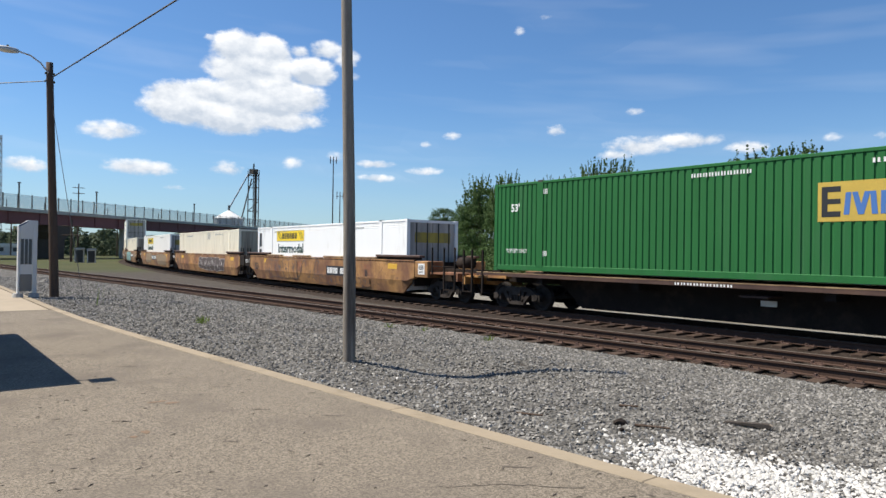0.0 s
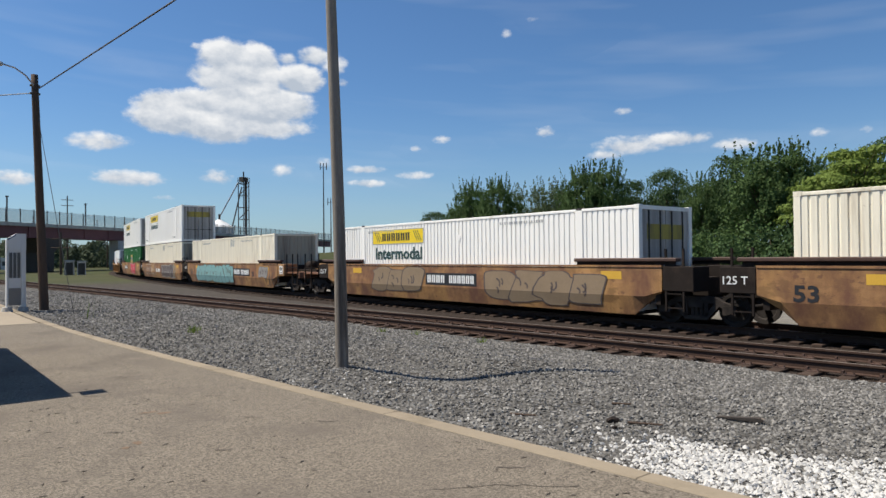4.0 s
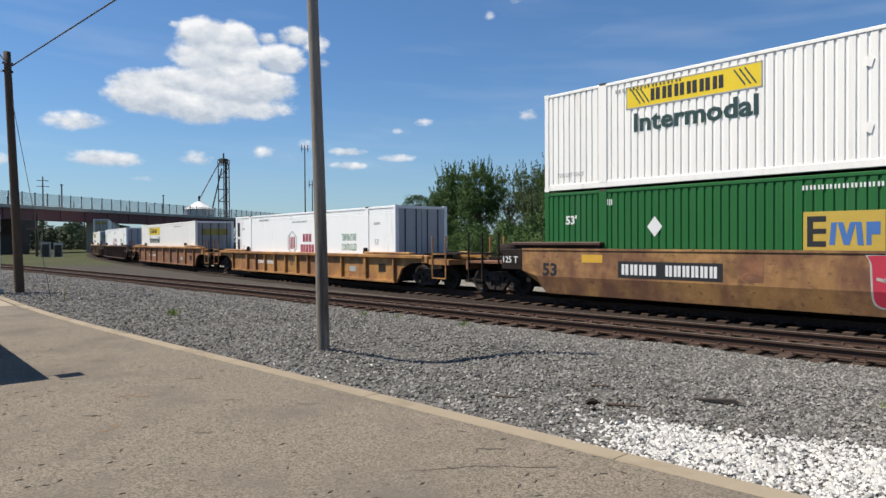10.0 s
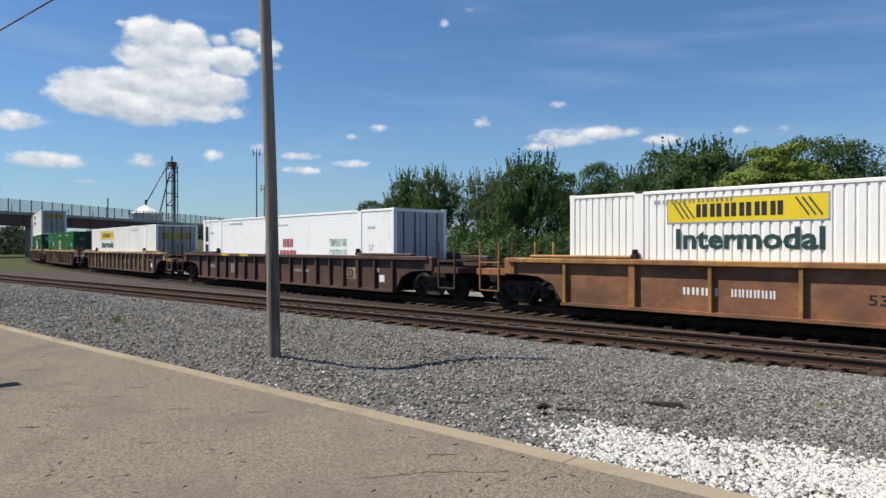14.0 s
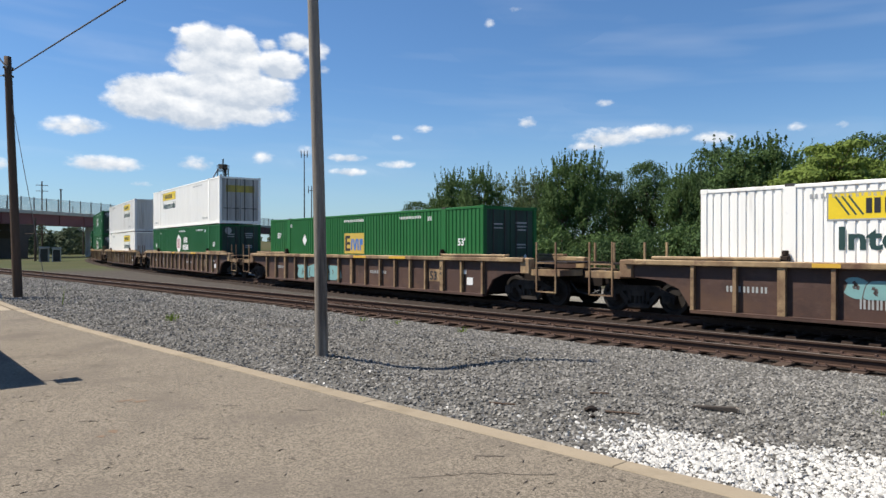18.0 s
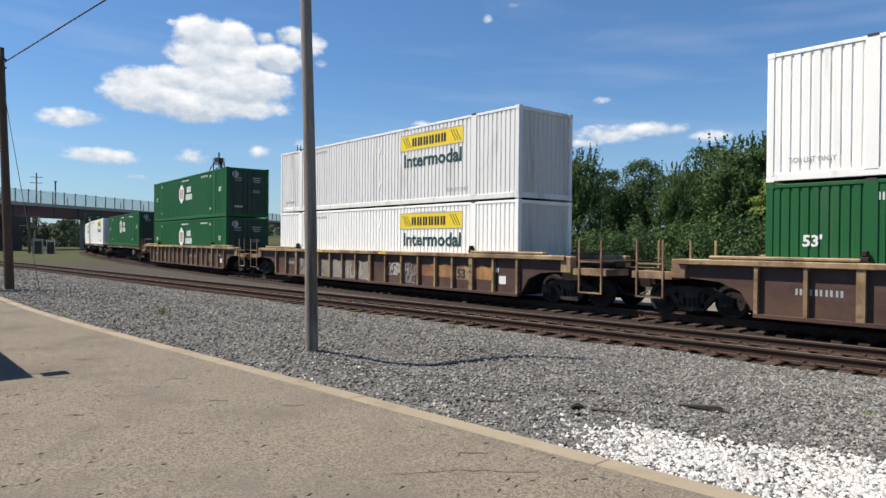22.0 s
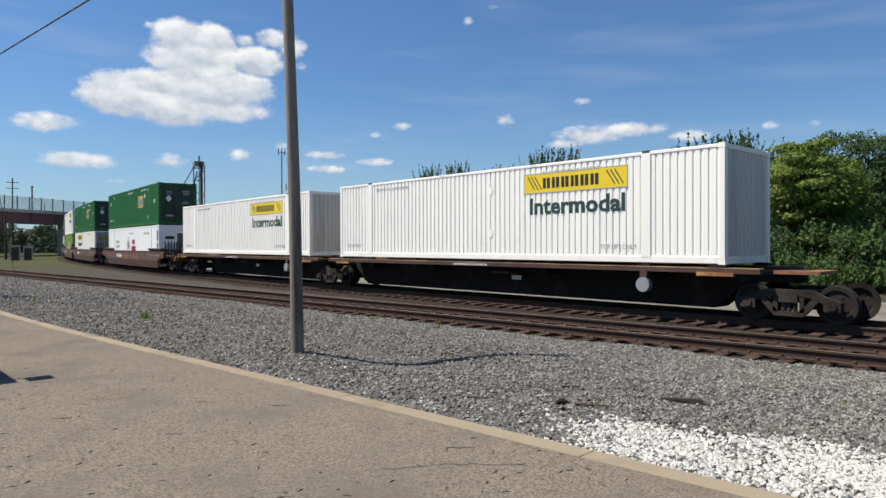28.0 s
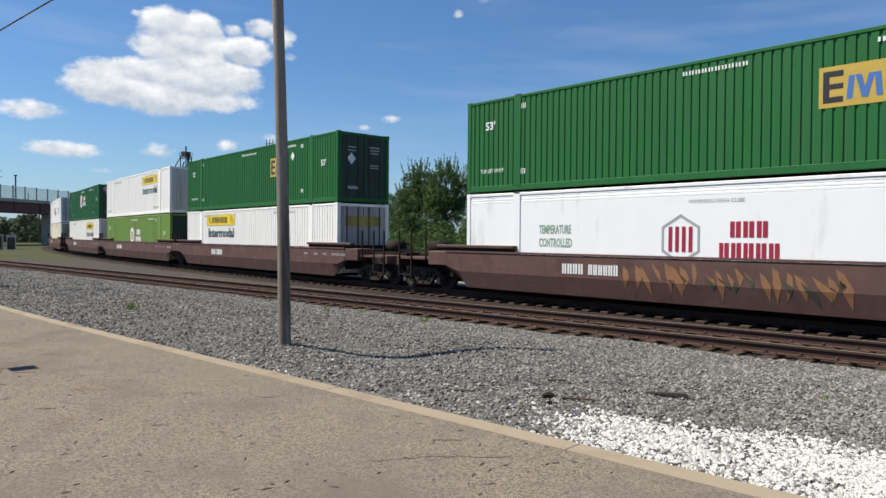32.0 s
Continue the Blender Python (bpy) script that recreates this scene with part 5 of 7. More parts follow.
def smooth_well(paint, label, ends, marks, drop=0.0):
    """One unit of an articulated well wagon with smooth sides. ends: (left, right), True where the unit ends the wagon."""
    w = tagged(new("well_wagon"), label, "wagon", "wagons of the train")
    for sy in (-1, 1):
        bm = bmesh.new()
        prof = [(1.45, 1.47 - drop), (1.45, 0.70), (1.34, 0.19), (1.27, 0.19), (1.38, 0.70), (1.38, 1.47 - drop)]
        rows = []
        for x, lift in ((-8.85, 0.66), (-8.3, 0.30), (-7.95, 0.0), (7.95, 0.0), (8.3, 0.30), (8.85, 0.66)):
            rows.append([bm.verts.new((x, sy * y, max(z, 0.19 + lift) if z < 1.2 else z)) for y, z in prof])
        for a, b in zip(rows, rows[1:]):
            for k in range(6):
                bm.faces.new((a[k], a[(k + 1) % 6], b[(k + 1) % 6], b[k]))
        bm.faces.new(rows[0])
        bm.faces.new(rows[-1][::-1])
        part("side_sill", bm, paint, w)
        bm = made(bx, -8.85, 8.85, min(sy * 1.36, sy * 1.47), max(sy * 1.36, sy * 1.47), 1.475 - drop, 1.53 - drop)
        part("top_chord", bm, paint, w)
        for sx in (-1, 1):
            bm = made(bx, min(sx * 5.95, sx * 9.3), max(sx * 5.95, sx * 9.3), min(sy * 1.25, sy * 1.49), max(sy * 1.25, sy * 1.49), 1.62 - drop, 1.72 - drop)
            bevelled(bm, 0.02)
            part("guide_plate", bm, M_BROWN, w, "brown raised container guide")
            bm = made(bx, min(sx * 6.0, sx * 9.2), max(sx * 6.0, sx * 9.2), min(sy * 1.33, sy * 1.41), max(sy * 1.33, sy * 1.41), 1.53 - drop, 1.62 - drop)
            part("guide_web", bm, M_DARK, w)
            bm = made(bx, min(sx * 8.86, sx * 9.75), max(sx * 8.86, sx * 9.75), min(sy * 0.7, sy * 1.44), max(sy * 0.7, sy * 1.44), 0.86, 1.5 - drop)
            bevelled(bm, 0.02)
            part("end_block", bm, paint if (ends[1] and sx > 0) or paint is M_REDBROWN else M_DARK, w)
    bm = made(bx, -8.0, 8.0, -1.32, 1.32, 0.19, 0.25)
    part("well_floor", bm, M_DARK, w)
    for sx, end in ((-1, ends[0]), (1, ends[1])):
        reach = 11.4 if end else 9.5
        bm = made(bx, min(sx * 8.2, sx * reach), max(sx * 8.2, sx * reach), -0.35, 0.35, 0.72, 1.2)
        bx(bm, min(sx * 8.6, sx * 8.75), max(sx * 8.6, sx * 8.75), -1.36, 1.36, 0.5, 1.45)
        part("end_sill", bm, M_DARK, w)
        if end:
            bm = made(bx, min(sx * 9.76, sx * 11.5), max(sx * 9.76, sx * 11.5), -1.35, 1.35, 1.02, 1.09)
            bx(bm, min(sx * 11.4, sx * 11.5), max(sx * 11.4, sx * 11.5), -1.35, 1.35, 0.8, 1.02)
            part("end_platform", bm, paint if paint is not M_ORANGE else M_RUSTORANGE, w)
            bm = bmesh.new()
            for q in (9.95, 10.7, 11.35):
                bx(bm, sx * q - 0.024, sx * q + 0.024, -1.39, -1.34, 0.4 if q > 10 else 1.0, 2.02)
            bx(bm, min(sx * 9.95, sx * 11.35), max(sx * 9.95, sx * 11.35), -1.38, -1.35, 1.3, 1.34)
            bx(bm, min(sx * 10.7, sx * 11.35), max(sx * 10.7, sx * 11.35), -1.38, -1.35, 0.45, 0.49)
            part("handrail", bm, M_DARK, w)
            bm = bmesh.new()
            tube(bm, (sx * 10.2, -0.2, 1.45), (sx * 10.9, -0.2, 1.45), 0.22, n=14)
            part("brake_cylinder", bm, M_DARK, w, smooth=True)
            coupler(w, sx * 11.45, sx)
            bogie(w, sx * 10.35)
        else:
            ladder(w, sx * 8.95, sx, 1.95)
    if not ends[1]:
        bogie(w, 9.575)
    if paint is M_ORANGE:
        if ends[1]:
            box_part("end_plate", w, M_DECALWHITE, 9.12, 9.55, -1.448, -1.442, 0.98, 1.4, "white plate with dark marks")
            bars("plate_mark", w, M_BLACK, 9.17, 9.5, 1.16, 1.33, -1.4485, 3, "dark marks on the plate")
            bars("plate_mark", w, M_BLACK, 9.2, 9.46, 1.03, 1.10, -1.4485, 2, "dark marks on the plate")
        letters("load_note", "125 T", 0.28, M_DECALWHITE, w, -9.72, -1.443, 1.08)
        letters("unit_letter", "B", 0.36, M_BLACK, w, 5.0, -1.454, 0.78, 1.2)
        letters("size_mark", "53", 0.5, M_BLACK, w, -8.05, -1.454, 0.74, 1.15)
        for x0 in (6.9, -6.6):
            box_part("paint_patch", w, M_PATCH, x0, x0 + 0.7, -1.4535, -1.449, 1.14, 1.36, "fresh yellow paint patch")
        for x0 in (-5.2, 4.9, -2.1):
            box_part("paint_patch", w, M_RUSTORANGE, x0, x0 + 0.55, -1.453, -1.449, 0.78, 1.28, "darker repainted patch")
    else:
        for x, n in ((5.7, 2), (6.5, 2), (7.2, 2), (7.9, 6)):
            bars("stencil_mark", w, M_GREYDECAL, x, x + 0.17 * n, 1.02, 1.12, -1.4525, n, "small pale stencils")
    for m in marks:
        m(w)
    return w


def skirted(bm):
    """Folds flat shapes along the crease of the wagon's side, under which the plate slopes inwards."""
    bmesh.ops.bisect_plane(bm, geom=list(bm.verts) + list(bm.edges) + list(bm.faces), plane_co=(0, 0, 0.7), plane_no=(0, 0, 1))
    for v in bm.verts:
        if v.co.z < 0.7:
            v.co.y += (0.7 - v.co.z) * 0.2157
    return bm


def tan_plates(wagon):
    for x in (-5.2, -1.7, 1.9, 5.0):
        bm = made(bx, x - 0.95, x + 0.95, -1.475, -1.30, 1.535, 1.61)
        bevelled(bm, 0.012)
        part("chord_plate", bm, M_CHORD, wagon, "tan-painted plate on the chord")


def number_marks(x, z, w=2.7, back=True, mtl=None):
    def put(wagon):
        if back:
            box_part("number_panel", wagon, M_BLACK, x - 0.1, x + w + 0.1, -1.4545, -1.449, z - 0.08, z + 0.36, "black panel behind the number")
        bars("reporting_mark", wagon, mtl or M_DECALWHITE, x, x + w * 0.4, z, z + 0.28, -1.456, 4, "bold white marks", 0.08)
        bars("reporting_mark", wagon, mtl or M_DECALWHITE, x + w * 0.48, x + w, z, z + 0.28, -1.456, 6, "bold white marks", 0.08)
    return put


def graffiti(x0, x1, z0, z1, n, fill, line, label, seed, y0=-1.4545):
    """A row of fat, leaning, lobed spray-painted shapes with outlines."""
    def put(wagon):
        rng = random.Random(seed)
        p = (x1 - x0) / n

        def blob(name, mtl, cx, cz, rx, rz, y, shape):
            e, ph, lean, lobes, amp = shape
            pts = []
            for k in range(30):
                a = 2 * math.pi * k / 30
                c, s = math.cos(a), math.sin(a)
                w = 1 + amp * math.sin(lobes * a + ph) + 0.5 * amp * math.sin(2 * lobes * a)
                pts.append((cx + rx * w * math.copysign(abs(c) ** e, c) + lean * s * rz, min(z1, max(z0, cz + rz * (1 + 0.5 * amp * math.cos(lobes * a)) * math.copysign(abs(s) ** e, s)))))
            bm = made(prism, pts, y, y + 0.0014)
            part(name, skirted(bm) if y0 < -1.4 else bm, mtl, wagon, label)

        for k in range(n):
            cx, cz = x0 + (k + 0.5) * p, (z0 + z1) / 2 + rng.uniform(-0.05, 0.05)
            shape = (rng.uniform(0.32, 0.6), rng.uniform(0, 6), rng.uniform(-0.35, 0.45), rng.choice((2, 3, 4)), rng.uniform(0.08, 0.2))
            rz, rx = (z1 - z0) / 2 * rng.uniform(0.92, 1.0), p * rng.uniform(0.56, 0.68)
            layer = 0.0034 * k
            blob("graffiti_outline", line, cx, cz, rx, rz, y0 - layer, shape)
            blob("graffiti_fill", fill, cx, cz, rx * 0.92, rz * 0.94, y0 - 0.0017 - layer, shape)
            ink = bmesh.new()
            for q in range(rng.choice((2, 3))):
                ax, az, b = cx + rng.uniform(-0.25, 0.1) * p, cz + rng.uniform(-0.55, 0.1) * rz, rng.uniform(-0.5, 1.2)
                l = rng.uniform(0.35, 0.7) * rz
                pts = [(ax + l * f * math.cos(b + 1.3 * f), az + l * f * math.sin(b + 1.3 * f)) for f in (0, 0.33, 0.66, 1.0)]
                for (u, v), (u2, v2) in zip(pts, pts[1:]):
                    dd = math.hypot(u2 - u, v2 - v) or 1
                    nx, nz = -(v2 - v) / dd * 0.032, (u2 - u) / dd * 0.032
                    prism(ink, [(u - nx, v - nz), (u2 - nx, v2 - nz), (u2 + nx, v2 + nz), (u + nx, v + nz)], y0 - 0.0029 - layer, y0 - 0.0019 - layer)
            part("graffiti_line", skirted(ink) if y0 < -1.4 else ink, line, wagon, label)["kind"] = "stuff"
    return put


def flames(x0, x1, z0, z1, n, mtl, seed):
    """Slanting tapered spray strokes side by side."""
    def put(wagon):
        rng = random.Random(seed)
        bm = bmesh.new()
        for k in range(n):
            x, w = x0 + (x1 - x0) * (k + rng.uniform(0, 0.6)) / n, rng.uniform(0.06, 0.17)
            top, foot, lean = z1 - rng.uniform(0, 0.22), z0 + rng.uniform(0, 0.4), rng.uniform(-0.05, 0.4)
            y = -1.4545 - 0.0008 * (k % 3)
            prism(bm, [(x, top), (x + w, top - 0.1), (x + w * 1.2 + lean * 0.5, (top + foot) / 2), (x + lean, foot), (x + lean * 0.35 - 0.02, (top + foot) / 2 + 0.05)], y, y + 0.002)
        part("graffiti_flames", skirted(bm), mtl, wagon, "tawny sprayed strokes")["kind"] = "stuff"
    return put


def scrawl(x0, x1, z0, z1, n, mtl, seed, y=-1.4545):
    """Thin looping spray strokes."""
    def put(wagon):
        rng = random.Random(seed)
        bm = bmesh.new()
        for k in range(n):
            cx, cz = rng.uniform(x0, x1), rng.uniform(z0 + 0.15, z1 - 0.15)
            r, a0 = rng.uniform(0.12, 0.32), rng.uniform(0, 6)
            pts = [(cx + r * 1.1 * math.cos(a0 + q * 0.5) + 0.05 * q * 0.3, min(z1, max(z0, cz + r * 1.4 * math.sin(a0 + q * 0.63)))) for q in range(8)]
            for (ax, az), (b, bz) in zip(pts, pts[1:]):
                d = math.hypot(b - ax, bz - az) or 1
                nx, nz = -(bz - az) / d * 0.018, (b - ax) / d * 0.018
                prism(bm, [(ax - nx, az - nz), (b - nx, bz - nz), (b + nx, bz + nz), (ax + nx, az + nz)], y - 0.002, y)
        part("graffiti_scrawl", skirted(bm) if y < -1.4 else bm, mtl, wagon, "thin sprayed scrawl")["kind"] = "stuff"
    return put


def ribbed_well(paint, chord, label, posts, marks, post_paint=None, drop=0.0):
    """A single well wagon with ribbed sides, bogies at both ends."""
    w = tagged(new("well_wagon"), label, "wagon", "wagons of the train")
    post_paint = post_paint or chord
    for sy in (-1, 1):
        a, b = min(sy * 1.30, sy * 1.38), max(sy * 1.30, sy * 1.38)
        bm = made(prism, [(-9.9, 1.32 - drop), (-9.9, 0.98), (-9.1, 0.92), (-8.6, 0.72), (-8.25, 0.2), (8.25, 0.2), (8.6, 0.72), (9.1, 0.92), (9.9, 0.98), (9.9, 1.32 - drop)], a, b)
        part("side_sheet", bm, paint, w)
        a, b = min(sy * 1.28, sy * 1.52), max(sy * 1.28, sy * 1.52)
        bm = made(bx, -10.1, 10.1, a, b, 1.31 - drop, 1.45 - drop)
        bevelled(bm, 0.02)
        part("top_chord", bm, chord, w)
        bm = made(bx, -8.25, 8.25, a + 0.02, b - 0.02, 0.16, 0.24)
        part("bottom_chord", bm, paint, w)
        for x in posts:
            k = 0.085 if abs(abs(x) - 6.1) < 0.3 or abs(x) < 0.11 else 0.042
            bm = made(prism, [(x - k, 0.24), (x + k, 0.24), (x + k, 1.31 - drop), (x - k, 1.31 - drop)], min(sy * 1.38, sy * 1.49), max(sy * 1.38, sy * 1.49))
            part("side_post", bm, post_paint, w)
        for sx in (-1, 1):
            bm = made(bx, min(sx * 6.1, sx * 9.3), max(sx * 6.1, sx * 9.3), a, b, 1.46 - drop, 1.54 - drop)
            bevelled(bm, 0.02)
            part("guide_plate", bm, chord, w)
            bm = bmesh.new()
            for q in (0, 0.12):
                bx(bm, sx * 6.05 - 0.09 + q * 0.3, sx * 6.05 + 0.09 - q * 0.3, a + 0.04, b - 0.04, 1.46 - drop + q, 1.58 - drop + q)
            bevelled(bm, 0.02)
            part("lock_stand", bm, M_DARK, w)
            bm = made(bx, min(sx * 9.9, sx * 10.3), max(sx * 9.9, sx * 10.3), min(sy * 1.2, sy * 1.46), max(sy * 1.2, sy * 1.46), 0.95, 1.44 - drop)
            bevelled(bm, 0.03)
            part("end_block", bm, chord, w)
    part("well_floor", made(bx, -8.2, 8.2, -1.3, 1.3, 0.2, 0.26), M_DARK, w)
    for sx in (-1, 1):
        bm = made(bx, min(sx * 8.3, sx * 11.5), max(sx * 8.3, sx * 11.5), -0.35, 0.35, 0.7, 1.1)
        bx(bm, min(sx * 8.3, sx * 8.42), max(sx * 8.3, sx * 8.42), -1.3, 1.3, 0.3, 1.2)
        part("end_sill", bm, M_DARK, w)
        bm = made(bx, min(sx * 10.3, sx * 11.45), max(sx * 10.3, sx * 11.45), -1.4, 1.4, 0.92, 1.10)
        part("end_platform", bm, chord, w)
        bm = made(bx, min(sx * 9.5, sx * 11.4), max(sx * 9.5, sx * 11.4), -1.0, 1.0, 1.28, 1.32)
        part("walkway", bm, M_DARK, w)
        bm = bmesh.new()
        for q in (10.55, 11.3):
            bx(bm, sx * q - 0.022, sx * q + 0.022, -1.43, -1.385, 0.42, 1.92)
        bx(bm, min(sx * 10.55, sx * 11.3), max(sx * 10.55, sx * 11.3), -1.43, -1.40, 0.42, 0.46)
        bx(bm, min(sx * 10.55, sx * 11.3), max(sx * 10.55, sx * 11.3), -1.43, -1.40, 1.28, 1.32)
        part("handrail", bm, chord, w)
        for q in (10.55, 11.3):
            part("grab_post", made(bx, sx * q - 0.03, sx * q + 0.03, 1.38, 1.44, 1.1, 1.92), chord, w)
        bogie(w, sx * 9.95)
        coupler(w, sx * 11.0, sx)
    for m in marks:
        m(w)
    return w


def rib_marks(seed, plain=False):
    def put(w):
        rng = random.Random(seed)
        if plain:
            bars("reporting_mark", w, M_DECALWHITE, -4.8, -3.9, 0.62, 0.80, -1.3815, 4, "white marks")
            bars("reporting_mark", w, M_DECALWHITE, -3.65, -2.65, 0.62, 0.80, -1.3815, 6, "white marks")
            letters("size_mark", "53", 0.3, M_BLACK, w, -0.95, -1.384, 0.6, 1.3)
            box_part("data_plate", w, M_GREYDECAL, 4.75, 5.25, -1.386, -1.381, 0.5, 0.72, "grey data plate")
            box_part("repair_patch", w, M_DARK, 7.0, 7.5, -1.386, -1.381, 0.55, 0.85, "dark repair patch")
            return
        box_part("white_card", w, M_DECALWHITE, 7.35, 7.65, -1.386, -1.381, 0.5, 0.75, "small white card")
        box_part("size_plate", w, M_CHORD, 5.28, 5.88, -1.386, -1.381, 0.55, 0.98, "tan plate behind the number")
        letters("size_mark", "53", 0.42, M_BLACK, w, 5.32, -1.3865, 0.61, 1.05)
        for z, n in ((0.98, "20"), (0.78, "40")):
            letters("post_mark", n, 0.17, M_BLACK, w, 6.02, -1.4905, z, 0.85)
        box_part("white_card", w, M_DECALWHITE, 7.15, 7.33, -1.386, -1.381, 0.86, 1.0, "small white card")
        bars("reporting_mark", w, M_GREYDECAL, -7.4, -6.4, 0.72, 0.86, -1.3815, 5)
        bars("reporting_mark", w, M_GREYDECAL, 1.4, 2.6, 0.72, 0.84, -1.3815, 5)
        bars("load_table", w, M_GREYDECAL, -4.6, -4.0, 0.5, 0.95, -1.3815, 4)
        for k in range(2):
            x = rng.uniform(-9, 6)
            box_part("chord_patch", w, M_PATCH, x, x + rng.uniform(0.5, 1.1), -1.524, -1.519, 1.335, 1.425, "fresh yellow paint patch")
    return put


def spine(label, end_left, end_right):
    """One unit of a spine wagon: a deep centre beam with pads under the container."""
    w = tagged(new("spine_wagon"), label, "wagon", "wagons of the train")
    lo, hi = -5.0 if end_left else -7.4, 5.0 if end_right else 7.4
    # beam foot lowered to hide lit ground behind, standing in for shade
    bm = made(prism, [(-9.3, 1.05), (-9.3, 0.86), (lo - 0.8, 0.86), (lo, 0.16), (hi, 0.16), (hi + 0.8, 0.86), (9.3, 0.86), (9.3, 1.05)], -0.40, 0.40)
    bevelled(bm, 0.02)
    part("centre_beam", bm, M_DARK, w)
    for sy in (-1, 1):
        a, b = min(sy * 1.12, sy * 1.34), max(sy * 1.12, sy * 1.34)
        bm = made(bx, -8.9, 8.9, a, b, 1.07, 1.17)
        part("side_rail", bm, M_BROWN, w)
        part("deck_lip", made(bx, -8.9, 8.9, a - 0.006, b + 0.006, 1.174, 1.2), M_CHORD, w, "tan-painted lip along the deck")
        for x in (-8.4, -6.05, -2.5, 2.5, 6.05, 8.4):
            bm = made(prism, [(x - 0.12, 0.88), (x + 0.12, 0.88), (x + 0.12, 1.06), (x - 0.12, 1.06)], min(sy * 0.3, sy * 1.2), max(sy * 0.3, sy * 1.2))
            part("cross_arm", bm, M_DARK, w)
        for sx in (-1, 1):
            bm = made(bx, sx * 7.85 - 0.45, sx * 7.85 + 0.45, a - 0.02, b + 0.02, 1.0, 1.09)
            part("yellow_plate", bm, M_YELLOWSTEEL, w, "yellow-painted plate at the deck's corner")
            part("pedestal", made(bx, sx * 7.9 - 0.2, sx * 7.9 + 0.2, a, b, 1.17, 1.262), M_DARK, w)
            part("pedestal", made(bx, sx * 6.0 - 0.15, sx * 6.0 + 0.15, a, b, 1.17, 1.262), M_DARK, w)
        bm = bmesh.new()
        tube(bm, (5.95, sy * 1.2, 0.72), (5.95, sy * 1.38, 0.72), 0.19, n=16)
        part("folding_pedestal", bm, M_GALV, w)
        bm = made(bx, 5.85, 6.05, a, b, 0.72, 1.07)
        part("pedestal_hanger", bm, M_BROWN, w)
    for sx, end in ((-1, end_left), (1, end_right)):
        if end:
            bm = made(bx, min(sx * 8.3, sx * 9.6), max(sx * 8.3, sx * 9.6), -1.3, 1.3, 0.98, 1.05)
            bx(bm, min(sx * 9.5, sx * 9.65), max(sx * 9.5, sx * 9.65), -1.35, 1.35, 0.72, 1.0)
            bx(bm, min(sx * 8.3, sx * 9.6), max(sx * 8.3, sx * 9.6), -0.3, 0.3, 0.7, 0.98)
            part("end_platform", bm, M_YELLOWSTEEL, w)
            bm = bmesh.new()
            for q in (8.6, 9.15, 9.6):
                bx(bm, sx * q - 0.03, sx * q + 0.03, -1.36, -1.30, 0.45, 1.95)
            bx(bm, min(sx * 9.15, sx * 9.6), max(sx * 9.15, sx * 9.6), -1.35, -1.32, 0.45, 0.49)
            part("handrail", bm, M_DARK, w)
            coupler(w, sx * 9.6, sx)
            bogie(w, sx * 7.2)
    if not end_right:
        bogie(w, 9.4)
        bm = made(bx, 8.9, 9.9, -0.6, 0.6, 1.06, 1.14)
        part("joint_plate", bm, M_RUSTORANGE, w)
    box_part("beam_plate", w, M_DECALWHITE, 0.6, 1.0, -0.408, -0.402, 0.62, 0.76, "small white plate on the beam")
    box_part("plate_bracket", w, M_BROWN, 0.45, 1.15, -1.2, -0.41, 0.86, 0.9, "brown step bracket")
    bars("reporting_mark", w, M_DECALWHITE, -1.2, 0.4, 1.085, 1.15, -1.3445, 9)
    return w


WIDE_POSTS = [-8.15, -6.1, -4.1, -2.15, 0, 2.15, 4.1, 6.1, 8.15]
NARROW_POSTS = [-8.2, -7.15, -6.1, -5.05, -4.02, -3.03, -2.0, -0.97, 0.1, 1.17, 2.22, 3.24, 4.22, 5.15, 6.1, 7.15, 8.2]
ORANGE_L = "orange-brown weathered articulated well wagon"
BROWN_L = "rust-brown ribbed well wagon with yellowish top chord"
FEC_L = "red-brown smooth articulated well wagon"
WELL_Z, UPPER_Z, SPINE_Z = 0.285, 3.215, 1.27



def panel_paint(x0, x1, z0, z1, mtl, label, seed):
    """Spray paint that fills the panels between the posts, with an uneven upper edge."""
    def put(w):
        rng = random.Random(seed)
        for a, b in zip(NARROW_POSTS, NARROW_POSTS[1:]):
            if a < x0 - 0.05 or b > x1 + 0.05:
                continue
            a, b = a + 0.09, b - 0.09
            low = [(a, z0), (b, z0 + rng.uniform(-0.01, 0.02))]
            top = [(b + (a - b) * k / 5, z1 + rng.uniform(-0.07, 0.05)) for k in range(6)]
            part("sprayed_panel", made(prism, low + top, -1.3845, -1.381), mtl, w, label)
    return put


def painted_word(w):
    bars("faded_mark", w, M_RUSTORANGE, 3.45, 4.05, 0.78, 0.94, -1.3865, 3, "faded red-brown marks on the orange panel")


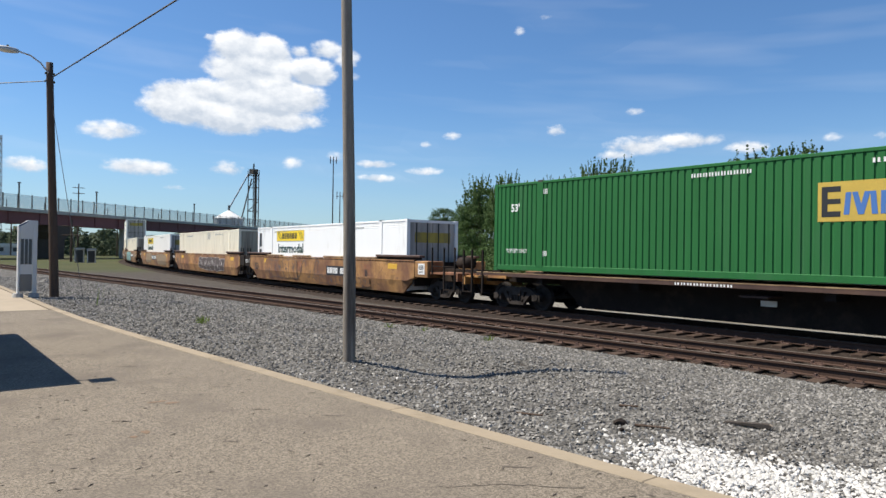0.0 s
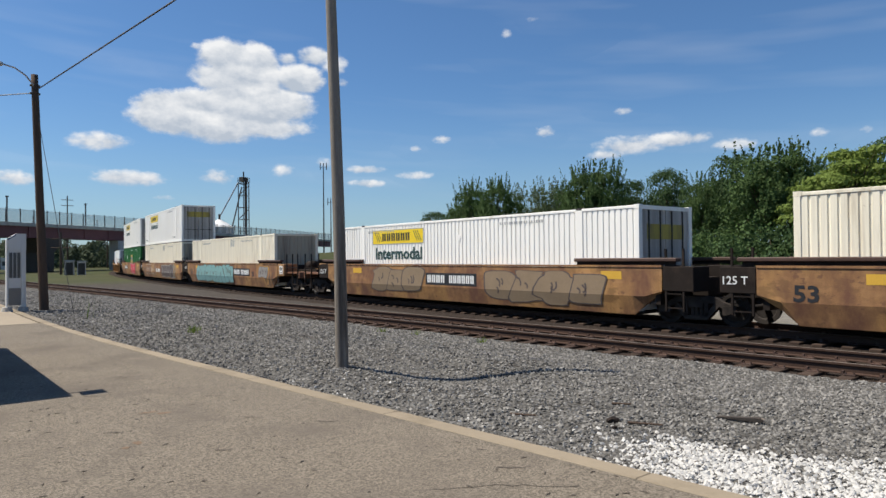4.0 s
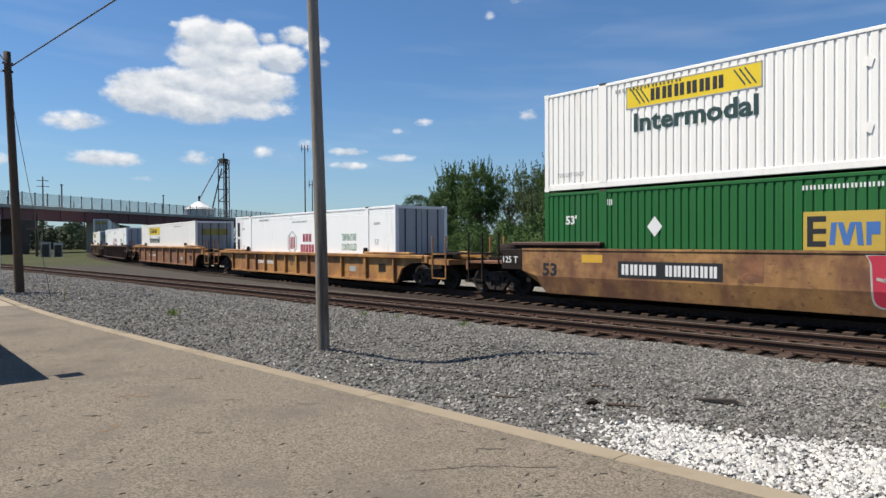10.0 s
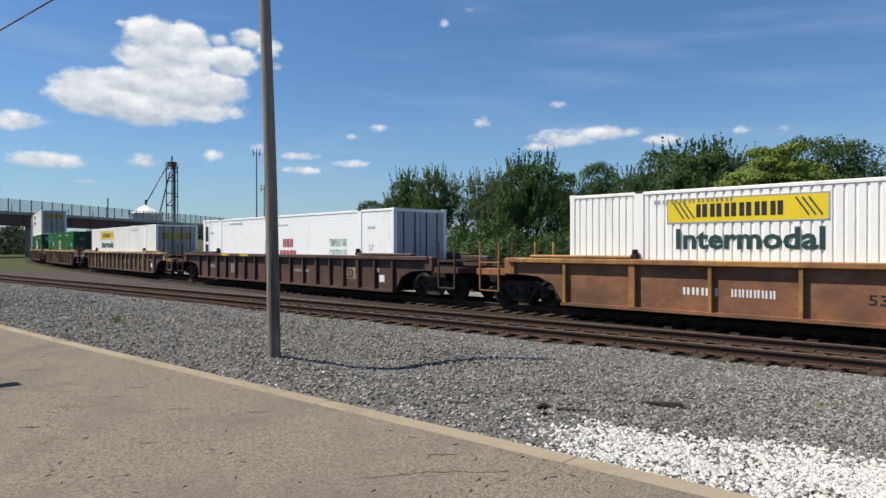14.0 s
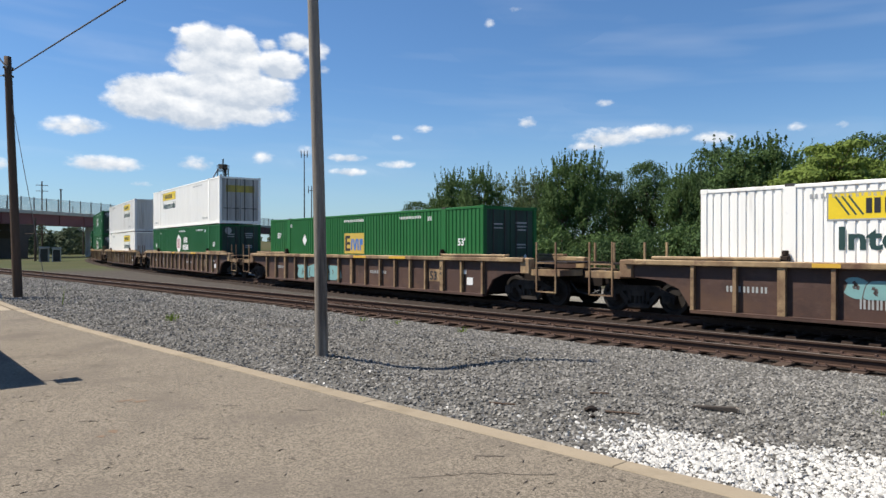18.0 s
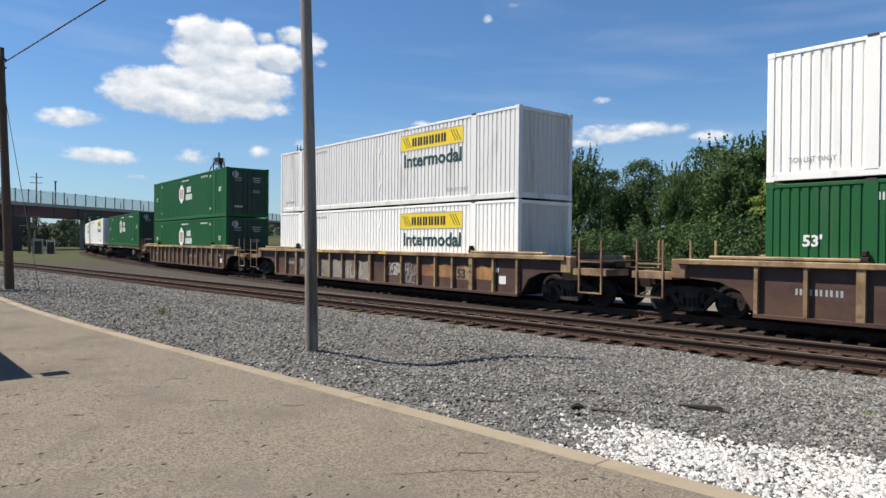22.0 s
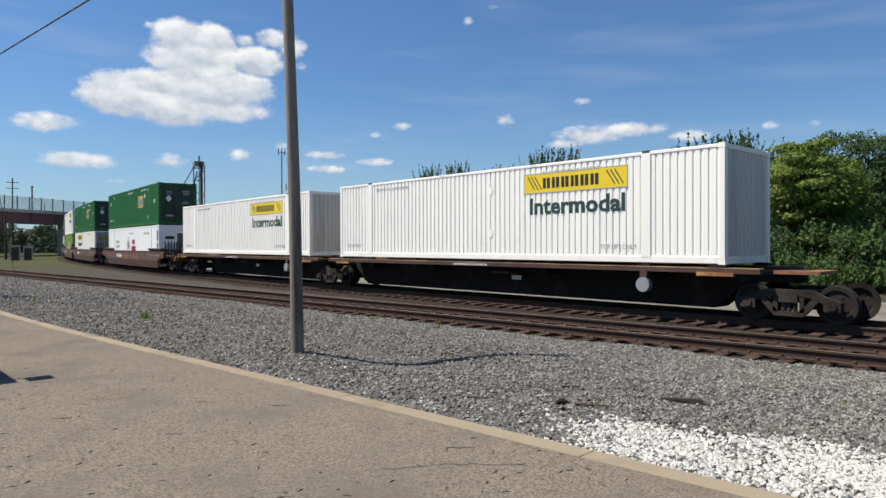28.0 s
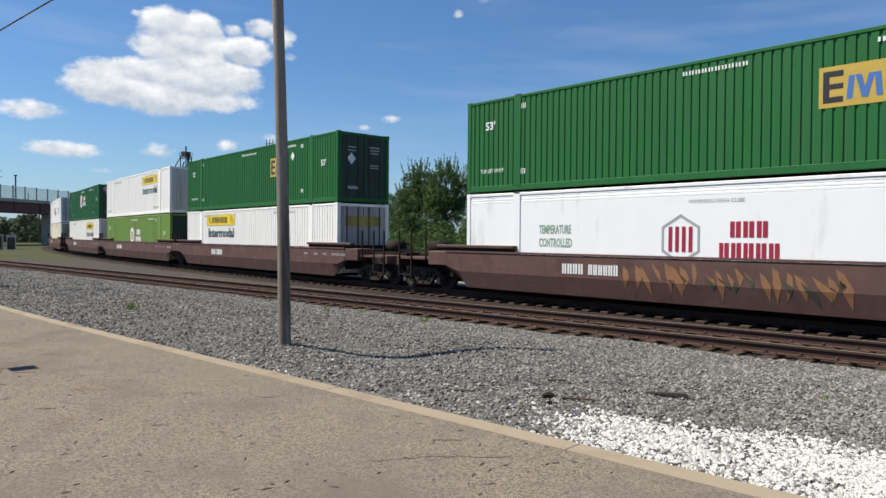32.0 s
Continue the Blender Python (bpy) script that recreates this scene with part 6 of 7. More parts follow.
# the train from its head: arc length of the container's middle at the start, the wagon, and the containers from below
TRAIN = [
    (-8.5, lambda: spine("dark spine wagon carrying a green container", True, False), ("empA",), SPINE_Z),
    (-29.8, lambda: smooth_well(M_ORANGE, ORANGE_L + " with rusty smooth sides", (False, True), [number_marks(1.4, 0.78), graffiti(-6.3, -2.2, 0.3, 1.42, 5, M_ORANGE, M_GREYSPRAY, "dark sprayed outlines", 1), graffiti(-0.2, 5.4, 0.24, 0.72, 7, M_ORANGE, M_GREYSPRAY, "dark sprayed outlines", 41), scrawl(-2.0, 1.0, 0.5, 1.35, 6, M_GREYSPRAY, 42), tan_plates]), ("huntS",), WELL_Z),
    (-49.4, lambda: smooth_well(M_ORANGE, ORANGE_L + " with bluish graffiti", (False, False), [graffiti(-1, 5.5, 0.32, 1.3, 6, M_GREYSPRAY, M_PALESPRAY, "grey-blue graffiti", 2), scrawl(-7, -2, 0.3, 1.3, 6, M_ORANGESPRAY, 3)]), ("cream",), WELL_Z),
    (-69.5, lambda: smooth_well(M_ORANGE, ORANGE_L + " with grey graffiti", (True, False), [graffiti(-4.9, -1.6, 0.4, 1.42, 3, M_TAN, M_GREYSPRAY, "grey-tan graffiti", 5), number_marks(-1.2, 0.85), graffiti(2.2, 7.0, 0.3, 1.35, 4, M_TAN, M_GREYSPRAY, "tan graffiti", 6)]), ("huntA",), WELL_Z),
    (-93.0, lambda: smooth_well(M_ORANGE, ORANGE_L + " with large teal graffiti", (False, True), [graffiti(-6.4, 1.6, 0.25, 1.44, 11, M_TEAL, M_GREYSPRAY, "large teal graffiti shapes", 8), number_marks(1.75, 0.86), graffiti(6.1, 7.4, 0.7, 1.4, 3, M_SAGEGREY, M_GREYSPRAY, "small pale graffiti", 9), scrawl(6.6, 8.6, 0.3, 1.0, 6, M_GREYSPRAY, 10)]), ("cream",), WELL_Z),
    (-112.4, lambda: smooth_well(M_ORANGE, ORANGE_L + " with dark grey graffiti", (False, False), [graffiti(0.8, 5.4, 0.25, 1.42, 4, M_GREYSPRAY, M_PALESPRAY, "dark grey graffiti shapes", 12), graffiti(-6.6, -2.2, 0.45, 1.42, 6, M_ORANGE, M_PALESPRAY, "pale sprayed outlines", 13), scrawl(-6.8, -2.2, 0.35, 1.4, 14, M_GREYSPRAY, 43), number_marks(-1.8, 0.72, 1.9, False), scrawl(5.3, 7.3, 0.3, 1.4, 7, M_TEAL, 14)]), ("cream", "huntA"), WELL_Z),
    (-131.7, lambda: smooth_well(M_ORANGE, ORANGE_L + " with red graffiti", (True, False), [graffiti(0.65, 4.7, 0.26, 1.45, 5, M_RED, M_PALESPRAY, "red graffiti outlined in pale paint", 15), number_marks(-5.3, 0.84), scrawl(4.8, 5.6, 1.0, 1.3, 3, M_PALESPRAY, 16)]), ("empB", "huntA"), WELL_Z),
    (-155.4, lambda: ribbed_well(M_YELLOWSTEEL, M_YELLOWSTEEL, "yellow-orange ribbed well wagon", [-8.15, -6.1, -4.9, -3.75, -2.55, -1.3, -0.1, 1.07, 2.3, 4.2, 6.1, 8.15], [rib_marks(1, True)], drop=0.2), ("reeferB",), WELL_Z),
    (-179.0, lambda: ribbed_well(M_RUSTORANGE, M_YELLOWSTEEL, "rusty orange ribbed well wagon with yellow chord", WIDE_POSTS, [rib_marks(2, True)]), ("huntA",), WELL_Z),
    (-202.6, lambda: ribbed_well(M_BROWN, M_BROWN, "dark brown ribbed well wagon", NARROW_POSTS, [rib_marks(3)]), ("reeferB",), WELL_Z),
    (-226.1, lambda: ribbed_well(M_BROWN, M_CHORD, BROWN_L, NARROW_POSTS, [rib_marks(4), graffiti(-4.85, -4.05, 0.7, 1.15, 2, M_TEAL, M_GREYSPRAY, "small teal graffiti", 17, -1.3835)]), ("huntA",), WELL_Z),
    (-249.8, lambda: ribbed_well(M_BROWN, M_CHORD, BROWN_L + " and teal panels", NARROW_POSTS, [rib_marks(5), graffiti(-4.9, -1.0, 0.32, 1.0, 3, M_TEAL, M_BROWN, "teal graffiti between the posts", 18, -1.3835)]), ("empC",), WELL_Z),
    (-273.4, lambda: ribbed_well(M_BROWN, M_CHORD, BROWN_L, NARROW_POSTS, [rib_marks(6)]), ("hubg", "huntA"), WELL_Z),
    (-297.0, lambda: ribbed_well(M_BROWN, M_CHORD, BROWN_L + " and pale graffiti", NARROW_POSTS, [rib_marks(7), panel_paint(-6.1, 0.1, 0.26, 1.0, M_DUSTYSPRAY, "grey-tan spray paint filling the panel", 19), panel_paint(3.24, 7.15, 0.6, 1.02, M_ORANGE, "orange paint patch on the panel", 44), scrawl(-6.0, -5.1, 0.35, 1.0, 8, M_GREYSPRAY, 45, -1.3865), scrawl(-5.0, -2.0, 0.3, 0.95, 9, M_SAGEGREY, 46, -1.3865), scrawl(-1.9, -0.1, 0.3, 1.0, 7, M_PALESPRAY, 47, -1.3865), scrawl(1.4, 2.1, 0.55, 1.0, 9, M_PALESPRAY, 20, -1.384), scrawl(2.35, 3.0, 0.3, 1.05, 10, M_SAGEGREY, 48, -1.384), painted_word]), ("huntB", "huntD"), WELL_Z),
    (-320.4, lambda: ribbed_well(M_BROWN, M_CHORD, BROWN_L, NARROW_POSTS, [rib_marks(8)]), ("hubg", "hubg"), WELL_Z),
    (-341.8, lambda: spine("dark spine wagon carrying a green container", False, True), ("hubg",), SPINE_Z),
    (-362.7, lambda: spine("dark spine wagon carrying a white container", False, False), ("huntC",), SPINE_Z),
    (-381.3, lambda: spine("dark spine wagon carrying a white container", True, False), ("huntB",), SPINE_Z),
    (-402.6, lambda: smooth_well(M_REDBROWN, FEC_L + " with tawny graffiti", (True, True), [number_marks(-4.2, 0.80, 1.8, False), flames(-2.3, 2.9, 0.3, 1.22, 20, M_TAWNY, 21), flames(-2.1, 3.0, 0.3, 1.0, 14, M_MOSS, 22)], drop=0.17), ("reefer", "empA"), WELL_Z),
    (-426.1, lambda: smooth_well(M_REDBROWN, FEC_L, (False, True), [number_marks(-4.2, 0.80, 1.4, False)], drop=0.17), ("huntA", "empA"), WELL_Z),
    (-445.3, lambda: smooth_well(M_REDBROWN, FEC_L, (False, False), [number_marks(-4.2, 0.80, 1.4, False)], drop=0.17), ("lime", "huntB"), WELL_Z),
    (-464.5, lambda: smooth_well(M_REDBROWN, FEC_L, (True, False), [number_marks(-4.2, 0.80, 1.4, False)], drop=0.17), ("huntB", "hubg"), WELL_Z),
    (-488.5, lambda: smooth_well(M_REDBROWN, FEC_L, (True, True), [number_marks(-4.2, 0.80, 1.4, False)], drop=0.17), ("cream", "reeferB"), WELL_Z),
]


def other_kinds():
    def emp_b():
        c = container(M_GREEN, "green corrugated container with a small yellow logo", doors=1, end_paint=M_SHADEGREEN)
        green_marks(c)
        emp_logo(c, -0.77, 1.22)
        diamond(c, -4.4, 1.83, 0.27)
        end_marks(c, True)
        return c

    def reefer_b():
        c = container(M_REEFER, "smooth white refrigerated container with doors greyed for shade", smooth=True, doors=1, end_paint=M_GREYPANEL)
        hub_logo(c, -0.88, 1.42, 0.6, None, M_MAROON, M_MAROON, 0.0)
        bars("serial_mark", c, M_GREYDECAL, -4.9, -3.6, CH - 0.33, CH - 0.24, DY - 0.001, 9)
        bars("serial_mark", c, M_GREYDECAL, -0.9, 0.7, CH - 0.5, CH - 0.42, DY - 0.001, 10)
        bars("serial_mark", c, M_GREYDECAL, 6.5, 7.0, CH - 0.75, CH - 0.65, DY - 0.001, 3)
        bars("serial_mark", c, M_GREYDECAL, -7.2, -6.8, CH - 0.75, CH - 0.65, DY - 0.001, 3)
        letters("cooling_note", "TEMPERATURE", 0.40, M_SAGE, c, 3.93, DY - 0.001, 1.52, 0.46)
        letters("cooling_note", "CONTROLLED", 0.40, M_SAGE, c, 3.93, DY - 0.001, 1.1, 0.47)
        letters("size_mark", "53'", 0.3, M_GREYDECAL, c, 6.55, DY - 0.001, 1.35)
        letters("size_mark", "53'", 0.3, M_GREYDECAL, c, -7.15, DY - 0.001, 1.05)
        frozen_end(c)
        return c
    BUILD["empB"], BUILD["empC"], BUILD["reeferB"] = emp_b, emp_b, reefer_b


# grey of the cooling-unit panels; on the end doors it stands for shade
M_GREYPANEL = mat("panel_and_shade_grey", (0.42, 0.43, 0.44), 0.5, var=0.08)
other_kinds()


# ---- poles, lamp, wires ----
def wooden_pole(x, y, z, h, r0, r1, material, label, lean=(0, 0)):
    pole = tagged(new("utility_pole"), label, "pole", "wooden poles")
    bm = bmesh.new()
    rng = random.Random(int(h * 10))
    n = 14
    rings = []
    for k in range(15):
        f = k / 14
        r = r0 + (r1 - r0) * f
        bend = 0.03 * math.sin(f * 5) * (1 if f > 0 else 0)
        rings.append([bm.verts.new((x + lean[0] * f + bend + r * (1 + rng.uniform(-0.02, 0.02)) * math.cos(2 * math.pi * q / n), y + lean[1] * f + r * math.sin(2 * math.pi * q / n), z - 0.2 + (h + 0.2) * f)) for q in range(n)])
    for a, b in zip(rings, rings[1:]):
        for q in range(n):
            bm.faces.new((a[q], a[(q + 1) % n], b[(q + 1) % n], b[q]))
    bm.faces.new(rings[-1])
    part("shaft", bm, material, pole, smooth=True)
    return pole


P1, P2 = Vector((-26.6, 4.12, 0.04)), Vector((-9.41, 5.63, 0.06))
near_pole = wooden_pole(P2.x, P2.y, P2.z, 7.3, 0.105, 0.085, M_POLE, "weathered grey-brown wooden utility pole standing in the gravel", (-0.37, 0.04))
lamp_pole = wooden_pole(P1.x, P1.y, P1.z, 8.3, 0.15, 0.11, M_DARKPOLE, "dark wooden pole with a street lamp on a curved arm", (-0.55, -0.2))
top1 = P1 + Vector((-0.52, -0.19, 7.9))


def street_lamp():
    bm = bmesh.new()
    chain(bm, [top1 + Vector((0.05, -0.05, 0.0)), top1 + Vector((0.1, -0.3, 0.30)), top1 + Vector((0.12, -0.62, 0.50)), top1 + Vector((0.12, -1.0, 0.58))], 0.028, 8)
    part("arm", bm, M_GALV, lamp_pole, "curved steel lamp arm")
    bm = bmesh.new()
    c = top1 + Vector((0.12, -1.33, 0.56))
    rings = []
    for k in range(9):
        f = k / 8
        r = 0.16 * math.sin(math.pi * (0.12 + 0.80 * f)) ** 0.7
        rings.append([bm.verts.new(c + Vector((r * math.cos(a), 0.36 - 0.74 * f, 0.55 * r * math.sin(a) + (0.03 if math.sin(a) > 0 else -0.01)))) for a in [2 * math.pi * q / 12 for q in range(12)]])
    for a, b in zip(rings, rings[1:]):
        for q in range(12):
            bm.faces.new((a[q], a[(q + 1) % 12], b[(q + 1) % 12], b[q]))
    bm.faces.new(rings[0])
    bm.faces.new(rings[-1])
    head = part("lamp_head", bm, M_LAMPHEAD, lamp_pole, "pale cobra-head lamp", smooth=True)
    part("photocell", made(tube, c + Vector((0, 0.05, 0.08)), c + Vector((0, 0.05, 0.17)), 0.035), M_CAST, head)
    for dz in (0.0, -0.28):
        part("insulator", made(tube, top1 + Vector((0, -0.16, dz)), top1 + Vector((0, 0.16, dz)), 0.04), M_CAST, lamp_pole)


street_lamp()


def wire(name, a, b, sag, r, label):
    bm = bmesh.new()
    a, b = Vector(a), Vector(b)
    pts = [a.lerp(b, k / 24) - Vector((0, 0, sag * 4 * (k / 24) * (1 - k / 24))) for k in range(25)]
    chain(bm, pts, r, 5)
    tagged(new(name, mesh_of(name, bm, M_CABLE)), label, "cable", "overhead wires")


wire("overhead_cable", top1 + Vector((0.1, 0.1, -0.1)), P2 + Vector((-0.37, 0.04, 7.75)), 0.0, 0.022, "black overhead cable between the two poles")
wire("overhead_cable", top1 + Vector((0, -0.12, -0.28)), (-33.0, -9.0, 6.7), 0.25, 0.018, "black overhead cable leaving the lamp pole")
wire("guy_wire", top1 + Vector((0.05, 0.05, -0.9)), (-23.5, 4.45, 0.04), 0.02, 0.011, "thin steel guy wire anchored in the gravel")


# ---- platform furniture ----
def information_board():
    b = tagged(new("information_board"), "grey-framed station information board with dark display panels", "sign")
    m = pose(-26.7, 3.3, 0.1, 0, 0, 97)
    b.matrix_basis = m
    for x, w in ((-0.265, 0.03), (0.21, 0.07)):
        bm = made(bx, x - w, x + w, -0.08, 0.08, 0.0, 2.42)
        bevelled(bm, 0.012)
        part("post", bm, M_BOARD, b)
        bm = bmesh.new()
        tube(bm, (x, 0, -0.05), (x, 0, 0.14), 0.2, 0.14, 12)
        part("footing", bm, M_PIER, b, "rough concrete footing")
    part("panel", made(bx, -0.235, 0.14, -0.05, 0.05, 0.78, 2.05), M_BOARD, b)
    part("lower_panel", made(bx, -0.225, 0.13, -0.058, 0.058, 0.2, 0.78), M_LOWPANEL, b, "plain dark grey lower panel")
    for k in range(3):
        x = -0.165 + 0.118 * k
        part("display", made(bx, x - 0.045, x + 0.045, -0.065, -0.05, 1.12, 1.98), M_POSTER, b, "dark glazed display strip")
        part("display", made(bx, x - 0.045, x + 0.045, 0.05, 0.065, 1.12, 1.98), M_POSTER, b, "dark glazed display strip")
    bm = made(prism, [(-0.29, 2.05), (0.29, 2.05), (0.29, 2.62), (0.0, 2.62), (-0.29, 2.42)], -0.07, 0.07)
    part("header", bm, M_BOARD, b)
    part("header_face", made(prism, [(-0.275, 2.38), (0.0, 2.57), (-0.02, 2.60), (-0.29, 2.44)], -0.078, -0.07), M_NAVY, b, "navy strip on the header")


information_board()


def platform_shelter():
    s = tagged(new("platform_shelter"), "white platform shelter with a dark flat canopy fascia", "shelter", kind="")
    for x, y in ((-11.0, -1.3), (-16.1, -1.3)):
        bm = made(bx, x - 0.17, x + 0.17, y - 0.17, y + 0.17, 0.1, 2.38)
        bevelled(bm, 0.015)
        col = part("column", bm, M_WALLWHITE, s)
        part("column_cap", made(bx, x - 0.21, x + 0.21, y - 0.21, y + 0.21, 2.38, 2.455), M_WALLWHITE, col)
    part("rear_wall", made(bx, -16.2, -10.8, -2.4, -2.2, 0.1, 2.44), M_WALLWHITE, s)
    part("canopy", made(bx, -16.6, -10.6, -2.5, 0.66, 2.46, 2.56), M_FASCIA, s)
    part("fascia", made(bx, -16.62, -10.58, 0.66, 0.70, 2.47, 2.61), M_FASCIA, s)
    part("fascia", made(bx, -10.6, -10.56, -2.5, 0.70, 2.47, 2.61), M_FASCIA, s)
    bm = bmesh.new()
    chain(bm, [(-10.95, 0.45, 2.56), (-10.95, 0.45, 2.78), (-10.85, 0.80, 2.78), (-10.85, 0.80, 2.95)], 0.02, 8)
    bx(bm, -10.99, -10.71, 0.66, 0.94, 2.95, 2.985)
    part("roof_bracket", bm, M_GALV, s, "steel bracket with a small flat plate")


platform_shelter()


def loose_things():
    bm = made(prism, [(-0.42, 0.0), (0.40, 0.0), (0.42, 0.06), (0.36, 0.085), (-0.40, 0.03)], -0.05, 0.05)
    bevelled(bm, 0.008)
    o = tagged(new("timber_offcut", mesh_of("timber_offcut", bm, M_OFFCUT)), "dark weathered broken timber offcut on the stones", "wood")
    o.matrix_basis = pose(-3.47, 6.88, ground_z(-3.47, 6.88) + 0.03, 0, 0, 15)
    o.scale = (0.56, 0.6, 0.62)
    part("split_end", made(prism, [(0.405, 0.005), (0.43, 0.008), (0.435, 0.055), (0.42, 0.064), (0.38, 0.082)], -0.045, 0.045), M_PALEWOOD, o, "pale freshly split end")
    for x, y, s in ((-4.33, 5.85, 0.085), (-4.12, 5.6, 0.04)):
        rng = random.Random(int(x * -100))
        bm = bmesh.new()
        bmesh.ops.create_icosphere(bm, subdivisions=2, radius=s)
        for v in bm.verts:
            v.co *= 0.8 + 0.45 * noise.noise(v.co * 9 + Vector((x, y, 0)))
            v.co.z *= 0.6
        o = tagged(new("dark_clod", mesh_of("dark_clod", bm, M_DARK)), "dark clod of ballast among pale stones", "stone")
        o.matrix_basis = pose(x, y, ground_z(x, y) + 0.04)
    for x, y, l in ((-5.1, 5.3, 0.3), (-4.0, 5.95, 0.35), (-4.75, 6.6, 0.22)):
        bm = made(tube, (-l / 2, 0, 0), (l / 2, 0.02, 0.01), 0.014, 0.009)
        o = tagged(new("twig", mesh_of("twig", bm, M_DARKPOLE)), "thin dark twig on the gravel", "twig")
        o.matrix_basis = pose(x, y, ground_z(x, y) + 0.03, 0, 0, 20)
    rng = random.Random(8)
    for x, y, h, n in ((-22.5, 4.6, 1.0, 5), (-16.2, 5.6, 0.22, 30), (-16.6, 5.8, 0.18, 24), (-11.0, 10.2, 0.16, 22), (-14.0, 9.6, 0.15, 20), (-2.2, 8.2, 0.1, 12), (-13.0, 9.9, 0.14, 18)):
        bm = bmesh.new()
        for _ in range(n):
            a, r = rng.uniform(0, 6.28), rng.uniform(0, 0.18)
            p = Vector((r * math.cos(a), r * math.sin(a), 0))
            q = p + Vector((rng.uniform(-0.1, 0.1), rng.uniform(-0.1, 0.1), h * rng.uniform(0.6, 1.1)))
            s = Vector((-math.sin(a), math.cos(a), 0)) * 0.012
            bm.faces.new([bm.verts.new(p - s), bm.verts.new(p + s), bm.verts.new(q)])
        o = tagged(new("weed", mesh_of("weed", bm, M_LEAF2)), "sparse green weed growing through the ballast", "weed", kind="stuff")
        o.matrix_basis = pose(x, y, ground_z(x, y))


loose_things()


# ---- distance: elevator, masts, sheds, houses ----
def polar(bearing, dist, z=0.0):
    b = radians(bearing)
    return Vector((-math.cos(b) * dist, math.sin(b) * dist, z))


def grain_elevator():
    e = tagged(new("grain_elevator"), "steel grain elevator tower with slanting spouts", "tower")
    c = polar(23.1, 235, -0.34)
    side = Vector((math.sin(radians(23.1)), math.cos(radians(23.1)), 0))
    out = Vector((-side.y, side.x, 0))
    for a in (-1.7, 0.0, 1.7):
        for d in (-1.2, 1.2):
            part("leg", made(tube, c + side * a + out * d, c + side * a + out * d + Vector((0, 0, 28)), 0.16, n=6), M_CAST, e)
    part("bucket_leg", made(tube, c + side * 0.7, c + side * 0.7 + Vector((0, 0, 29.5)), 0.45, n=8), M_CAST, e)
    for k in range(7):
        z = 3.5 + 4 * k
        bm = bmesh.new()
        for d in (-1.2, 1.2):
            tube(bm, c + side * -1.7 + out * d + Vector((0, 0, z)), c + side * 1.7 + out * d + Vector((0, 0, z + (3.4 if k % 2 else 0))), 0.08, n=5)
            tube(bm, c + side * -1.7 + out * d + Vector((0, 0, z)), c + side * 1.7 + out * d + Vector((0, 0, z)), 0.08, n=5)
        part("brace", bm, M_CAST, e)
    bm = bmesh.new()
    bmesh.ops.create_cube(bm, size=1)
    bm.transform(Matrix.Translation(c + Vector((0, 0, 29.0))) @ Matrix.Rotation(radians(-67), 4, "Z") @ Matrix.Diagonal((2.3, 1.9, 1.5, 1)))
    part("head_house", bm, M_CAST, e)
    bm = bmesh.new()
    for a in (-1.9, 1.9):
        for d in (-1.4, 1.4):
            tube(bm, c + side * a + out * d + Vector((0, 0, 28)), c + side * a + out * d + Vector((0, 0, 29.3)), 0.06, n=4)
    for z in (28.0, 28.7, 29.3):
        for d in (-1.4, 1.4):
            tube(bm, c + side * -1.9 + out * d + Vector((0, 0, z)), c + side * 1.9 + out * d + Vector((0, 0, z)), 0.09 if z == 28.0 else 0.05, n=4)
    part("head_rail", bm, M_CAST, e)
    part("vent", made(tube, c + Vector((0, 0, 30)), c + Vector((0, 0, 31.6)), 0.25, n=6), M_CAST, e)
    silo_top = polar(21.2, 232, 15.6)
    for k, z in ((0, 28.2), (1, 26.5)):
        part("spout", made(tube, c + side * (-1.6 + k) + Vector((0, 0, z)), silo_top + Vector((0, 0, -k * 5)) + side * (k * 3.6), 0.22, n=6), M_GALV if k == 0 else M_CAST, e)


def grain_bin():
    s = tagged(new("grain_bin"), "pale round steel grain bin with a conical roof", "silo")
    c = polar(21.2, 232, -0.34)
    part("wall", made(tube, c, c + Vector((0, 0, 12.6)), 4.6, n=32), M_GALV, s, smooth=False)
    part("roof", made(tube, c + Vector((0, 0, 12.6)), c + Vector((0, 0, 15.2)), 4.8, 0.6, n=32), M_ROOF, s, "white conical roof")
    part("cap", made(tube, c + Vector((0, 0, 15.2)), c + Vector((0, 0, 17.0)), 0.35, n=8), M_CAST, s)
    bm = bmesh.new()
    for k in range(24):
        a = 2 * math.pi * k / 24
        p = c + Vector((5.0 * math.cos(a), 5.0 * math.sin(a), 12.2))
        tube(bm, p, p + Vector((0, 0, 1.1)), 0.06, n=4)
    part("walkway_rail", bm, M_CAST, s)["kind"] = "stuff"


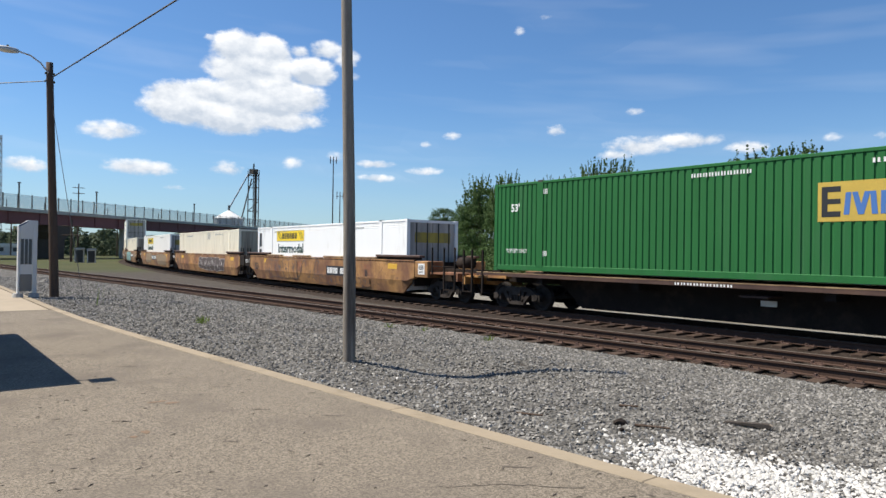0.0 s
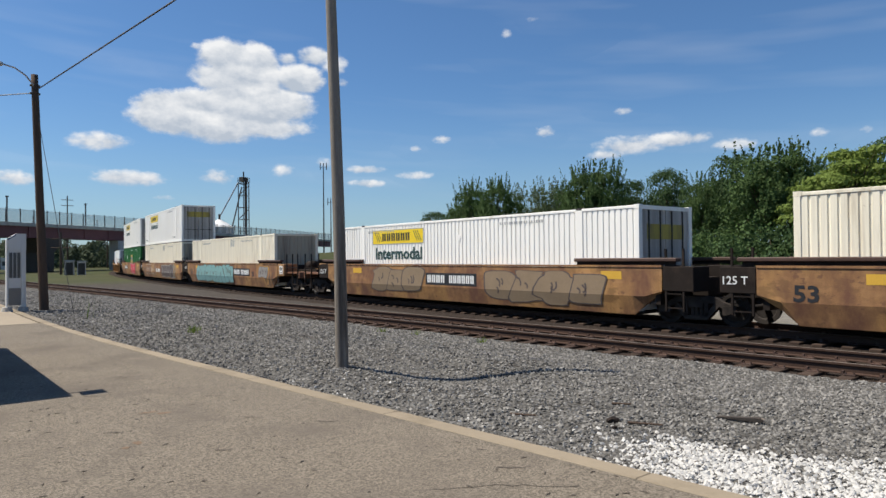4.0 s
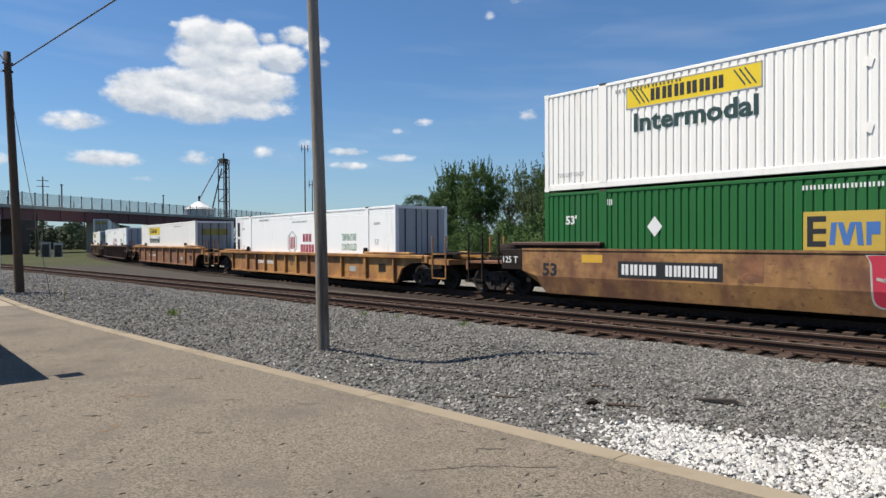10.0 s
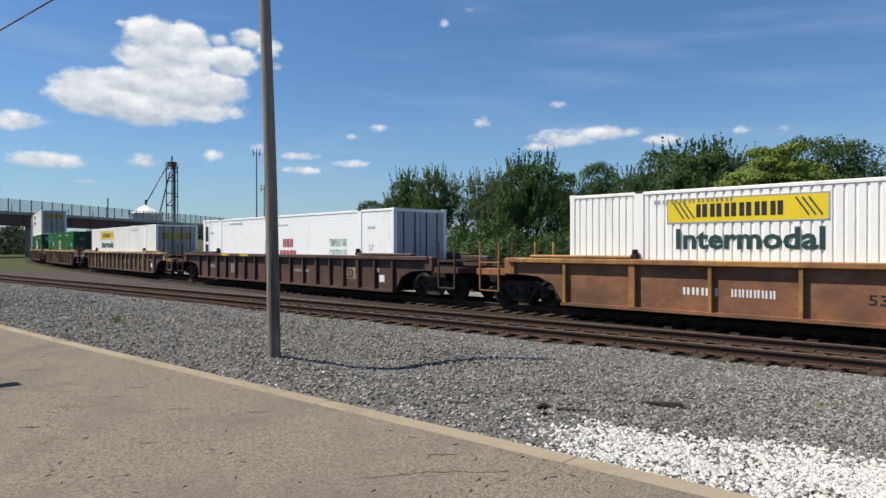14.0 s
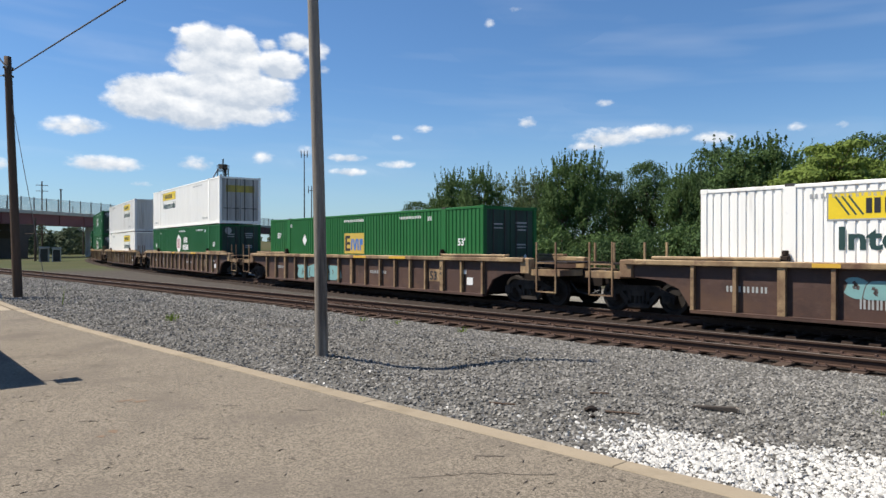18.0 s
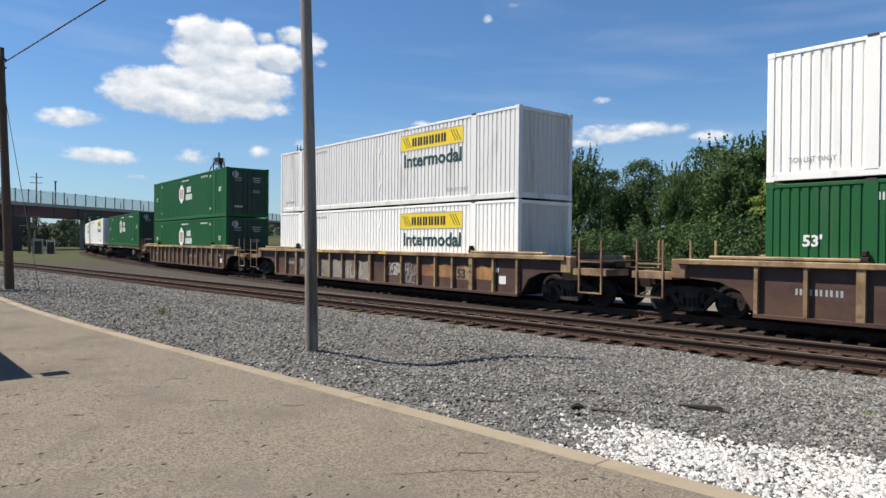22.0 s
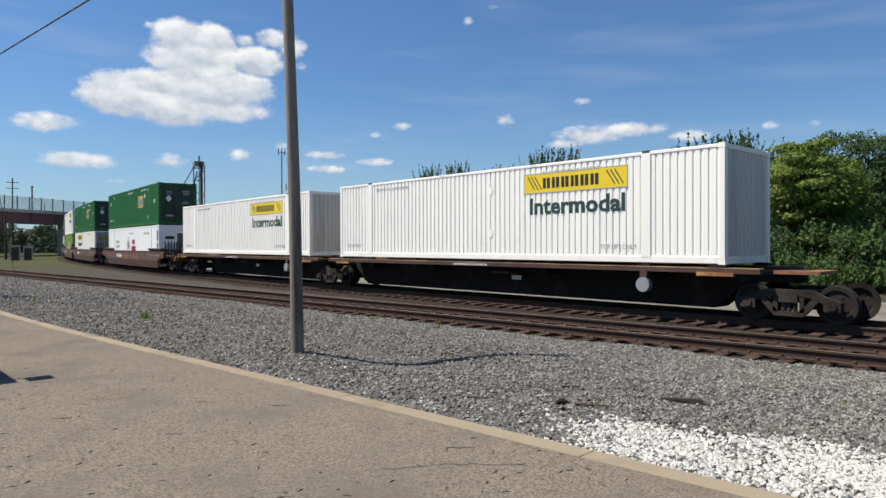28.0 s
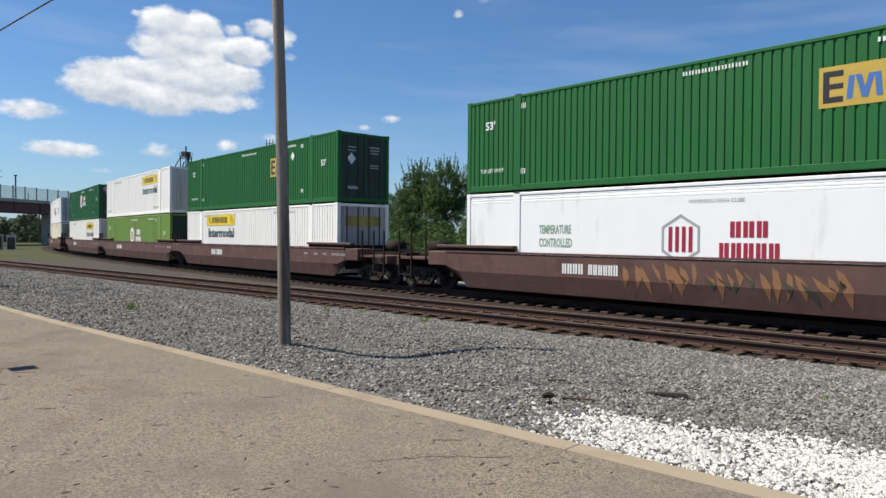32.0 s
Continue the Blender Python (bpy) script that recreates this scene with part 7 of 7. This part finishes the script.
def mast(bearing, dist, h, r, label, lattice=False, top=True):
    m = tagged(new("radio_mast"), label, "mast", "masts")
    c = polar(bearing, dist, -0.34)
    if lattice:
        for k in range(3):
            a = 2 * math.pi * k / 3
            d = Vector((math.cos(a), math.sin(a), 0)) * r * 3
            part("leg", made(tube, c + d, c + d * 0.4 + Vector((0, 0, h)), r * 0.35, n=5), M_GALV, m)
        bm = bmesh.new()
        for k in range(18):
            z, f = h * k / 18, 1 - 0.6 * k / 18
            for q in range(3):
                a, b = 2 * math.pi * q / 3, 2 * math.pi * (q + 1) / 3
                tube(bm, c + Vector((math.cos(a), math.sin(a), 0)) * r * 3 * f + Vector((0, 0, z)), c + Vector((math.cos(b), math.sin(b), 0)) * r * 3 * f + Vector((0, 0, z + h / 18)), r * 0.2, n=4)
        part("lattice", bm, M_GALV, m)
    else:
        part("shaft", made(tube, c, c + Vector((0, 0, h)), r, r * 0.6, n=8), M_CAST, m)
    if top:
        side = Vector((math.sin(radians(bearing)), math.cos(radians(bearing)), 0))
        for k in (-1, 0, 1):
            part("antenna", made(tube, c + side * k * 1.1 + Vector((0, 0, h - 2.2)), c + side * k * 1.1 + Vector((0, 0, h + 0.4)), 0.14, n=6), M_CAST, m)
        part("crossarm", made(tube, c - side * 1.4 + Vector((0, 0, h - 1.2)), c + side * 1.4 + Vector((0, 0, h - 1.2)), 0.09, n=5), M_CAST, m)


def far_pole(bearing, dist, h):
    p = tagged(new("utility_pole"), "distant wooden power pole with crossarms", "pole", "distant poles")
    c = polar(bearing, dist, -0.34)
    side = Vector((math.sin(radians(bearing)), math.cos(radians(bearing)), 0))
    part("shaft", made(tube, c, c + Vector((0, 0, h)), 0.2, 0.14, n=6), M_DARKPOLE, p)
    for z in (h - 1.0, h - 2.4):
        part("crossarm", made(tube, c - side * 1.3 + Vector((0, 0, z)), c + side * 1.3 + Vector((0, 0, z)), 0.08, n=5), M_DARKPOLE, p)


def shed(bearing, dist, w, d, h, wall, roof, label, name="signal_cabin"):
    s = tagged(new(name), label, "shed" if name == "signal_cabin" else "house")
    s.matrix_basis = Matrix.Translation(polar(bearing, dist, -0.34)) @ Matrix.Rotation(radians(90 - bearing), 4, "Z")
    part("wall", made(bx, -w / 2, w / 2, -d / 2, d / 2, 0, h), wall, s)
    bm = made(prism, [(-w / 2 - 0.15, h), (w / 2 + 0.15, h), (w / 2, h + 0.12 * d), (-w / 2, h + 0.12 * d)], -d / 2 - 0.15, d / 2 + 0.15)
    part("roof", bm, roof, s)
    part("door", made(bx, -0.45, 0.45, -d / 2 - 0.04, -d / 2 - 0.004, 0.05, min(h - 0.15, 2.0)), M_CAST, s)
    if w > 6:
        for k in range(int(w / 3)):
            x = -w / 2 + 1.5 + 3 * k
            part("window", made(bx, x - 0.5, x + 0.5, -d / 2 - 0.05, -d / 2 - 0.004, 1.0, 2.0), M_POSTER, s)


grain_elevator()
grain_bin()
mast(29.6, 250, 37.0, 0.28, "tall slim radio mast with antennas at its head")
mast(30.2, 250, 24.0, 0.25, "shorter slim radio mast")
mast(5.4, 300, 44, 0.3, "tall pale lattice radio tower", True, False)
far_pole(10.33, 190, 18.2)
far_pole(9.9, 118, 6.5)
far_pole(6.1, 200, 9.0)
far_pole(13.0, 200, 9.0)
shed(10.45, 112, 1.3, 1.6, 2.0, M_PIER, M_GALV, "small grey signal cabin beside the track")
shed(11.25, 112, 1.1, 1.6, 1.9, M_SIDING, M_GALV, "small pale signal cabin beside the track")
shed(5.1, 205, 12, 6, 2.3, M_SIDING, M_ROOF, "long low white house far beyond the field", "house")
shed(78.3, 60, 4.5, 4, 3.6, M_SIDING, M_ROOF, "white house half hidden behind the trees", "house")
shed(7.6, 215, 6.5, 6, 2.3, M_SIDING, M_CAST, "low white house far beyond the field", "house")


def embankment():
    bm = bmesh.new()
    rows = []
    for k in range(40):
        b = 24 + k * 0.6
        p = polar(b, 170, -0.5)
        q = polar(b, 190, 3.4 + 0.5 * noise.noise((k * 0.3, 0, 0)))
        r = polar(b, 260, 2.6)
        rows.append([bm.verts.new(v) for v in (p, q, r)])
    for a, b in zip(rows, rows[1:]):
        for k in range(2):
            bm.faces.new((a[k], b[k], b[k + 1], a[k + 1]))
    tagged(new("grass_bank", mesh_of("grass_bank", bm, M_GRASS, True)), "low dry grass bank across the field", "bank", kind="structure")


embankment()


# ---- trees ----
def leaf_mesh(name, places, material, seed, size):
    """Many small folded leaves that lie over their clump like shingles; places: points with an outward direction."""
    rng = np.random.default_rng(seed)
    n = len(places)
    c = np.array([p for p, d in places])
    d = np.array([d for p, d in places])
    d = d / (np.linalg.norm(d, axis=1, keepdims=True) + 1e-6) + rng.normal(0, 0.33, (n, 3))
    d /= np.linalg.norm(d, axis=1, keepdims=True) + 1e-6
    ax = np.cross(d, rng.normal(0, 1, (n, 3)))
    ax /= np.linalg.norm(ax, axis=1, keepdims=True) + 1e-6
    side = np.cross(d, ax)
    l = (size * rng.uniform(0.6, 1.3, n))[:, None]
    w = l * 0.36
    v = np.stack([c - ax * l * 0.5, c + side * w + d * w * 0.3, c + ax * l * 0.5, c - side * w + d * w * 0.3], 1).reshape(-1, 3)
    f = [(4 * k, 4 * k + 1, 4 * k + 2, 4 * k + 3) for k in range(n)]
    me = bpy.data.meshes.new(name)
    me.from_pydata(v.tolist(), [], f)
    me.materials.append(material)
    return me


def tree(h, w, leaf, seed, spiky, clumps=64, label="", size=0.2, dens=170, flat=0.6, low=0.16):
    """A trunk with limbs that each carry a clump of leaves; spiky crowns end in upright shoots."""
    rng = random.Random(seed)
    t = tagged(new("tree"), label, "tree", "trees behind the tracks")
    trunk_h = h * 0.62
    bm = bmesh.new()
    chain_pts = [(0, 0, -0.3), (0.06, 0.03, trunk_h * 0.3), (-0.04, 0.08, trunk_h * 0.65), (0.08, 0.02, trunk_h)]
    for k in range(3):
        tube(bm, chain_pts[k], chain_pts[k + 1], 0.017 * h * (1 - 0.26 * k), 0.017 * h * (0.74 - 0.26 * k), 8)
    part("trunk", bm, M_BARK, t)
    limbs, leaves = bmesh.new(), []
    zc, rz = h * (low + 0.93) / 2, h * (0.93 - low) / 2
    for k in range(clumps):
        u = 1 - 2 * (k + 0.5) / clumps
        a = k * 2.39996 + rng.uniform(-0.3, 0.3)
        ring = math.sqrt(1 - u * u)
        lump = 0.80 + 0.42 * noise.noise((ring * math.cos(a) * 1.6 + seed * 3.1, ring * math.sin(a) * 1.6, u * 1.6))
        deep = lump * (rng.uniform(0.78, 0.98) if k % 4 else rng.uniform(0.3, 0.6))
        taper = 1.0 - 0.22 * max(0.0, u)
        p0 = Vector((w / 2 * deep * ring * taper * math.cos(a), w / 2 * deep * ring * taper * math.sin(a), zc + rz * deep * u))
        start = Vector((0, 0, max(0.8, min(trunk_h, p0.z * 0.62))))
        mid = start.lerp(p0, 0.55) + Vector((0, 0, 0.05 * h * rng.uniform(-0.5, 0.8)))
        tube(limbs, start, mid, 0.05, 0.03, 5, False)
        tube(limbs, mid, p0, 0.03, 0.01, 5, False)
        rx = rng.uniform(0.11, 0.18) * w
        out = Vector((math.cos(a) * ring, math.sin(a) * ring, u + 0.35)).normalized()
        for _ in range(dens):
            dv = Vector((rng.gauss(0, 1), rng.gauss(0, 1), rng.gauss(0.25, 0.8)))
            dv.normalize()
            if dv.dot(out) < -0.25 and rng.random() < 0.7:
                continue
            r = rx * (0.5 + 0.5 * rng.random() ** 0.6) * (1 + 0.35 * noise.noise(dv * 2.2 + Vector((k, seed, 0))))
            leaves.append((p0 + Vector((dv.x * r, dv.y * r, dv.z * r * flat)), (dv.x, dv.y, dv.z + 0.25)))
        if spiky and p0.z > h * 0.42 and k % 4:
            for q in range(5):
                foot = p0 + Vector((rng.uniform(-rx, rx) * 0.9, rng.uniform(-rx, rx) * 0.9, 0))
                l = rng.uniform(0.10, 0.19) * h
                tip = foot + Vector((math.cos(a) * ring * 0.4 + rng.gauss(0, 0.15), math.sin(a) * ring * 0.4 + rng.gauss(0, 0.15), 1.0)).normalized() * l
                for _ in range(40):
                    v = rng.random()
                    r = 0.10 * (1.15 - v)
                    p = foot.lerp(tip, v) + Vector((rng.gauss(0, r), rng.gauss(0, r), 0))
                    leaves.append((p, (p.x - foot.x, p.y - foot.y, 0.12)))
    t["top"] = sorted(p.z for p, d in leaves)[-len(leaves) // 300] + 0.1
    part("bough", limbs, M_BARK, t)
    part("crown", leaf_mesh("crown", leaves, leaf, seed, size), None, t, "leafy crown with gaps and an uneven outline")
    return t


def shrub(leaf, seed):
    rng = random.Random(seed)
    t = tagged(new("shrub"), "dense green shrub under the trees", "shrub", "shrubs behind the tracks")
    leaves = []
    bm = bmesh.new()
    for k in range(34):
        a, r = rng.uniform(0, 6.28), 2.2 * math.sqrt(rng.random())
        z = rng.uniform(0.2, 2.9) * (1 - 0.12 * r)
        p0 = Vector((r * math.cos(a), r * math.sin(a), z))
        tube(bm, (p0.x * 0.3, p0.y * 0.3, -0.2), p0, 0.03, 0.012, 4, False)
        for _ in range(170):
            dv = Vector((rng.gauss(0, 1), rng.gauss(0, 1), rng.gauss(0, 0.8)))
            dv.normalize()
            leaves.append((p0 + dv * rng.uniform(0.2, 0.6), (dv.x, dv.y, 0.2)))
    part("stem", bm, M_BARK, t)
    part("foliage", leaf_mesh("foliage", leaves, leaf, seed, 0.15), None, t)
    return t


def plant_trees():
    kinds = [
        tree(9.0, 5.5, M_LEAF, 1, True, label="mid-green tree with upright spiky shoots", size=0.16, dens=230),
        tree(9.0, 6.5, M_LEAF3, 2, False, clumps=80, label="dark green broad leafy tree", size=0.17, dens=200),
        tree(8.5, 6.0, M_LEAF2, 3, False, clumps=76, label="bright yellow-green tree with layered foliage", size=0.2, dens=200, flat=0.36),
        tree(9.0, 5.0, M_LEAF4, 4, True, clumps=40, label="airy pale green tree with gaps in its crown", dens=110, size=0.15),
    ]
    tops = [k["top"] for k in kinds]
    for k in kinds:
        del k["top"]
    spots = [  # bearing, distance across, kind, elevation of the top, width
        (42.2, 42, 0, 6.6, 4.2), (44.4, 41, 0, 6.8, 4.0), (46.9, 45, 3, 6.3, 4.0), (48.9, 44, 3, 6.7, 3.6), (51.4, 40, 0, 7.6, 3.4), (53.2, 41, 0, 8.0, 4.0), (55.6, 46, 1, 6.2, 3.6),
        (58.4, 48, 1, 7.0, 4.8), (61.0, 45, 0, 6.6, 3.4), (63.6, 46, 1, 7.9, 4.6), (65.4, 40, 0, 8.5, 4.6), (67.6, 41, 0, 8.4, 4.4), (71.3, 36, 2, 7.7, 5.4), (73.9, 45, 1, 8.2, 5.6), (76.6, 45, 1, 7.7, 4.6),
        (80.6, 46, 1, 5.0, 5.0), (83.5, 45, 0, 7.0, 6.0), (88, 42, 1, 7.5, 7.0), (40.9, 44, 1, 4.2, 3.2), (56.9, 50, 3, 5.4, 4.0), (69.6, 43, 0, 6.6, 4.0), (73.2, 38, 2, 6.2, 4.4), (62.3, 52, 1, 6.0, 5.0),
        (50.0, 50, 1, 5.6, 5.0), (93, 44, 0, 8, 6.0), (98, 43, 2, 8, 7.0)]
    rng = random.Random(5)
    used = set()
    for b, y, k, el, wide in spots:
        h = y / math.sin(radians(b)) * math.tan(radians(el)) + 2.1
        p = Vector((-y / math.tan(radians(b)), y, -0.32))
        m = Matrix.Translation(p) @ Matrix.Rotation(rng.uniform(0, 6.28), 4, "Z")
        s, sw = h / tops[k], wide / (5.5, 6.5, 6.0, 5.0)[k] * 1.12
        if k not in used:
            used.add(k)
            o = kinds[k]
            o.matrix_basis = m
        else:
            o = copy_thing(kinds[k], m)
        o.scale = (sw, sw, s)
    sh = [shrub(M_LEAF, 11), shrub(M_LEAF3, 12)]
    first = [True, True]
    for q in range(34):
        b = 41.0 + q * 1.55 + rng.uniform(-0.4, 0.4)
        y = rng.uniform(32, 37)
        k = rng.choice((0, 0, 1))
        m = Matrix.Translation((-y / math.tan(radians(b)), y, -0.32)) @ Matrix.Rotation(rng.uniform(0, 6.28), 4, "Z")
        s = rng.uniform(0.8, 1.35)
        if first[k]:
            first[k] = False
            sh[k].matrix_basis = m
            o = sh[k]
        else:
            o = copy_thing(sh[k], m)
        o.scale = (s, s, s * rng.uniform(0.8, 1.1))
    o = copy_thing(kinds[1], Matrix.Translation(polar(39.0, 120, -0.4)))
    o.scale = (1.25, 1.25, 1.2 * tops[3] / tops[1])


plant_trees()


def far_woods():
    """Distant hedgerows and woods in clumps of leaves."""
    rng = random.Random(21)
    leaves = []
    for k in range(520):
        b = rng.uniform(-14, 16) if k < 300 else rng.uniform(16, 100)
        d = rng.uniform(210, 260)
        h = (5.2 + 3.6 * (0.5 + 0.5 * noise.noise((b * 0.35, 3, 0)))) * rng.uniform(0.7, 1.15)
        if b > 28 and b < 41:
            h *= 0.25
        c = polar(b, d)
        for _ in range(360):
            z = h * rng.random() ** 0.8
            r = 3.6 * (1 - 0.6 * z / max(h, 0.1))
            a = rng.uniform(0, 6.28)
            leaves.append((c + Vector((r * math.cos(a) * rng.random(), r * math.sin(a) * rng.random(), z - 0.4)), (math.cos(a), math.sin(a), 0.9)))
    me = leaf_mesh("far_woods", leaves, M_FARLEAF, 5, 0.75)
    tagged(new("far_woods", me), "distant belt of green trees across the field", "trees", kind="stuff")


far_woods()


# ---- the train and what moves ----
def travelled(t):
    return 12.8 * t - 0.0135 * t * t


def rolling(s):
    a, b = train_point(s - 6.2)[0], train_point(s + 6.2)[0]
    c = (a + b) / 2
    return Matrix.Translation(c) @ Matrix.Rotation(math.atan2(b.y - a.y, b.x - a.x), 4, "Z")


def assemble():
    """Builds the wagons and their loads; gives each with its arc length and height."""
    rolled, stock = [], {}
    for s, build, loads, z in TRAIN:
        wagon = build()
        rolled.append((wagon, s, 0.0))
        for k, kind in enumerate(loads):
            if kind not in stock:
                stock[kind] = decorate(kind, BUILD[kind]())
                c = stock[kind]
            else:
                c = copy_thing(stock[kind], Matrix())
            rolled.append((c, s, z if k == 0 else UPPER_Z))
    return rolled


ROLLED = assemble()


def motions():
    for ob, s, z in ROLLED:
        rows, t = [], 0.0
        while t <= 32.001:
            rows.append((t, rolling(s + travelled(t)) @ Matrix.Translation((0, 0, z))))
            t += 0.5 if s + travelled(t) < 0 else 2.0
            if rows[-1][0] < 32 < t:
                t = 32.0
        walk(ob, rows)
    for ob, s, z in ROLLED:
        for b in [c for c in ob.children if c.name.startswith("bogie")]:
            for ws in [c for c in b.children]:
                near = [k / 30 for k in range(0, 961, 1) if -27 < s + b.location.x + travelled(k / 30) < -2]
                if not near:
                    continue
                t0 = near[0]
                rows = [(0.0, 0.0)] if t0 > 0 else []
                rows += [(t, travelled(t) - travelled(t0)) for t in near]
                if near[-1] < 32:
                    rows.append((32.0, rows[-1][1]))
                walk(ws, [(t, Matrix.Translation(ws.location) @ Matrix.Rotation(d / WHEEL_R, 4, "Y")) for t, d in rows])


motions()
